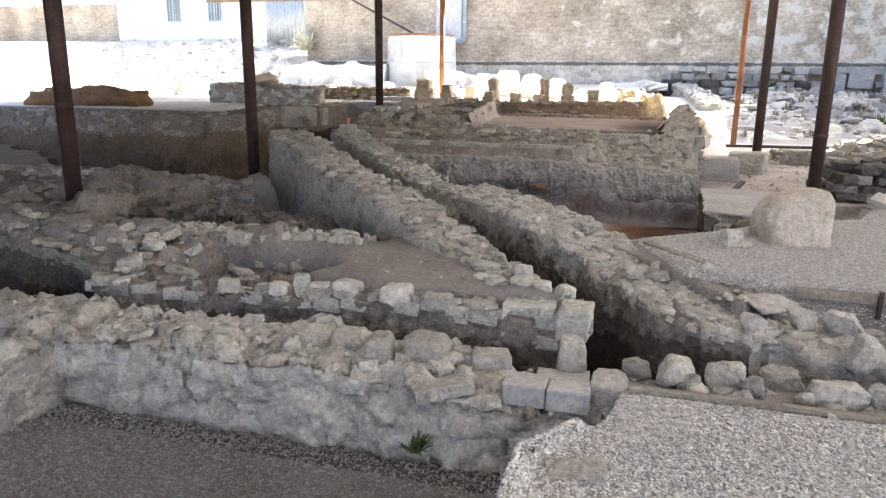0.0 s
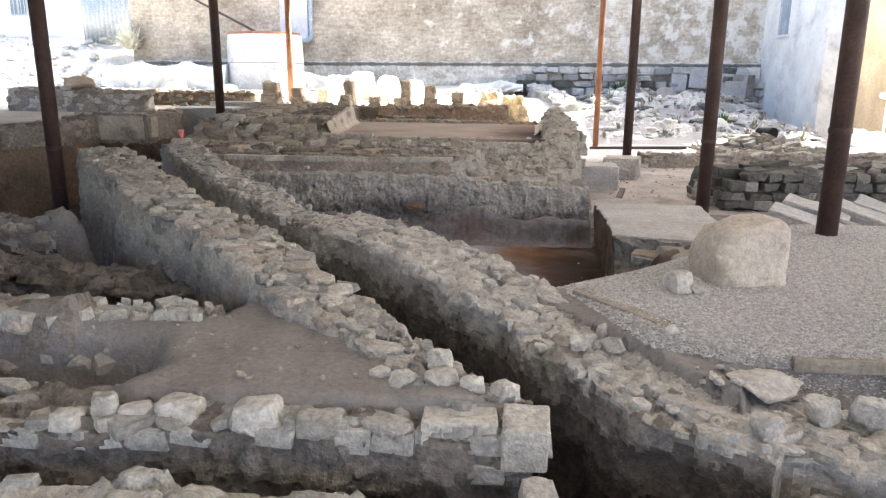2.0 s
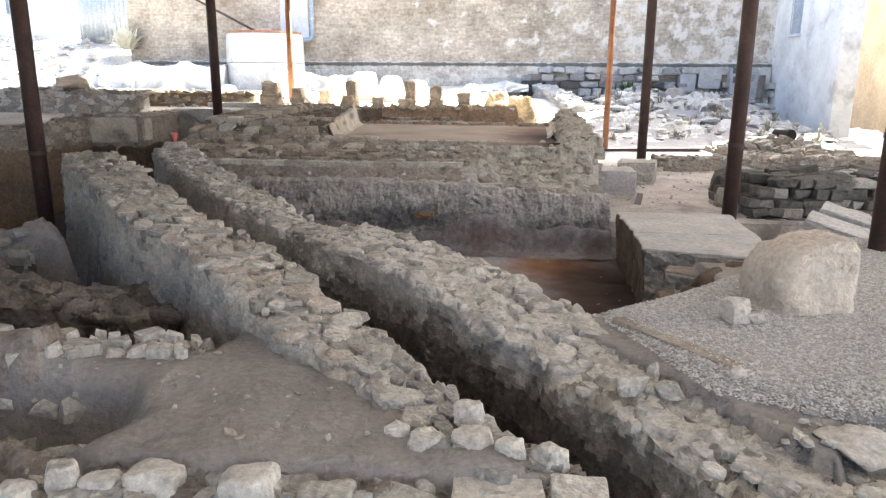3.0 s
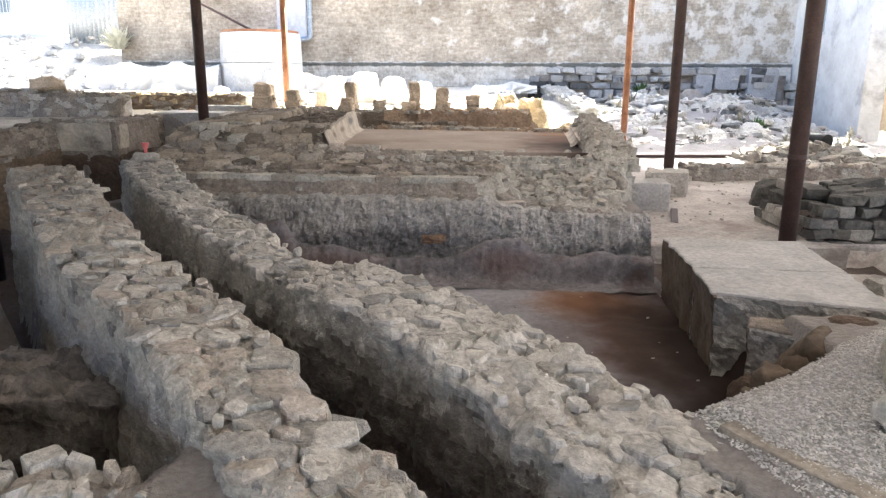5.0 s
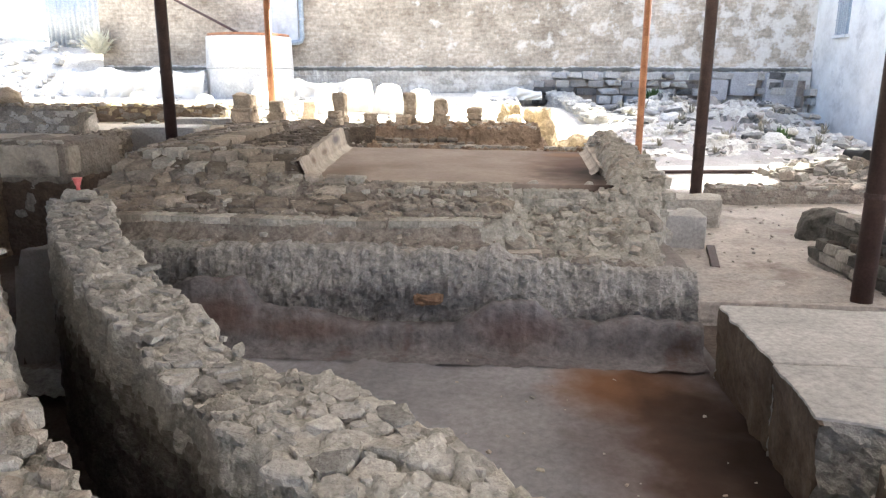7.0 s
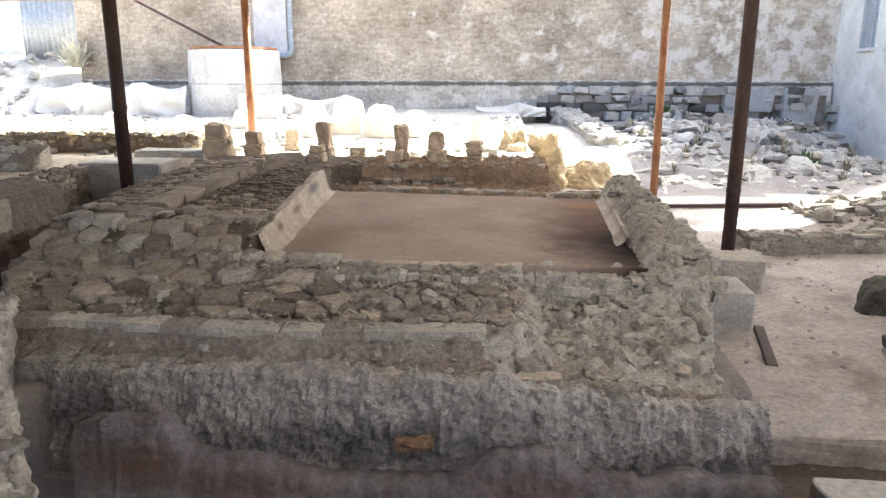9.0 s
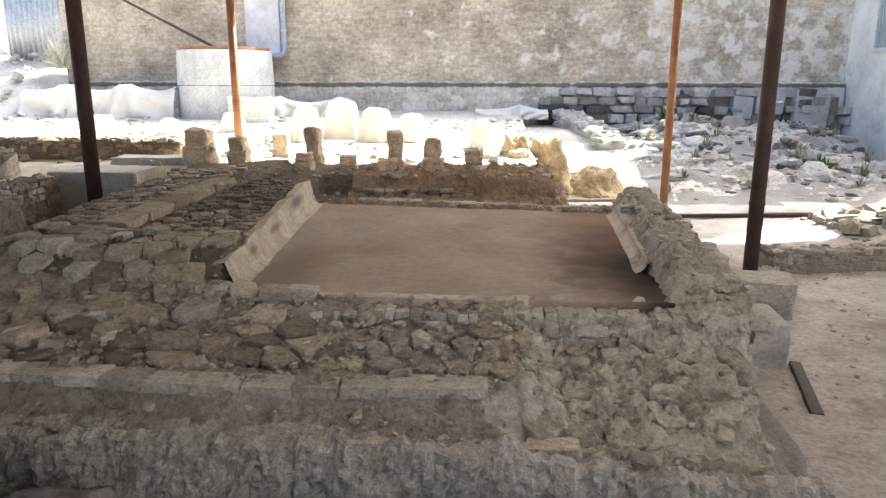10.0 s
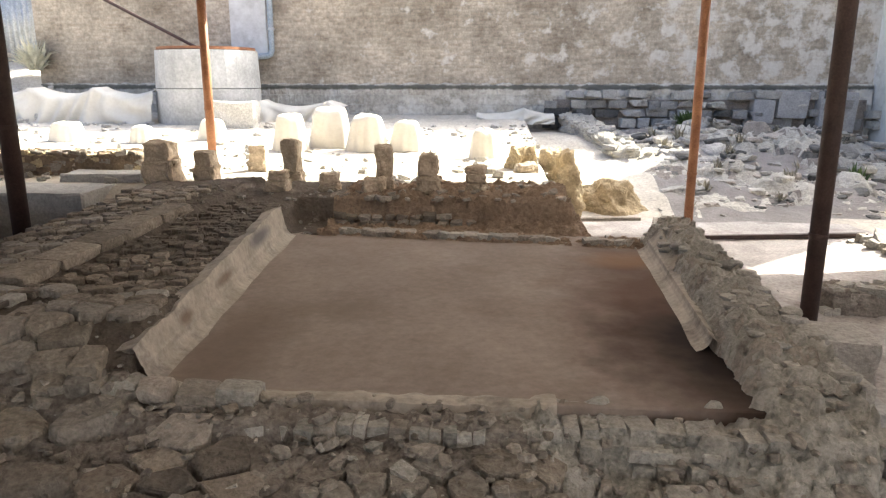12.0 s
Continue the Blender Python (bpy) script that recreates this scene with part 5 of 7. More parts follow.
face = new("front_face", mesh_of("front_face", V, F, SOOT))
tagged(face, "rough sooty grey masonry face below the bath steps", "masonry", kind="structure")

brick = part("brick", worn_box(0.25, 0.1, 0.09, 5, 0.02, 0.022, 3), surface("orange_brick", (0.19, 0.12, 0.075), (0.28, 0.18, 0.115), 9.0, 0.95, 0.9, 30), face, "orange fired brick set in the face")
brick.matrix_basis = pose(-1.71, 11.59, 0.22, 0, 3, 2)

# ---- painted plaster bank and floor edge in the pool ----
V, F = [], []
cols = 300
for i in range(cols + 1):
    x = -4.15 + 4.95 * i / cols
    top = float(np.interp(x, [-4.3, -4.0, -3.5, -3.3, -2.75, -2.35, -1.45, -1.1, -0.7, -0.5, -0.1, 0.27, 0.66], [0.3, 0.44, 0.46, 0.2, 0.15, 0.03, 0.06, 0.28, 0.31, 0.12, 0.11, 0.17, 0.12])) + 0.03 * noise.noise(Vector((x * 4, 0, 0)))
    for k, (y, f) in enumerate(((11.66, 0.9), (11.5, 1.0), (11.425, 0.96), (11.39, 0.72), (11.38, 0.36), (11.33, 0.08), (11.1, 0.0))):
        V.append((x, y + 0.035 * noise.noise(Vector((x * 5, k, 2))) + 0.022 * fbm(Vector((x * 11, k * 0.7, 2))), -0.19 + (top + 0.19) * f + 0.012 * noise.noise(Vector((x * 6, k, 9))) + (0.02 * fbm(Vector((x * 13, k * 0.4, 4))) if 0 < k < 5 else 0)))
for i in range(cols):
    for k in range(6):
        a = i * 7 + k
        F.append((a + 1, a + 8, a + 7, a))
bank = new("pool_lining", mesh_of("pool_lining", V, F, FRESCO, smooth=True))
tagged(bank, "wavy broken edge of grey painted plaster along the pool", "plaster", kind="structure")


# ---- posts and roof ----
def post(x, y, z, material, label, top=4.75, r=0.1):
    bm = bmesh.new()
    bmesh.ops.create_cone(bm, segments=24, radius1=r, radius2=r, depth=top - z + 0.2, cap_ends=True)
    bmesh.ops.translate(bm, verts=bm.verts, vec=(0, 0, (top - z + 0.2) / 2 - 0.2))
    me = bpy.data.meshes.new("steel_post")
    bm.to_mesh(me)
    bm.free()
    me.materials.append(material)
    me.polygons.foreach_set("use_smooth", [len(p.vertices) == 4 for p in me.polygons])
    ob = new("steel_post", me)
    ob.location = (x, y, z)
    tagged(ob, label, "post", "shelter posts")
    bm = bmesh.new()
    bmesh.ops.create_cone(bm, segments=24, radius1=r + 0.008, radius2=r + 0.008, depth=0.05, cap_ends=True)
    bmesh.ops.translate(bm, verts=bm.verts, vec=(0, 0, 1.1))
    part("weld_band", bm, material, ob)
    return ob


DARK_POST = "dark rust-brown round steel post under the shelter roof"
for x, y, z in [(-6.8, 6.97, 0.55), (-6.68, 10.95, 0.0), (-6.81, 17.38, 1.3), (2.43, 17.84, 0.1), (2.57, 12.27, 0.1), (2.75, 8.7, 0.5)]:
    post(x, y, z, RUST, DARK_POST)
post(-6.84, 23.2, 1.3, RUST_BRIGHT, "rusty round steel post, sunlit orange put into its colour", r=0.085)
post(2.5, 23.45, 0.1, RUST_BRIGHT, "rusty round steel post, sunlit orange put into its colour", r=0.085)
post(-22.5, 23.0, 1.3, RUST, "thin rusty post far off in the sun", r=0.07)
post(-15.3, 13.2, 0.9, RUST, "short rusty fence post by the dig", top=2.6, r=0.06)


def box_mesh(x0, x1, y0, y1, z0, z1):
    bm = bmesh.new()
    bmesh.ops.create_cube(bm, size=1)
    for v in bm.verts:
        v.co = Vector(((x0 + x1) / 2 + v.co.x * (x1 - x0), (y0 + y1) / 2 + v.co.y * (y1 - y0), (z0 + z1) / 2 + v.co.z * (z1 - z0)))
    return bm


roof = part("shelter_roof", box_mesh(-3.6, 14, -7, 23.6, 4.8, 4.802), ROOFM)
tagged(roof, "pale translucent sheet roof over the excavation", "roof", kind="structure")
# opaque bay out of view, added to cut the light on the west side
part("board_bay", box_mesh(-16.0, -3.6, -7, 23.6, 4.8, 4.84), WOOD, roof, "unseen closed roof bay added to darken the west side")
part("fascia", box_mesh(-16.0, 14, 23.55, 23.65, 4.62, 4.9), WOOD, roof, "tan edge board of the roof")


# ---- walls round the place ----
def slab_wall(name, label, x0, y0, x1, y1, z0, z1, material):
    return tagged(part(name, box_mesh(x0, x1, y0, y1, z0, z1), material), label, "wall", kind="structure")


wall_north = slab_wall("wall_north", "tall weathered tan masonry wall with patches of old render", -17.3, 34, 10.9, 34.7, 0, 7.4, WALL_TAN)
V, F = [], []
for i in range(421):
    x = -17.25 + 28.1 * i / 420
    for k, (y, z) in enumerate(((34.02, 2.86), (33.86, 2.82), (33.8, 2.72), (33.84, 2.5), (33.83, 2.2), (33.8, 1.9), (33.74, 1.6), (33.7, 0.2))):
        V.append((x, min(34.02, y + 0.05 * noise.noise(Vector((x * 1.1, z * 2, 0))) + 0.05 * fbm(Vector((x * 4, z * 4, 2)))), z + (0.06 * fbm(Vector((x * 2.5, k * 0.2, 5))) if k < 3 else 0)))
for i in range(420):
    for k in range(7):
        a = i * 8 + k
        F.append((a, a + 1, a + 9, a + 8))
plinth = new("wall_plinth", mesh_of("wall_plinth", V, F, WALL_BASE))
tagged(plinth, "projecting damp grey base of the tall wall", "wall", kind="structure")
wall_east = slab_wall("wall_east", "pale grey rendered wall with damp stains", 10.9, 28.0, 11.6, 34.7, -0.9, 13.7, surface("old_limewash", (0.64, 0.62, 0.57), (0.85, 0.825, 0.765), 0.9, 0.92, 0.5, 6, (0.48, 0.455, 0.41), 0.58, dist=0.05, mottle=0.5))
slab_wall("wall_far_east", "sunlit tan rendered wall beyond a gap", 15.0, 14.0, 15.6, 40.0, -0.9, 6, surface("tan_render", (0.20, 0.155, 0.11), (0.29, 0.235, 0.175), 0.8, 0.92, 0.3, 8, (0.16, 0.125, 0.09), 0.62, mottle=0.5))
slab_wall("wall_far_west", "long weathered tan garden wall far off", -60, 40.0, -29.5, 40.6, 2, 6.5, WALL_TAN)
# never in view; added to block skylight from the west
slab_wall("wall_west", "unseen wall added to keep western light off the dig", -15.2, -7.0, -14.6, 11.0, -0.9, 4.78, WALL_GREY)
slab_wall("wall_south", "plain boundary wall behind the dig", -30, -14.6, 18, -14, -0.5, 2.2, WALL_GREY)


# ---- white house, corrugated panel ----
house = part("white_house", box_mesh(-30.5, -20.2, 36, 44, 2.5, 7.2), WHITE)
tagged(house, "white rendered house with two barred windows, in full sun", "house")
for cx in (-26.6, -23.9):
    win = part("window", box_mesh(cx - 0.45, cx + 0.45, 35.94, 36.0, 4.95, 6.6), METAL, house, "blue-grey window frame")
    for k in (-1, 1):
        part("pane", box_mesh(cx + k * 0.21 - 0.17, cx + k * 0.21 + 0.17, 35.9, 35.935, 5.05, 6.5), GLASS_BLUE, win)
    for k in range(5):
        bm = bmesh.new()
        bmesh.ops.create_cone(bm, segments=8, radius1=0.015, radius2=0.015, depth=1.6, cap_ends=True)
        bmesh.ops.translate(bm, verts=bm.verts, vec=(cx - 0.36 + k * 0.18, 35.85, 5.78))
        part("bar", bm, METAL, win)
V, F = [], []
n = 90
for i in range(n + 1):
    x = -20.3 + 2.55 * i / n
    y = 35.2 + 0.035 * math.sin(i * 2 * math.pi / 7.5)
    V += [(x, y, 3.6), (x, y, 6.6), (x, y + 0.01, 6.6), (x, y + 0.01, 3.6)]
for i in range(n):
    for k in range(4):
        a, b = i * 4 + k, i * 4 + (k + 1) % 4
        F.append((a, b, b + 4, a + 4))
panel = new("corrugated_panel", mesh_of("corrugated_panel", V, F, METAL, smooth=True))
tagged(panel, "pale galvanised corrugated metal screen", "screen")
part("edge_post", box_mesh(-17.78, -17.66, 35.1, 35.3, 3.4, 6.6), PIPE, panel)

# ---- round concrete well with a rusty cover ----
CONCRETE = surface("stained_concrete", (0.36, 0.355, 0.34), (0.52, 0.515, 0.50), 1.5, 0.9, 0.5, 12, (0.25, 0.24, 0.225), 0.62, mottle=0.4)


def ring(r0, r1, z0, z1, seg=40, wob=0.0):
    bm = bmesh.new()
    bmesh.ops.create_cone(bm, segments=seg, radius1=r0, radius2=r1, depth=z1 - z0, cap_ends=True)
    bmesh.ops.translate(bm, verts=bm.verts, vec=(0, 0, (z0 + z1) / 2))
    for k, v in enumerate(bm.verts):
        v.co.x *= 1 + wob * noise.noise(v.co * 3)
        v.co.y *= 1 + wob * noise.noise(v.co * 3)
    return bm


well = part("round_well", ring(1.62, 1.6, 1.2, 2.7), CONCRETE)
well.location = (-10.45, 32.1, 0)
tagged(well, "round board-marked concrete well with a rusty cover", "well")
part("upper_ring", ring(1.6, 1.56, 2.72, 3.85, 26, 0.01), CONCRETE, well, "pale board-marked concrete ring")
part("cover", ring(1.5, 1.5, 3.87, 3.95, 26), RUST_BRIGHT, well, "thin rusty steel cover")
bm = bmesh.new()
bmesh.ops.create_cone(bm, segments=10, radius1=0.05, radius2=0.05, depth=5.6, cap_ends=True)
rod = part("leaning_pole", bm, RUST)
rod.matrix_basis = Matrix.Translation((-13.15, 32.0, 5.2)) @ (Vector((-4.9, 0, 2.5)).to_track_quat("Z", "Y").to_matrix().to_4x4())
tagged(rod, "thin rusty steel pole leaning up from the well cover", "pole")


def tube(points, r, seg=10):
    cu = bpy.data.curves.new("tube", "CURVE")
    cu.dimensions, cu.bevel_depth, cu.bevel_resolution = "3D", r, 2
    sp = cu.splines.new("POLY")
    sp.points.add(len(points) - 1)
    for q, p in zip(sp.points, points):
        q.co = (*p, 1)
    tmp = bpy.data.objects.new("tube", cu)
    me = bpy.data.meshes.new_from_object(tmp)
    bpy.data.objects.remove(tmp)
    return me


def tube_thing(name, label, cat, points, r, material):
    me = tube(points, r)
    me.materials.clear()
    me.materials.append(material)
    me.polygons.foreach_set("use_smooth", [True] * len(me.polygons))
    return tagged(new(name, me), label, cat)


down = tube_thing("downpipe", "blue-grey downpipe with an elbow on the wall", "pipe", [(-8.88, 33.82, 8.0), (-8.88, 33.82, 3.95), (-8.93, 33.82, 3.82), (-9.05, 33.82, 3.76), (-9.5, 33.82, 3.74)], 0.1, PIPE)
for z in (4.6, 6.2):
    bm = ring(0.125, 0.125, z, z + 0.08, 16)
    bmesh.ops.translate(bm, verts=bm.verts, vec=(-8.88, 33.82, 0))
    part("clamp", bm, METAL, down)
tagged(part("render_patch", box_mesh(-10.3, -9.05, 33.9, 33.998, 3.7, 7.3), WALL_GREY), "smooth pale grey render patch on the wall", "wall", kind="structure")
tube_thing("white_pipe", "white drain pipe along the sunlit wall", "pipe", [(14.9, 24.0, 1.15), (14.9, 31.5, 1.55)], 0.14, WHITE)
tube_thing("downpipe", "pale downpipe on the sunlit wall", "pipe", [(14.9, 31.0, 0.0), (14.9, 31.0, 6.0)], 0.09, WALL_GREY)


win = part("window", box_mesh(10.86, 10.9, 31.4, 32.2, 3.9, 5.5), PIPE, wall_east, "grey barred window in the rendered wall")
part("sill", box_mesh(10.76, 10.9, 31.3, 32.3, 3.8, 3.9), WALL_GREY, win, "worn stone sill")
for k in range(6):
    bm = bmesh.new()
    bmesh.ops.create_cone(bm, segments=8, radius1=0.016, radius2=0.016, depth=1.6, cap_ends=True)
    bmesh.ops.translate(bm, verts=bm.verts, vec=(10.8, 31.46 + k * 0.136, 4.7))
    part("bar", bm, METAL, win)
for z in (4.4, 5.0):
    part("cross_bar", box_mesh(10.78, 10.8, 31.4, 32.2, z, z + 0.03), METAL, win)

# ---- stones of the wall base and the rubble bank ----
BANK_PALE = surface("dusty_pale_rubble", (0.41, 0.385, 0.335), (0.63, 0.60, 0.535), 2.0, 0.95, 1.0, 20, (0.25, 0.23, 0.195), 0.57, 0.2, dist=0.04)
BANK_SOIL = surface("dusty_grey_soil", (0.36, 0.33, 0.28), (0.58, 0.55, 0.48), 1.5, 0.97, 1.0, 20, (0.17, 0.155, 0.125), 0.6, dist=0.04)
rnd = random.Random(5)
items = []
z = 1.0
while z < 2.6:
    x = 0.2 + rnd.uniform(0, 0.4)
    hgt = rnd.uniform(0.26, 0.46)
    while x < 10.6:
        a = rnd.uniform(0.3, 0.9)
        if rnd.random() < (0.95 if 1.0 < x < 6.0 and z < 2.2 else 0.55):
            items.append((stone_mesh(rnd.choice((BANK_PALE, STONE, STONE_GREY, STONE_GREY, MOSS)), rnd.randrange(9), rnd.random() < 0.6), put(x + a / 2, 33.62 + rnd.uniform(-0.2, 0.12), z + hgt / 2 + rnd.uniform(-0.04, 0.04), a * 0.95, 0.5, hgt * rnd.uniform(0.8, 1.0), rnd.uniform(-8, 8), rnd, 4)))
        x += a
    z += hgt
for x, zc, a, h in ((9.6, 1.9, 1.2, 1.5), (8.2, 2.2, 1.0, 0.9), (7.3, 2.0, 0.7, 0.8)):
    items.append((stone_mesh(SLAB, 3, True), put(x, 33.5, zc, a, 0.5, h, 0, rnd, 2)))
lay(plinth, items)

# sheet added behind the stones so that their gaps look dark
part("foot_core", box_mesh(0.6, 10.6, 33.62, 33.72, 0.6, 2.35), MORTAR_BROWN, plinth, "brown backing sheet added to darken gaps between the foot stones")

# broken bedrock and fallen masonry below the wall
X, Y = np.meshgrid(np.arange(2.3, 10.75, 0.085), np.arange(24.4, 33.8, 0.085))
Z = ground_level(X, Y) - 0.03
kinds = np.zeros(X.shape, int)
edge = np.clip((X - 2.4) / 1.2, 0, 1) * np.clip((Y - 24.6) / 2.5, 0, 1) * np.clip((10.7 - X) / 0.8, 0, 1)
for i, (x, y, z) in enumerate(zip(X.ravel(), Y.ravel(), Z.ravel())):
    p = Vector((x, y, 0))
    rise, kind = cells(Vector((x, y * 1.4, 0)), 0.7, 4.2, 1.0)
    shelf = fbm(p * 0.55 + Vector((3, 1, 0)))
    Z.flat[i] = z + edge.flat[i] * (0.35 * round(shelf * 3) / 3 + 0.14 * fbm(p * 1.7) + 0.06 * fbm(p * 5) + 0.07 * rise * (0.6 + kind) + 0.05)
    tone = fbm(p * 0.9 + Vector((0, 7, 0))) + 0.5 * fbm(p * 4)
    kinds.flat[i] = 3 if tone > 0.55 else 2 if tone > 0.3 else 1 if kind > 0.0 and rise > 0.3 else 0
Z += 0.35 * np.exp(-((X - 7.3) ** 2 / 0.8 + (Y - 29.6) ** 2 / 0.5)) + 0.5 * np.exp(-((X - 9.2) ** 2 / 1.0 + (Y - 31.0) ** 2 / 0.6))
ix = np.arange(X.size).reshape(X.shape)
bank_rock = new("broken_bank", mesh_of("broken_bank", np.stack([X, Y, Z], -1).reshape(-1, 3), np.stack([ix[:-1, :-1], ix[:-1, 1:], ix[1:, 1:], ix[1:, :-1]], -1).reshape(-1, 4), BANK_SOIL, BANK_PALE, MORTAR_BROWN, MOSS, smooth=True))
bank_rock.data.polygons.foreach_set("material_index", kinds[:-1, :-1].ravel())
tagged(bank_rock, "bank of broken masonry and earth below the tall wall", "rubble", kind="structure")


def bank_level(x, y):
    return float(Z[min(Z.shape[0] - 1, max(0, int((y - 24.4) / 0.085))), min(Z.shape[1] - 1, max(0, int((x - 2.3) / 0.085)))])


items = []
for _ in range(900):
    x = rnd.uniform(2.4, 10.5)
    y = rnd.uniform(24.5, 33.5)
    s = rnd.choice((0.05, 0.07, 0.09, 0.12, 0.16, 0.24, 0.42)) * rnd.uniform(0.8, 1.3)
    if y < 26 and s > 0.3 or x < 3.2 and y < 27 and rnd.random() < 0.6:
        continue
    items.append((stone_mesh(rnd.choice((BANK_PALE, STONE_GREY, BANK_PALE, STONE_BROWN, MOSS)), rnd.randrange(9), rnd.choice((0, 2, 2))), put(x, y, bank_level(x, y) + s * 0.03, s * 1.3, s, s * 0.34, rnd.uniform(0, 180), rnd, 11)))
V, F, MI, k0 = [], [], [], 0
order = (STONE_GREY, BANK_PALE, MOSS, STONE_BROWN)
for me, m in items:
    V += [m @ v.co for v in me.vertices]
    F += [[i + k0 for i in p.vertices] for p in me.polygons]
    MI += [order.index(me.materials[0])] * len(me.polygons)
    k0 += len(me.vertices)
heap = new("rubble_bank", mesh_of("rubble_bank", V, F, *order))
heap.data.polygons.foreach_set("material_index", MI)
rubble_wall("broken_masonry", "broken stub of mossy masonry below the tall wall", [(4.9, 31.6, 1.85, 0.5), (5.6, 31.9, 1.7, 0.55), (6.4, 32.3, 1.45, 0.5)], 0.3, 51, core=BANK_SOIL, mats=(BANK_PALE, MOSS, STONE_BROWN), size=0.3, bed=0.3, depth=0.12, step=0.07, face=1.0, rough=0.12)
rubble_wall("broken_masonry", "low broken mossy masonry below the tall wall", [(7.0, 30.9, 1.45, 0.5), (8.2, 31.2, 1.6, 0.5), (9.4, 31.6, 1.35, 0.5)], 0.2, 52, core=BANK_SOIL, mats=(BANK_PALE, MOSS, STONE_BROWN), size=0.3, bed=0.3, depth=0.12, step=0.07, face=1.0, rough=0.12)
rubble_wall("broken_masonry", "pale broken masonry edge of the sunlit ground", [(1.2, 33.2, 1.9, 0.4), (1.5, 31.5, 1.75, 0.45), (1.9, 29.8, 1.5, 0.4), (2.2, 28.6, 1.2, 0.4)], 0.2, 53, core=BANK_SOIL, mats=(BANK_PALE, STONE, STONE_GREY), size=0.32, bed=0.34, depth=0.12, step=0.07, face=1.0, rough=0.1)
tagged(heap, "grey fallen stones strewn over the bank below the wall", "rubble", kind="stuff")


def block(name, label, cat, x, y, z, sx, sy, sz, rz, seed, material, bevel=0.03, wear=0.018, cuts=3, group="", tilt=(0, 0)):
    ob = part(name, worn_box(sx, sy, sz, seed, bevel, wear, cuts), material)
    ob.matrix_basis = pose(x, y, z, tilt[0], tilt[1], rz)
    if wear >= 0.045:
        ob.data.polygons.foreach_set("use_smooth", [True] * len(ob.data.polygons))
    return tagged(ob, label, cat, group)


def rock(name, label, cat, x, y, z, sx, sy, sz, rz, seed, material, power=5.0, rough=0.05, taper=0.15, fine=4, group="", cut=(0.44, 0.68)):
    """Rough stone: a rounded block, worn and dented, its base a little sunk."""
    bm = bmesh.new()
    bmesh.ops.create_icosphere(bm, subdivisions=fine, radius=1)
    o = Vector((seed * 1.7, seed * 0.9, seed * 2.3))
    big = max(sx, sy, sz)
    rr = random.Random(seed * 13 + 5)
    cuts = []
    for _ in range(12):
        n = Vector((rr.gauss(0, 1), rr.gauss(0, 1), rr.gauss(0, 0.8))).normalized()
        reach = abs(n.x) + abs(n.y) + abs(n.z)
        cuts.append((n, reach * rr.uniform(*cut)))
    for v in bm.verts:
        d = v.co.normalized()
        p = d * (abs(d.x) ** power + abs(d.y) ** power + abs(d.z) ** power) ** (-1 / power)
        for n, reach in cuts:
            over = p.dot(n) - reach
            if over > 0:
                p -= n * over
        t = (p.z + 1) / 2
        q = Vector((sx / 2 * p.x * (1 - taper * t), sy / 2 * p.y * (1 - taper * t), sz * (1.1 * t - 0.1)))
        e = q / big
        q += d * big * rough * (0.8 * fbm(e * 3.0 + o) + 0.45 * fbm(e * 11 + o))
        v.co = q
    ob = part(name, bm, material)
    ob.matrix_basis = pose(x, y, z, 0, 0, rz)
    ob.data.polygons.foreach_set("use_smooth", [True] * len(ob.data.polygons))
    return tagged(ob, label, cat, group)


rock("fallen_block", "large fallen grey stone block on the rubble bank", "stone", 8.0, 29.6, 0.75, 1.5, 0.9, 0.6, 8, 31, STONE_GREY, 5.0, 0.05, fine=4)
rock("fallen_block", "fallen squared stone on the rubble bank", "stone", 4.6, 29.0, 0.8, 0.9, 0.6, 0.5, 25, 32, STONE_PALE, 5.0, 0.05, fine=4)
block("fallen_block", "fallen flat stone on the rubble bank", "stone", 4.4, 27.0, 0.45, 0.8, 0.6, 0.2, -20, 33, STONE_PALE, 0.05, 0.04, tilt=(10, 6))
rock("fallen_block", "brown broken stone on the rubble bank", "stone", 6.2, 30.6, 1.1, 1.1, 0.8, 0.7, 12, 34, STONE_BROWN, 5.0, 0.05, fine=4)

def scatter(label, x0, x1, y0, y1, count, s0, s1, mats, seed, level=ground_level):
    """Crumbs of stone lying about on the ground or on masonry."""
    rr = random.Random(seed)
    xs, ys = np.array([rr.uniform(x0, x1) for _ in range(count)]), np.array([rr.uniform(y0, y1) for _ in range(count)])
    zs = level(xs, ys)
    V, F, MI, k0 = [], [], [], 0
    for x, y, z in zip(xs, ys, zs):
        q = rr.randrange(len(mats))
        me = stone_mesh(mats[q], rr.randrange(9), False)
        s = s0 + (s1 - s0) * rr.random() ** 2.5
        m = put(x, y, z + s * 0.12, s * 1.3, s, s * 0.65, rr.uniform(0, 180), rr, 25)
        V += [m @ v.co for v in me.vertices]
        F += [[i + k0 for i in p.vertices] for p in me.polygons]
        MI += [q] * len(me.polygons)
        k0 += len(me.vertices)
    ob = new("stone_crumbs", mesh_of("stone_crumbs", V, F, *mats))
    ob.data.polygons.foreach_set("material_index", MI)
    return tagged(ob, label, "rubble", kind="stuff")


scatter("small stone crumbs on the trodden earth between walls", -3.0, -0.5, 4.95, 6.4, 170, 0.01, 0.05, (STONE, STONE_GREY, STONE_BROWN), 1)
scatter("crumbs of mortar and stone on the front wall", -4.6, -0.3, 3.65, 4.22, 260, 0.012, 0.05, (STONE, STONE_GREY, STONE_PALE), 12, lambda x, y: np.interp(x, [-4.6, -2.6, -1.2, -0.3], [0.3, 0.3, 0.25, 0.12]))
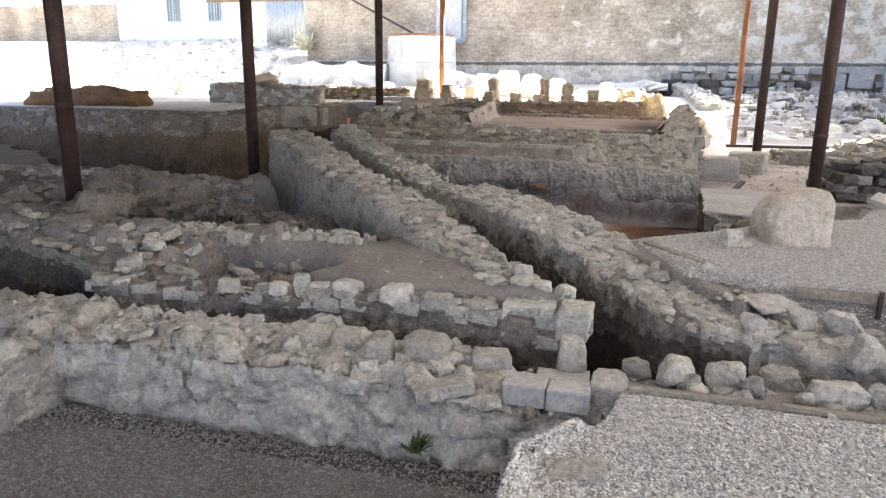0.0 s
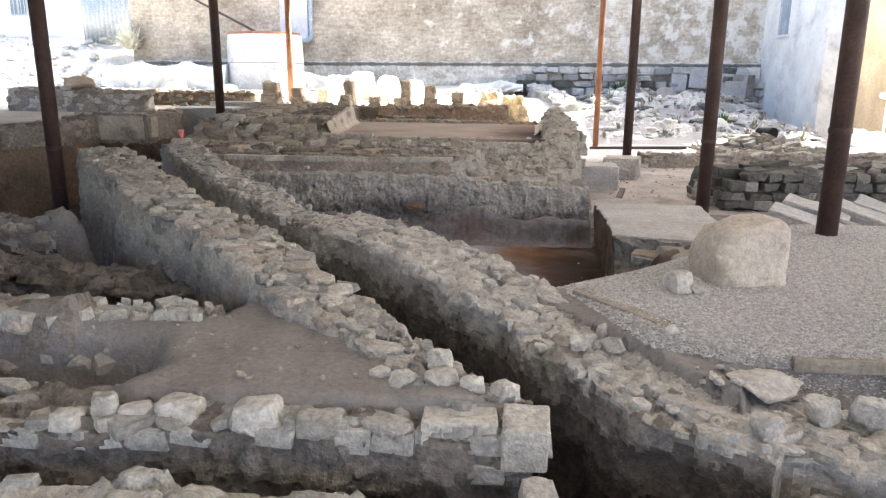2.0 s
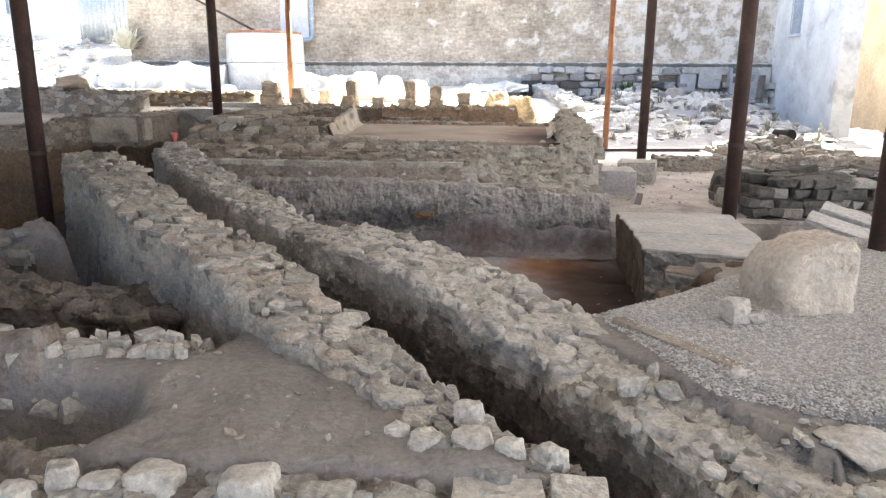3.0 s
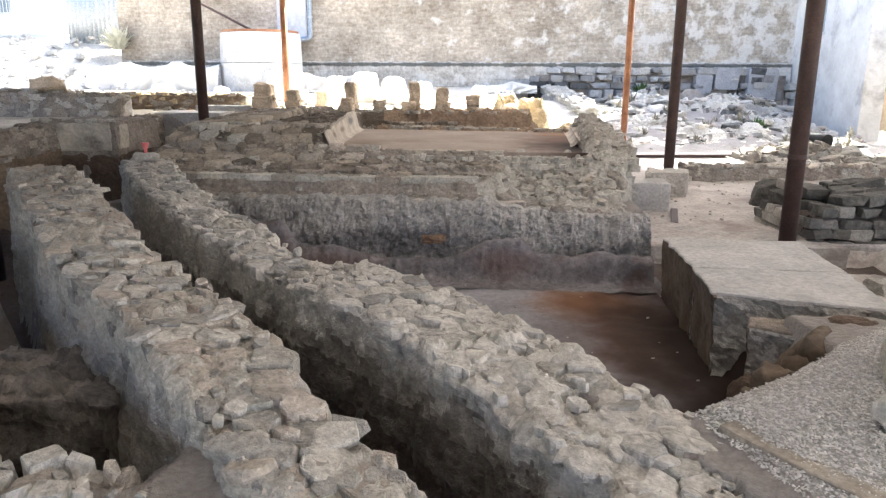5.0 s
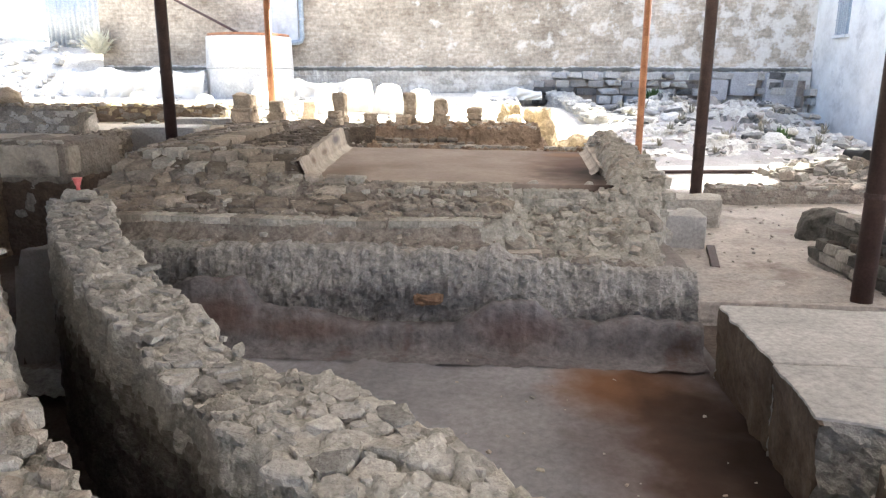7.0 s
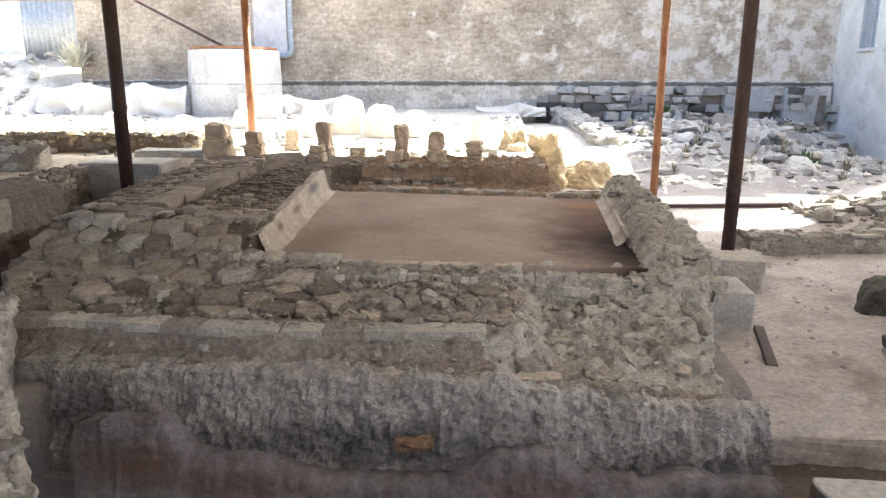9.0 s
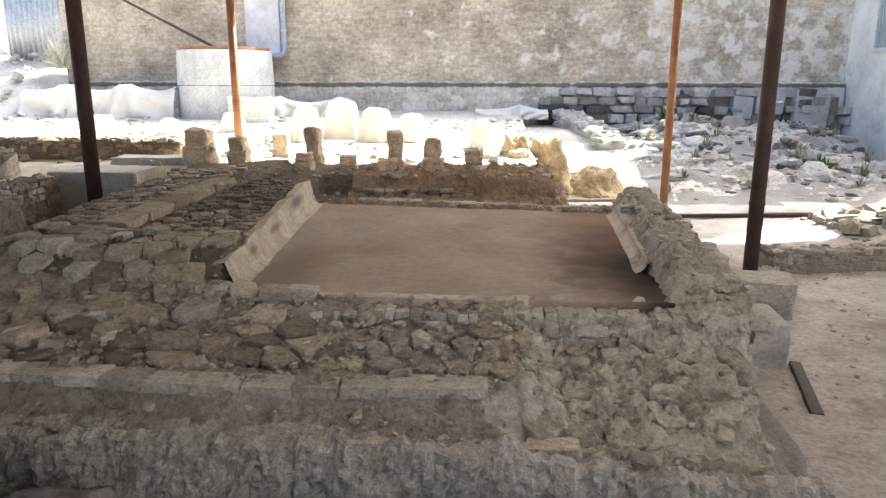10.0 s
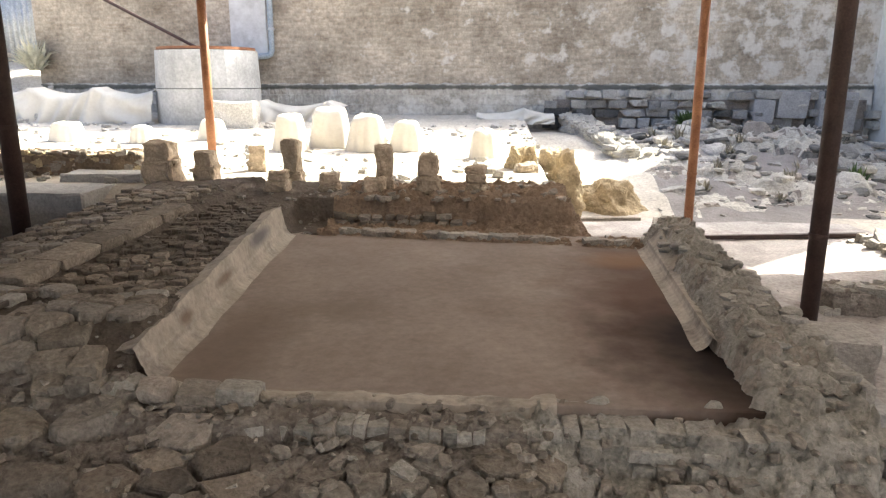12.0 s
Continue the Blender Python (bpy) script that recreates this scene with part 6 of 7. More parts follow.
scatter("stone crumbs and rubble on the old surface", -6.5, -3.0, 4.7, 6.0, 420, 0.02, 0.16, (STONE, STONE_GREY, STONE_BROWN), 2)
scatter("rubble strewn over the pit edges", -9.0, -3.4, 6.0, 9.4, 420, 0.03, 0.2, (STONE_BROWN, STONE_GREY), 3)
scatter("small stones on the pale yard", 0.9, 6.5, 11.6, 19.5, 700, 0.008, 0.06, (YARD, STONE, YARD), 4)
scatter("stone crumbs along the gravel edge", -0.1, 2.2, 3.7, 5.4, 500, 0.012, 0.07, (STONE, STONE_GREY), 5)
scatter("crumbs of mortar and stone on the bath steps", -4.6, 0.7, 11.85, 13.3, 600, 0.01, 0.05, (STONE_BROWN, STONE_BROWN, STONE), 6, platform_level)
scatter("crumbs of stone on the rubble mass", -6.2, -3.5, 13.5, 19.4, 600, 0.015, 0.07, (STONE_BROWN, STONE), 7, platform_level)
scatter("crumbs and dust lumps on the pool floor", -1.6, 0.6, 7.9, 11.3, 60, 0.01, 0.05, (STONE_BROWN, STONE_GREY), 8)
scatter("heap of fallen stones beside the low wall", 4.9, 8.2, 19.6, 22.2, 420, 0.08, 0.38, (STONE_GREY, STONE, STONE_BROWN), 11)
scatter("stones strewn over the sunlit ground", -14, 0, 20.6, 31, 500, 0.04, 0.25, (STONE_PALE, STONE), 9)
scatter("stones strewn over the bank below the house", -30, -14, 29, 36, 500, 0.06, 0.35, (STONE_PALE, STONE), 10)

# ---- slabs, blocks and boulder ----
BOULDER = surface("tan_limestone", (0.46, 0.405, 0.345), (0.66, 0.605, 0.53), 3.2, 0.9, 1.0, 24, (0.31, 0.25, 0.205), 0.62, mottle=0.6, dist=0.04)
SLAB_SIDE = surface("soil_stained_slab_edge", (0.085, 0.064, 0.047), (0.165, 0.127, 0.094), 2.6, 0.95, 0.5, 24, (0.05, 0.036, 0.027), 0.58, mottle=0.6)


def slab(name, label, corners, z0, z1, seed, material):
    """Thick slab over four plan corners, its edges worn."""
    bm = worn_box(1, 1, 1, seed, 0.02, 0.0, 26)
    (ax, ay), (bx, by), (cx, cy), (dx, dy) = corners
    o = Vector((seed, 0, 0))
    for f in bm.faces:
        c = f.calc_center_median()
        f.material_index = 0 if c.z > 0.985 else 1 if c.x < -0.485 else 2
    for v in bm.verts:
        u, w, h = v.co.x + 0.5, v.co.y + 0.5, v.co.z
        x = (1 - w) * ((1 - u) * ax + u * bx) + w * ((1 - u) * dx + u * cx)
        y = (1 - w) * ((1 - u) * ay + u * by) + w * ((1 - u) * dy + u * cy)
        p = Vector((x, y, z0 + (z1 - z0) * h))
        rim = min(u, 1 - u, w, 1 - w) < 0.03
        tooled = w < 0.02 and 0.03 < h < 0.97      # rough broken front
        p += Vector((fbm(p * 5 + o), fbm(p * 5 - o), fbm(p * 4 + o * 2) * 0.3)) * (0.02 if rim else 0.005)
        if tooled:
            p.y += 0.05 * fbm(p * 9 + o) + 0.025 * fbm(p * 22 + o)
        if u < 0.02:      # chipped side, drawn in a little at the foot
            p.x += 0.05 * (1 - h) + 0.02 * noise.noise(p * 6 + o)
        v.co = p
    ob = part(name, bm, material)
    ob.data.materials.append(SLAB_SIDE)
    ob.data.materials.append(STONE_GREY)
    return tagged(ob, label, "slab", "pool slabs")


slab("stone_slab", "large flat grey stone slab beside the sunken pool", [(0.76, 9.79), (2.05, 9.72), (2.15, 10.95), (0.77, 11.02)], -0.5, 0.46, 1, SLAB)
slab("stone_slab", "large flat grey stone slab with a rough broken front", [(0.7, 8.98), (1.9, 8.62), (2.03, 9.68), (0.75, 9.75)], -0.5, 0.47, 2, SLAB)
PAVE = surface("worn_yard_paving", (0.33, 0.312, 0.298), (0.47, 0.447, 0.428), 1.6, 0.92, 0.6, 22, (0.25, 0.228, 0.21), 0.6)
block("paving_slab", "worn pale paving slab edging the yard", "slab", 1.72, 12.74, -0.3, 2.1, 1.02, 0.43, 1, 330, PAVE, 0.03, 0.02, 10)
block("paving_slab", "worn pale paving slab edging the yard", "slab", 3.9, 12.78, -0.3, 2.2, 1.0, 0.42, 0, 331, PAVE, 0.03, 0.02, 8)
slab("stone_fragment", "broken slab fragment half buried at the gravel edge", [(0.78, 8.42), (1.5, 8.0), (1.75, 8.42), (0.87, 8.62)], -0.5, 0.4, 6, FLAG_DARK)
rock("stone_fragment", "brown soil-caked stone at the pool corner", "stone", 0.68, 7.5, -0.22, 0.46, 0.34, 0.62, 35, 7, SLAB_SIDE, 5.0, 0.05, fine=4)
for i, (x, y, z, w, h, r) in enumerate([(1.02, 7.92, 0.1, 0.5, 0.44, 20), (0.62, 7.42, 0.1, 0.4, 0.4, 50), (1.42, 8.22, 0.1, 0.46, 0.42, -15), (0.36, 7.14, 0.15, 0.32, 0.34, 10), (0.85, 7.68, 0.05, 0.36, 0.4, 70), (0.75, 8.25, -0.22, 0.3, 0.3, 40), (0.5, 7.9, -0.22, 0.2, 0.12, 0)]):
    rock("stone_fragment", "brown soil-caked stone in the cut edge of the gravel", "stone", x, y, z, w, w * 0.8, h, r, 340 + i, (SLAB_SIDE, WARM_DARK)[i % 3 == 2], 5.0, 0.06, 0.12, 4, "cut edge stones")
block("stone_block", "squared grey tooled stone block beside the bath", "stone", 1.42, 15.05, 0.02, 0.66, 0.7, 0.5, -4, 4, SLAB, 0.03, 0.015)
block("stone_block", "pale worn stone block beside the bath", "stone", 2.1, 16.55, 0.02, 0.72, 0.7, 0.5, -14, 5, STONE_PALE, 0.06, 0.02)
rock("stone_block", "dark weathered stone block on the yard", "stone", 3.6, 15.5, 0.05, 0.78, 0.55, 0.46, 6, 8, MOSS, 5.0, 0.05, fine=4)

bm = bmesh.new()
bmesh.ops.create_icosphere(bm, subdivisions=5, radius=1)
for v in bm.verts:
    d = v.co.normalized()
    k = (abs(d.x) ** 6 + abs(d.y) ** 6 + abs(d.z) ** 6) ** (-1 / 6)
    p = d * k
    t = (p.z + 1) / 2
    x, y = 0.305 * p.x * (1.05 - 0.13 * t), 0.27 * p.y * (1.05 - 0.1 * t)
    z = 0.67 * t - 0.2 - 0.1 * max(0, -p.x) ** 2 * t + 0.035 * p.x * t
    q = Vector((x, y, z))
    q += d * (0.03 * fbm(q * 3.0) + 0.012 * fbm(q * 9.0) + 0.006 * fbm(q * 26.0) - 0.07 * max(0.0, noise.noise(q * 6.5 + Vector((3, 1, 7))) - 0.25) - 0.05 * max(0.0, noise.noise(q * 17 + Vector((8, 2, 3))) - 0.3))
    v.co = q
boulder = part("boulder", bm, BOULDER)
boulder.matrix_basis = pose(1.32, 7.0, 0.57, 0, 0, 14)
boulder.data.polygons.foreach_set("use_smooth", [True] * len(boulder.data.polygons))
tagged(boulder, "rounded pale limestone boulder standing on gravel", "boulder")

# ---- loose blocks along the front walls: x, y, base z, width, depth, height, turn ----
for i, (x, y, z, w, d, h, r) in enumerate([
        (-1.55, 3.92, 0.1, 0.16, 0.24, 0.33, 4), (-1.28, 4.04, 0.1, 0.27, 0.22, 0.32, -4), (-2.08, 4.06, 0.14, 0.26, 0.22, 0.23, 5), (-1.82, 4.06, 0.12, 0.22, 0.22, 0.26, 10),
        (-0.36, 4.18, 0.06, 0.17, 0.16, 0.42, 3), (-0.88, 4.16, 0.08, 0.26, 0.22, 0.25, 20), (-0.12, 3.92, 0.1, 0.22, 0.2, 0.26, -3), (-1.08, 4.2, 0.08, 0.13, 0.12, 0.22, 15)]):
    rock("dressed_block", "pale dressed limestone block set on the front wall", "stone", x, y, z - 0.02, w * 1.04, d * 1.04, h, r, 40 + i, STONE, 9.0, 0.035, 0.05, 4, "front wall blocks", (0.72, 0.95))
for i, (x, y, z, w, d, h, r) in enumerate([(-0.585, 3.8, 0.16, 0.245, 0.2, 0.13, 0), (-0.335, 3.81, 0.15, 0.245, 0.2, 0.13, 1), (-0.4, 4.02, 0.14, 0.32, 0.24, 0.1, 3)]):
    block("kerb_block", "smooth squared pale kerb block at the gravel edge", "kerb", x, y, z, w, d, h, r, 50 + i, SLAB, 0.012, 0.005, 2, "kerb blocks")
for i, (x, y, z, w, h) in enumerate([
        (0.03, 4.1, 0.27, 0.2, 0.13), (0.24, 4.05, 0.25, 0.25, 0.23), (0.34, 3.98, 0.26, 0.17, 0.15), (0.54, 4.17, 0.27, 0.25, 0.17), (0.67, 4.0, 0.27, 0.16, 0.16), (0.38, 3.92, 0.26, 0.16, 0.11),
        (0.52, 3.95, 0.26, 0.14, 0.1), (1.12, 4.06, 0.26, 0.36, 0.2), (0.86, 4.26, 0.24, 0.27, 0.15), (0.93, 3.96, 0.27, 0.12, 0.12), (0.6, 3.9, 0.27, 0.15, 0.1), (1.06, 3.9, 0.27, 0.16, 0.08),
        (1.34, 4.1, 0.26, 0.22, 0.16), (1.44, 4.46, 0.3, 0.17, 0.18), (1.6, 4.15, 0.26, 0.3, 0.18), (1.9, 4.1, 0.26, 0.26, 0.16)]):
    rock("loose_stone", "rough grey field stone lying along the gravel edge", "stone", x, y, z - 0.02, w, w * 0.8, h * 0.9, (i * 47) % 90 - 45, 60 + i, (STONE_GREY, STONE)[i % 2], 4.0, 0.045, 0.12, 4, "edge stones")
for i, (x, y, z, w, h, r) in enumerate([
        (-3.02, 4.5, 0.42, 0.17, 0.12, 8), (-2.64, 4.58, 0.42, 0.17, 0.1, -4), (-2.48, 4.66, 0.42, 0.14, 0.17, 20), (-2.33, 4.68, 0.42, 0.18, 0.1, 3), (-2.12, 4.72, 0.42, 0.25, 0.13, -6), (-1.72, 4.7, 0.4, 0.27, 0.16, 14), (-1.4, 4.68, 0.39, 0.25, 0.13, 2)]):
    rock("edge_block", "squared pale stone along the edge of the second wall", "stone", x, y, z - 0.03, w * 0.92, w * 0.7, h * 0.85, r, 80 + i, (STONE, STONE_PALE)[i % 2], 8.0, 0.04, 0.06, 4, "second wall blocks", (0.7, 0.92))
for i, (x, y, z, w, h, r) in enumerate([(-1.17, 5.1, 0.47, 0.16, 0.1, 30), (-1.03, 5.0, 0.48, 0.18, 0.13, 60), (-0.82, 5.0, 0.48, 0.24, 0.13, -20), (-0.85, 5.2, 0.48, 0.19, 0.15, 10), (-0.66, 4.95, 0.47, 0.17, 0.12, 40), (-0.5, 4.92, 0.46, 0.18, 0.12, 5)]):
    rock("loose_stone", "pale loose stone heaped at the wall corner", "stone", x, y, z - 0.01, w * 0.9, w * 0.72, h * 0.9, r, 95 + i, (STONE_PALE, STONE)[i % 2], 4.5, 0.06, 0.15, 4, "corner stones")
for i, (x, y, z, w, d, h, r) in enumerate([(-0.72, 4.74, 0.28, 0.36, 0.24, 0.19, 2), (-0.4, 4.7, 0.26, 0.22, 0.28, 0.22, -3), (-0.7, 4.72, 0.17, 0.4, 0.26, 0.1, 0)]):
    block("corner_block", "squared stone in the corner of the second wall", "stone", x, y, z, w, d, h, r, 105 + i, STONE, 0.015, 0.008, 2, "corner blocks")
for i, (x, y, z, w, h, r, m) in enumerate([
        (0.9, 5.2, 0.44, 0.42, 0.1, 25, STONE_PALE), (0.74, 4.75, 0.4, 0.2, 0.13, 50, STONE_PALE), (1.05, 4.9, 0.42, 0.22, 0.14, 10, STONE), (1.3, 4.88, 0.4, 0.27, 0.16, -10, STONE_GREY), (1.33, 4.45, 0.34, 0.24, 0.22, 8, STONE),
        (-0.01, 5.72, 0.45, 0.2, 0.09, 15, STONE), (0.17, 5.7, 0.45, 0.18, 0.07, -25, STONE), (0.13, 5.87, 0.46, 0.1, 0.09, 40, STONE), (0.52, 5.7, 0.55, 0.09, 0.07, 10, STONE_PALE), (0.76, 6.55, 0.57, 0.24, 0.16, 20, STONE_PALE), (0.9, 6.53, 0.57, 0.14, 0.07, 5, STONE_PALE)]):
    rock("loose_stone", "pale loose stone lying beside the gravel", "stone", x, y, z, w, w * 0.75, h, r, 110 + i, m, 5.0, 0.05, 0.15, 4, "gravel stones")

# ---- boards at the gravel edges, strip in the yard ----
def board(name, label, x0, y0, x1, y1, z0, z1, h, t, material=WOOD):
    ln = math.hypot(x1 - x0, y1 - y0)
    bm = worn_box(ln, t, h, int(ln * 100), 0.006, 0.004, 4)
    ob = part(name, bm, material)
    ob.matrix_basis = pose((x0 + x1) / 2, (y0 + y1) / 2, (z0 + z1) / 2, 0, -math.degrees(math.atan2(z1 - z0, ln)), math.degrees(math.atan2(y1 - y0, x1 - x0)))
    return tagged(ob, label, "board")


board("edge_board", "weathered grey board lying along the gravel", 0.06, 6.6, 0.55, 5.8, 0.5, 0.52, 0.06, 0.11)
kerb = board("kerb_board", "grey board holding back the upper gravel", 1.1, 5.36, 1.62, 5.34, 0.49, 0.49, 0.08, 0.04)
board("kerb_board", "grey board holding back the upper gravel", 1.63, 5.34, 3.2, 5.3, 0.49, 0.49, 0.08, 0.04)
block("peg", "short dark wooden peg holding a board", "peg", 1.625, 5.3, 0.4, 0.03, 0.03, 0.2, 0, 130, RUST, 0.004, 0.002, 1)
block("peg", "short dark wooden peg holding a board", "peg", 1.85, 5.3, 0.4, 0.03, 0.03, 0.2, 0, 131, RUST, 0.004, 0.002, 1)
board("edge_board", "long thin grey board edging the front gravel", 0.0, 3.8, 2.6, 3.82, 0.27, 0.27, 0.06, 0.05)
board("yard_board", "dark narrow board lying in a slot of the yard", 1.55, 13.6, 1.82, 14.75, 0.05, 0.05, 0.07, 0.1, RUST)
tagged(part("plaster_fragment", worn_box(0.16, 0.3, 0.06, 9, 0.01, 0.01, 3), STONE_GREY), "flat grey slab fragment at the gravel corner", "slab").matrix_basis = pose(-0.43, 2.72, 0.24, 0, 12, 20)
tagged(part("plaster_fragment", worn_box(0.25, 0.16, 0.05, 10, 0.01, 0.01, 3), STONE_GREY), "flat grey slab fragment half under gravel", "slab").matrix_basis = pose(-0.2, 2.85, 0.28, 4, -8, 12)
block("stone_ledge", "low tan stone slab with a blue-grey front edge by the bath", "slab", 2.05, 12.56, -0.2, 2.4, 0.86, 0.33, -2, 140, YARD, 0.03, 0.015, 6, "yard slabs")
block("stone_ledge", "low trodden tan stone slab set in the yard", "slab", 2.15, 13.28, -0.2, 2.3, 0.54, 0.32, -3, 141, YARD, 0.03, 0.015, 6, "yard slabs")

# ---- mossy brick-built mass and leaning slabs ----
mass = part("mossy_wall", worn_box(3.7, 1.3, 0.5, 150, 0.05, 0.05, 8), TRENCH_EARTH)
mass.matrix_basis = pose(4.78, 13.3, -0.05, 0, 0, 3)
tagged(mass, "dark weathered coursed stone wall with a stepped broken top", "wall", kind="structure")
rnd = random.Random(9)
items = []
z = 0.02
while z < 0.62:
    h = rnd.uniform(0.11, 0.15)
    x = 2.85 + max(0.0, z - 0.3) * 1.3 + rnd.uniform(0, 0.1)
    while x < 6.5:
        a = rnd.uniform(0.18, 0.4)
        items.append((stone_mesh(rnd.choice((MOSS, MOSS, MOSS, MOSS, STONE_GREY)), rnd.randrange(9), rnd.random() < 0.6), put(x + a / 2, 12.6 + 0.052 * (x - 3) + 0.1 * z + rnd.uniform(-0.045, 0.045), z + h / 2 + rnd.uniform(-0.015, 0.015), a * 0.96, 0.34, h * rnd.uniform(0.85, 1.05), 3 + rnd.uniform(-9, 9), rnd, 7)))
        x += a
    y = 12.75 + z * 0.5
    while y < 13.9:
        a = rnd.uniform(0.18, 0.36)
        items.append((stone_mesh(rnd.choice((MOSS, STONE_GREY)), rnd.randrange(9), True), put(2.98 + max(0.0, z - 0.3) * 0.9, y + a / 2, z + h / 2, 0.3, a * 0.96, h * 0.93, 3, rnd, 3)))
        y += a
    z += h
for _ in range(70):
    x, y, s = rnd.uniform(3.3, 6.5), rnd.uniform(12.8, 13.9), rnd.uniform(0.14, 0.36)
    items.append((stone_mesh(rnd.choice((MOSS, MOSS, MOSS, STONE_GREY)), rnd.randrange(9), rnd.random() < 0.6), put(x, y, min(0.64, 0.5 + 0.2 * (x - 3.3)) + s * 0.05, s * 1.3, s, s * 0.55, rnd.uniform(0, 180), rnd, 14)))
lay(mass, items)
for i, (x, y, z, r, ln) in enumerate([(3.4, 10.62, 0.26, -32, 0.95), (3.62, 10.95, 0.36, -30, 0.8), (4.25, 10.85, 0.3, -38, 0.9), (4.6, 11.0, 0.32, -34, 0.9)]):
    block("leaning_slab", "long pale stone slab leaning on rubble", "slab", x, y, z, ln, 0.36, 0.13, r, 160 + i, SLAB, 0.02, 0.012, 3, "leaning slabs", (10, 15))
for i, (x, y, w) in enumerate([(2.95, 9.85, 0.32), (3.3, 9.75, 0.24), (3.7, 9.8, 0.3), (4.1, 9.9, 0.26), (3.5, 10.1, 0.3), (4.5, 10.0, 0.34), (2.7, 10.4, 0.25)]):
    block("loose_stone", "grey rubble stone under the leaning slabs", "stone", x, y, 0.06, w, w * 0.8, w * 0.65, i * 37, 170 + i, STONE_GREY, w * 0.2, w * 0.07, 2, "yard stones")

# ---- bare pillars and cloth-covered stumps of the heated floor ----
PILLAR = surface("brown_pillar_stone", (0.40, 0.325, 0.245), (0.58, 0.49, 0.385), 5.0, 0.92, 0.7, 26, (0.17, 0.13, 0.09), 0.6, 0.15)


def pillar(x, y, z, w, pieces, seed, flare=1.0):
    """Short stone pillar of stacked blocks; pieces are their heights, from the foot."""
    rr = random.Random(seed)
    ob = part("hypocaust_pillar", worn_box(w * 1.05 * flare, w * 1.0 * flare, pieces[0], seed, 0.04, 0.03, 3), PILLAR)
    ob.matrix_basis = pose(x, y, z, 0, 0, rr.uniform(-8, 8))
    tagged(ob, "short worn stone pillar of a heated bath floor", "pillar", "hypocaust pillars")
    h = pieces[0]
    for k, p in enumerate(pieces[1:]):
        b = part("block", worn_box(w * rr.uniform(0.92, 1.02), w * rr.uniform(0.92, 1.02), p, seed + k + 1, 0.035, 0.022, 3), PILLAR, ob)
        b.matrix_basis = pose(rr.uniform(-0.01, 0.01), 0, h - 0.005, 0, 0, rr.uniform(-5, 5))
        h += p - 0.005
    return ob


for i, (x, y, z, w, pieces, fl) in enumerate([
        (-4.36, 19.5, 1.36, 0.27, (0.17, 0.15), 1.1), (-4.52, 20.75, 1.3, 0.26, (0.2, 0.5), 1.15), (-3.65, 19.6, 1.36, 0.29, (0.14, 0.15), 1.0), (-2.95, 19.4, 1.36, 0.24, (0.24,), 1.2), (-2.86, 19.62, 1.36, 0.24, (0.2, 0.48), 1.0),
        (-2.21, 19.6, 1.36, 0.25, (0.25, 0.3), 1.3), (-1.54, 19.65, 1.36, 0.27, (0.15, 0.13, 0.12), 1.05), (-5.65, 22.45, 1.26, 0.33, (0.2, 0.32), 1.0), (-5.94, 20.75, 1.28, 0.31, (0.3, 0.25), 1.15), (-6.62, 20.65, 1.28, 0.42, (0.4, 0.3), 1.15)]):
    pillar(x, y, z, w, pieces, 200 + i * 10, fl)


def draped(name, label, x, y, z, w, d, h, seed, flare=0.25):
    """Cloth hung over a stump: a top that sags a little and folds that widen downwards."""
    V, F = [], []
    rings, seg = 12, 48
    for k in range(rings + 1):
        t = k / rings
        for s in range(seg):
            a = 2 * math.pi * s / seg
            ca, sa = math.cos(a), math.sin(a)
            sq = 1 / max(abs(ca), abs(sa)) ** 0.55
            if t < 0.35:
                r, zz = 0.86 * t / 0.35, h * (1 - 0.1 * (t / 0.35) ** 2 + 0.05 * math.sin(a * 2 + seed) * t / 0.35)
            else:
                u = (t - 0.35) / 0.65
                fold = 0.09 * u * math.sin(a * 7 + seed + 2 * math.sin(a * 2 + seed)) + 0.05 * u * math.sin(a * 13 + seed * 2)
                r, zz = 0.86 + (flare + 0.08) * u ** 0.8 + fold, h * (0.9 + 0.05 * math.sin(a * 2 + seed)) * (1 - u)
            nz = 0.03 * noise.noise(Vector((ca * 2 + seed, sa * 2, t * 4)))
            V.append((w / 2 * r * ca * sq, d / 2 * r * sa * sq, max(0.0, zz + nz)))
    for k in range(rings):
        for s in range(seg):
            a, b = k * seg + s, k * seg + (s + 1) % seg
            F.append((a, b, b + seg, a + seg))
    ob = new(name, mesh_of(name, V, F, CLOTH, smooth=True))
    ob.location = (x, y, z)
    return tagged(ob, label, "cover", "covered stumps")


for i, (x, y, w, d, h) in enumerate([(-6.05, 25.9, 0.65, 0.6, 0.85), (-5.25, 26.6, 0.85, 0.7, 0.95), (-4.25, 26.0, 0.8, 0.7, 0.85), (-3.35, 26.1, 0.65, 0.6, 0.7), (-1.54, 25.0, 0.5, 0.5, 0.65), (-8.6, 27.6, 0.6, 0.5, 0.55), (-10.2, 27.0, 0.5, 0.5, 0.45), (-12.3, 27.2, 0.7, 0.6, 0.5)]):
    draped("covered_stump", "cream cloth draped over a stump in the sun", x, y, height_at(x, y) - 0.02, w, d, h, i * 1.7)


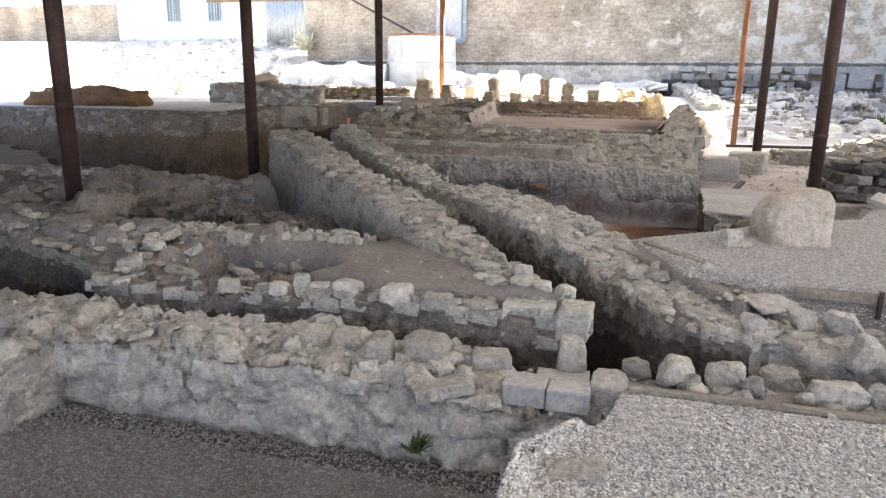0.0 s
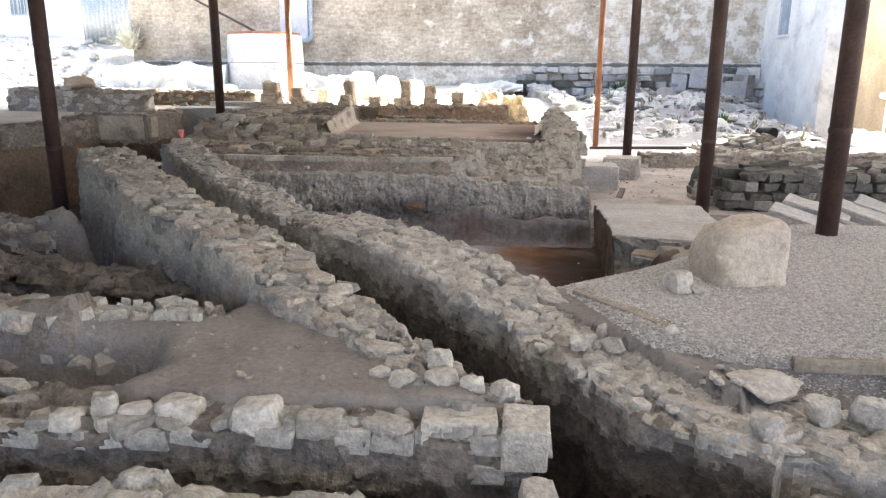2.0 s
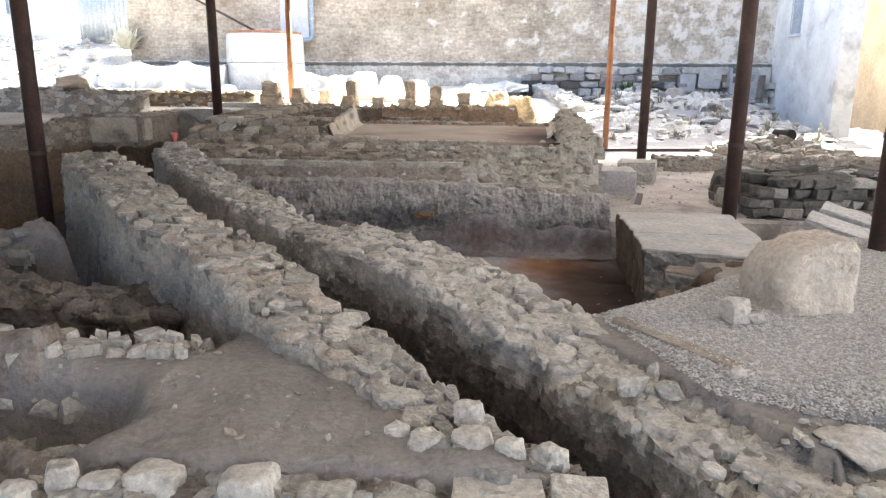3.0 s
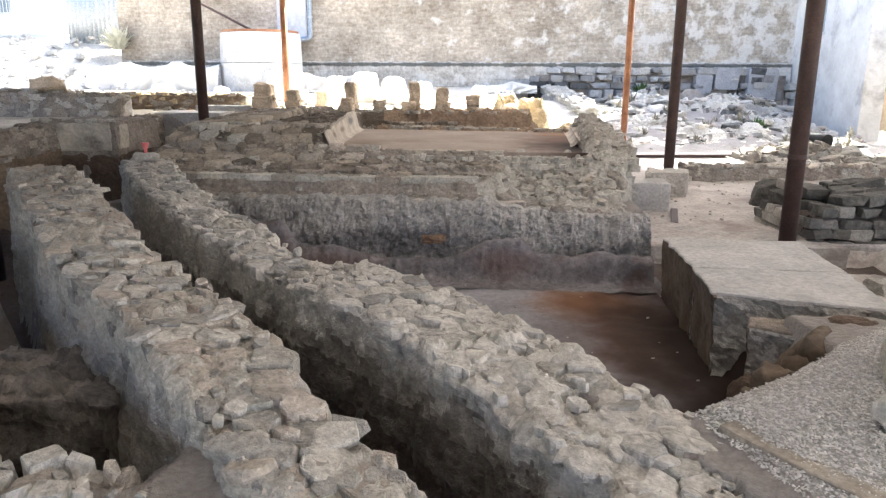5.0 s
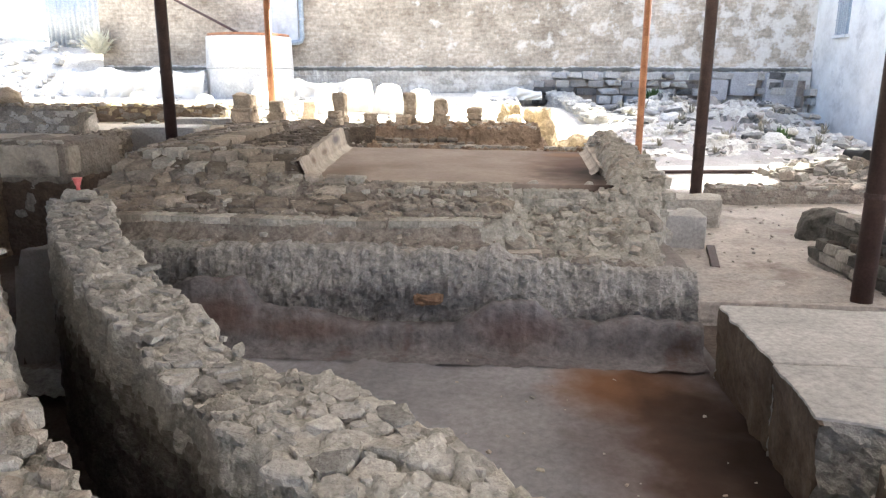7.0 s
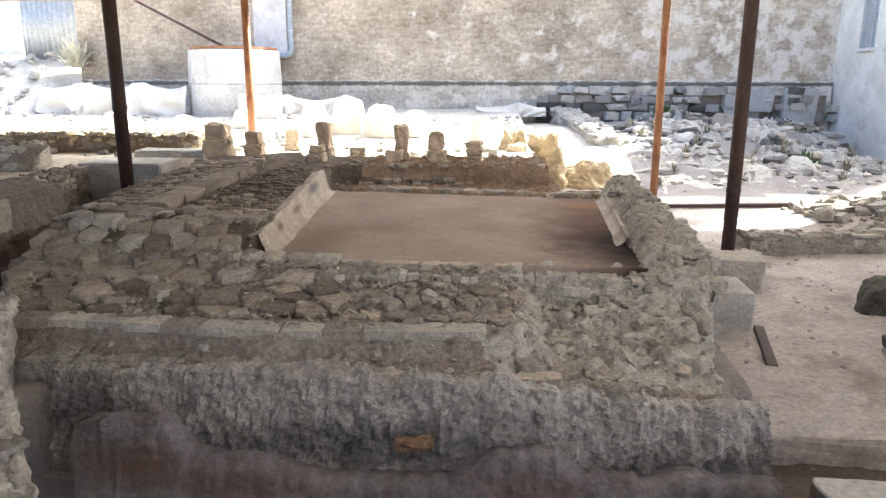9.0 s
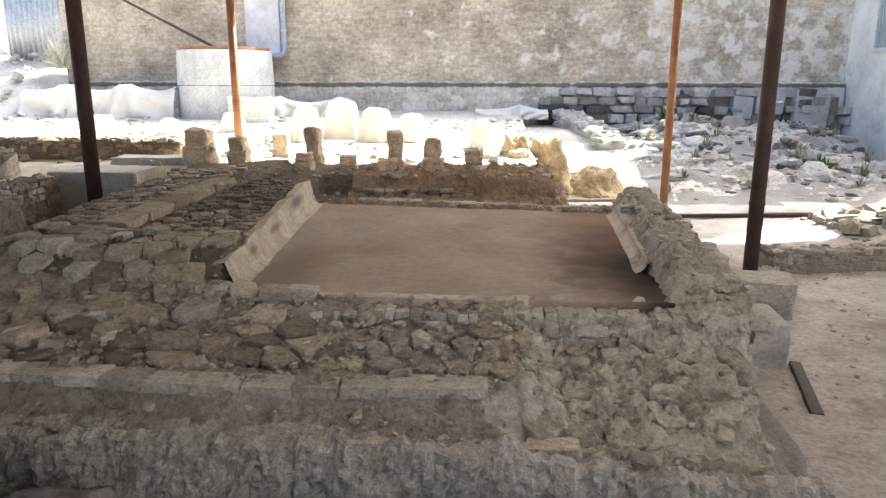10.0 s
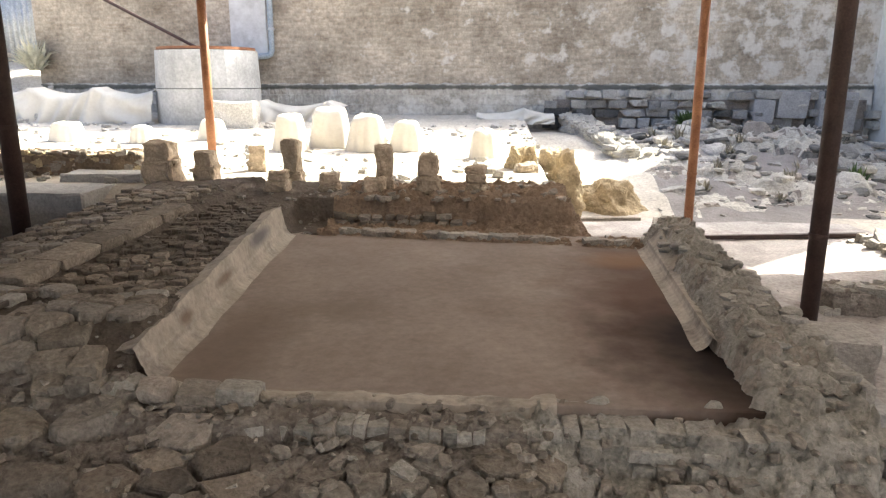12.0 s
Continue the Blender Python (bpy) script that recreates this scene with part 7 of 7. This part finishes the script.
def tarp(label, x0, x1, y, z0, z1, seed):
    """Cloth hung along a row of stones, with sagging swags."""
    V, F = [], []
    n, m = 110, 12
    for i in range(n + 1):
        x = x0 + (x1 - x0) * i / n
        sag = abs(math.sin((x - x0) * 1.5 + seed)) ** 0.8 * 0.34
        for k in range(m + 1):
            t = k / m
            if k < 3:
                yy, zz = y + 0.8 - 0.27 * k, z1 - sag * 0.6
            else:
                yy = y - 0.22 * t + 0.13 * math.sin(x * 9 + 4 * math.sin(x * 1.5 + t * 3 + seed) + seed) * t + 0.3 * sag * t
                zz = (z1 - sag) + (z0 - z1 + sag) * (k - 3) / (m - 3)
            V.append((x, yy, zz + 0.04 * noise.noise(Vector((x * 2, t * 3, seed)))))
    for i in range(n):
        for k in range(m):
            a = i * (m + 1) + k
            F.append((a, a + 1, a + m + 2, a + m + 1))
    ob = new("tarpaulin", mesh_of("tarpaulin", V, F, CLOTH, smooth=True))
    return tagged(ob, label, "tarpaulin", "tarpaulins")


tarp("pale tarpaulin hung in swags over a row of stones", -17.2, -11.8, 31.0, 1.6, 2.75, 1.0)
tarp("pale tarpaulin heaped beside the well", -9.0, -6.0, 31.6, 1.55, 2.35, 2.6)
tarp("pale sheet lying along the foot of the wall", -1.9, 0.6, 32.6, 1.6, 2.1, 4.0)
block("stone_block", "pale stone block with a mossy side before the well", "stone", -8.95, 30.2, 1.5, 1.3, 0.8, 0.85, 3, 300, STONE_PALE, 0.06, 0.03)
block("grey_block", "big pale grey squared block on the pit edge", "stone", -8.05, 19.85, 0.2, 1.55, 1.0, 1.13, 2, 301, SLAB, 0.04, 0.02)
block("flat_slab", "flat pale slab lying behind the bath", "slab", -7.7, 20.95, 1.24, 1.4, 0.6, 0.2, 2, 302, SLAB, 0.03, 0.02)
bm = worn_box(1.5, 1.7, 1.75, 303, 0.03, 0.02, 14)
big = part("plastered_pier", bm, MORTAR_BROWN)
big.matrix_basis = pose(-8.2, 15.95, -0.4, 0, 0, 2)
tagged(big, "broad masonry pier with flaking pale plaster at the pit edge", "pier", kind="structure")
items = [(stone_mesh((STONE, STONE_BROWN)[k % 2], k % 9, 2), put(-8.85 + 0.13 * k, 15.2 + 0.07 * math.sin(k * 2.1), 1.36, 0.2, 0.16, 0.07, 30 * k, random.Random(k), 8)) for k in range(11)]
lay(big, items)
foot = part("footing", worn_box(1.6, 1.78, 1.3, 309, 0.05, 0.03, 12), WARM_DARK, big, "dark earthy footing")
foot.matrix_basis = pose(0, 0, -0.1)
skin = part("plaster_skin", worn_box(1.1, 0.06, 0.46, 306, 0.015, 0.012, 8), PLASTER_PALE, big, "flaking pale plaster on the front of the pier")
skin.matrix_basis = pose(0.12, -0.86, 1.27)
skin = part("plaster_skin", worn_box(0.06, 0.34, 0.4, 307, 0.015, 0.012, 8), PLASTER_PALE, big, "flaking pale plaster on the side of the pier")
skin.matrix_basis = pose(0.76, -0.62, 1.3)
rock("soil_block", "orange-brown block of burnt soil still standing", "soil", -14.2, 15.5, 1.1, 3.3, 1.5, 0.62, 4, 305, ORANGE_SOIL, 7.0, 0.09, fine=4)
rock("stone_block", "large rounded tan stone block lying on the low wall", "stone", -11.2, 19.2, 1.72, 1.05, 0.65, 0.4, 4, 313, PILLAR, 4.5, 0.06, 0.12, fine=4)
rock("pointed_stone", "pale upright pointed stone in the sun", "stone", -16.6, 22.6, 1.25, 0.6, 0.45, 0.8, 5, 306, STONE_PALE, 5.0, 0.05, fine=4)
rock("ruin_stub", "brown stub of ruined masonry in the sun", "ruin", -0.74, 23.1, 0.9, 0.84, 0.8, 0.82, 10, 307, OCHRE, 3.5, 0.11, 0.25, fine=5)
rock("ruin_stub", "brown rough block of ruined masonry in the sun", "ruin", 0.0, 23.9, 0.1, 1.15, 1.2, 1.5, -8, 311, OCHRE, 3.2, 0.13, 0.3, fine=5)
rock("ruin_stub", "low pale worn stone mass sloping to the yard", "ruin", 1.1, 25.2, 0.0, 2.4, 1.5, 0.85, -12, 308, OCHRE, 2.6, 0.1, 0.5, fine=5)
block("fallen_block", "small brown stone fallen before the ruin", "stone", -0.7, 22.5, 1.28, 0.4, 0.3, 0.2, 20, 312, PILLAR, 0.05, 0.04)
board("yard_board", "long pale board lying by the basin", 0.25, 22.8, 1.5, 23.1, 0.36, 0.33, 0.06, 0.1)
board("yard_board", "low rusty steel rail lying across the yard", 2.2, 22.4, 5.6, 22.9, 0.12, 0.12, 0.08, 0.1, RUST)
block("plank_box", "short pale timber frame beside the bath", "board", 1.62, 22.3, 0.08, 0.1, 1.2, 0.36, -12, 309, WOOD, 0.01, 0.006)

# ---- small things ----
block("loose_stone", "grey flat stone on the end of the trench wall", "stone", -5.41, 12.2, 1.04, 0.3, 0.24, 0.1, 20, 320, STONE, 0.04, 0.02, 2)
cup = part("pink_lamp", ring(0.026, 0.045, 0.06, 0.13, 20), PINK)
cup.matrix_basis = pose(-5.41, 12.2, 1.14, 0, 0, 0)
tagged(cup, "small pink plastic cone-shaped lamp on the wall", "lamp")
part("stem", ring(0.022, 0.018, 0.0, 0.065, 14), PINK, cup)
part("rim", ring(0.05, 0.05, 0.13, 0.138, 20), PINK, cup)
bm = ring(0.16, 0.16, -0.25, 0.25, 20)
drum = part("black_pipe_end", bm, BLACK)
drum.matrix_basis = pose(6.6, 20.9, 0.74, 90, 0, 20)
tagged(drum, "short length of black plastic pipe on the rubble", "pipe")


def tuft(label, x, y, z, n, ln, seed, material=LEAF):
    rr = random.Random(seed)
    V, F = [], []
    for i in range(n):
        a, b = rr.uniform(0, 6.283), rr.uniform(0.2, 1.1)
        l, w = ln * rr.uniform(0.5, 1.0), ln * rr.uniform(0.03, 0.06)
        d = Vector((math.cos(a) * math.sin(b), math.sin(a) * math.sin(b), math.cos(b)))
        s = Vector((-math.sin(a), math.cos(a), 0)) * w
        o = Vector((x + rr.uniform(-1, 1) * ln * 0.15, y + rr.uniform(-1, 1) * ln * 0.15, z))
        m = o + d * l * 0.6
        t = o + d * l - Vector((0, 0, l * 0.25 * b))
        k = len(V)
        V += [o - s * 0.4, o + s * 0.4, m + s, m - s, t]
        F += [(k, k + 1, k + 2, k + 3), (k + 3, k + 2, k + 4)]
    ob = new("weed", mesh_of("weed", V, F, material))
    return tagged(ob, label, "plant")


tuft("small green weed at the foot of the front wall", -1.17, 3.5, -0.12, 60, 0.16, 1)
tuft("pale straw-coloured shrub against the end of the tall wall", -17.2, 33.6, 3.3, 160, 1.3, 2, LEAF_PALE)
tuft("dry green plant on the rubble bank", 7.4, 27.2, 0.35, 90, 0.8, 3)
tuft("trailing green plant on the wall base", 4.9, 32.9, 1.5, 90, 0.6, 4)
for i in range(26):
    x, y = 3.0 + (i * 37 % 71) / 10.0, 25.2 + (i * 53 % 67) / 10.0
    tuft("dry straw-coloured brush on the rubble bank", x, y, bank_level(x, y), 26, 0.35 + 0.04 * (i % 7), 40 + i, DRY)
tuft("green shrub growing from the wall foot", 4.7, 32.6, bank_level(4.7, 32.6), 160, 0.75, 90)
tuft("low dark bush far off by the garden wall", -42.0, 38.5, 2.3, 300, 2.2, 5)
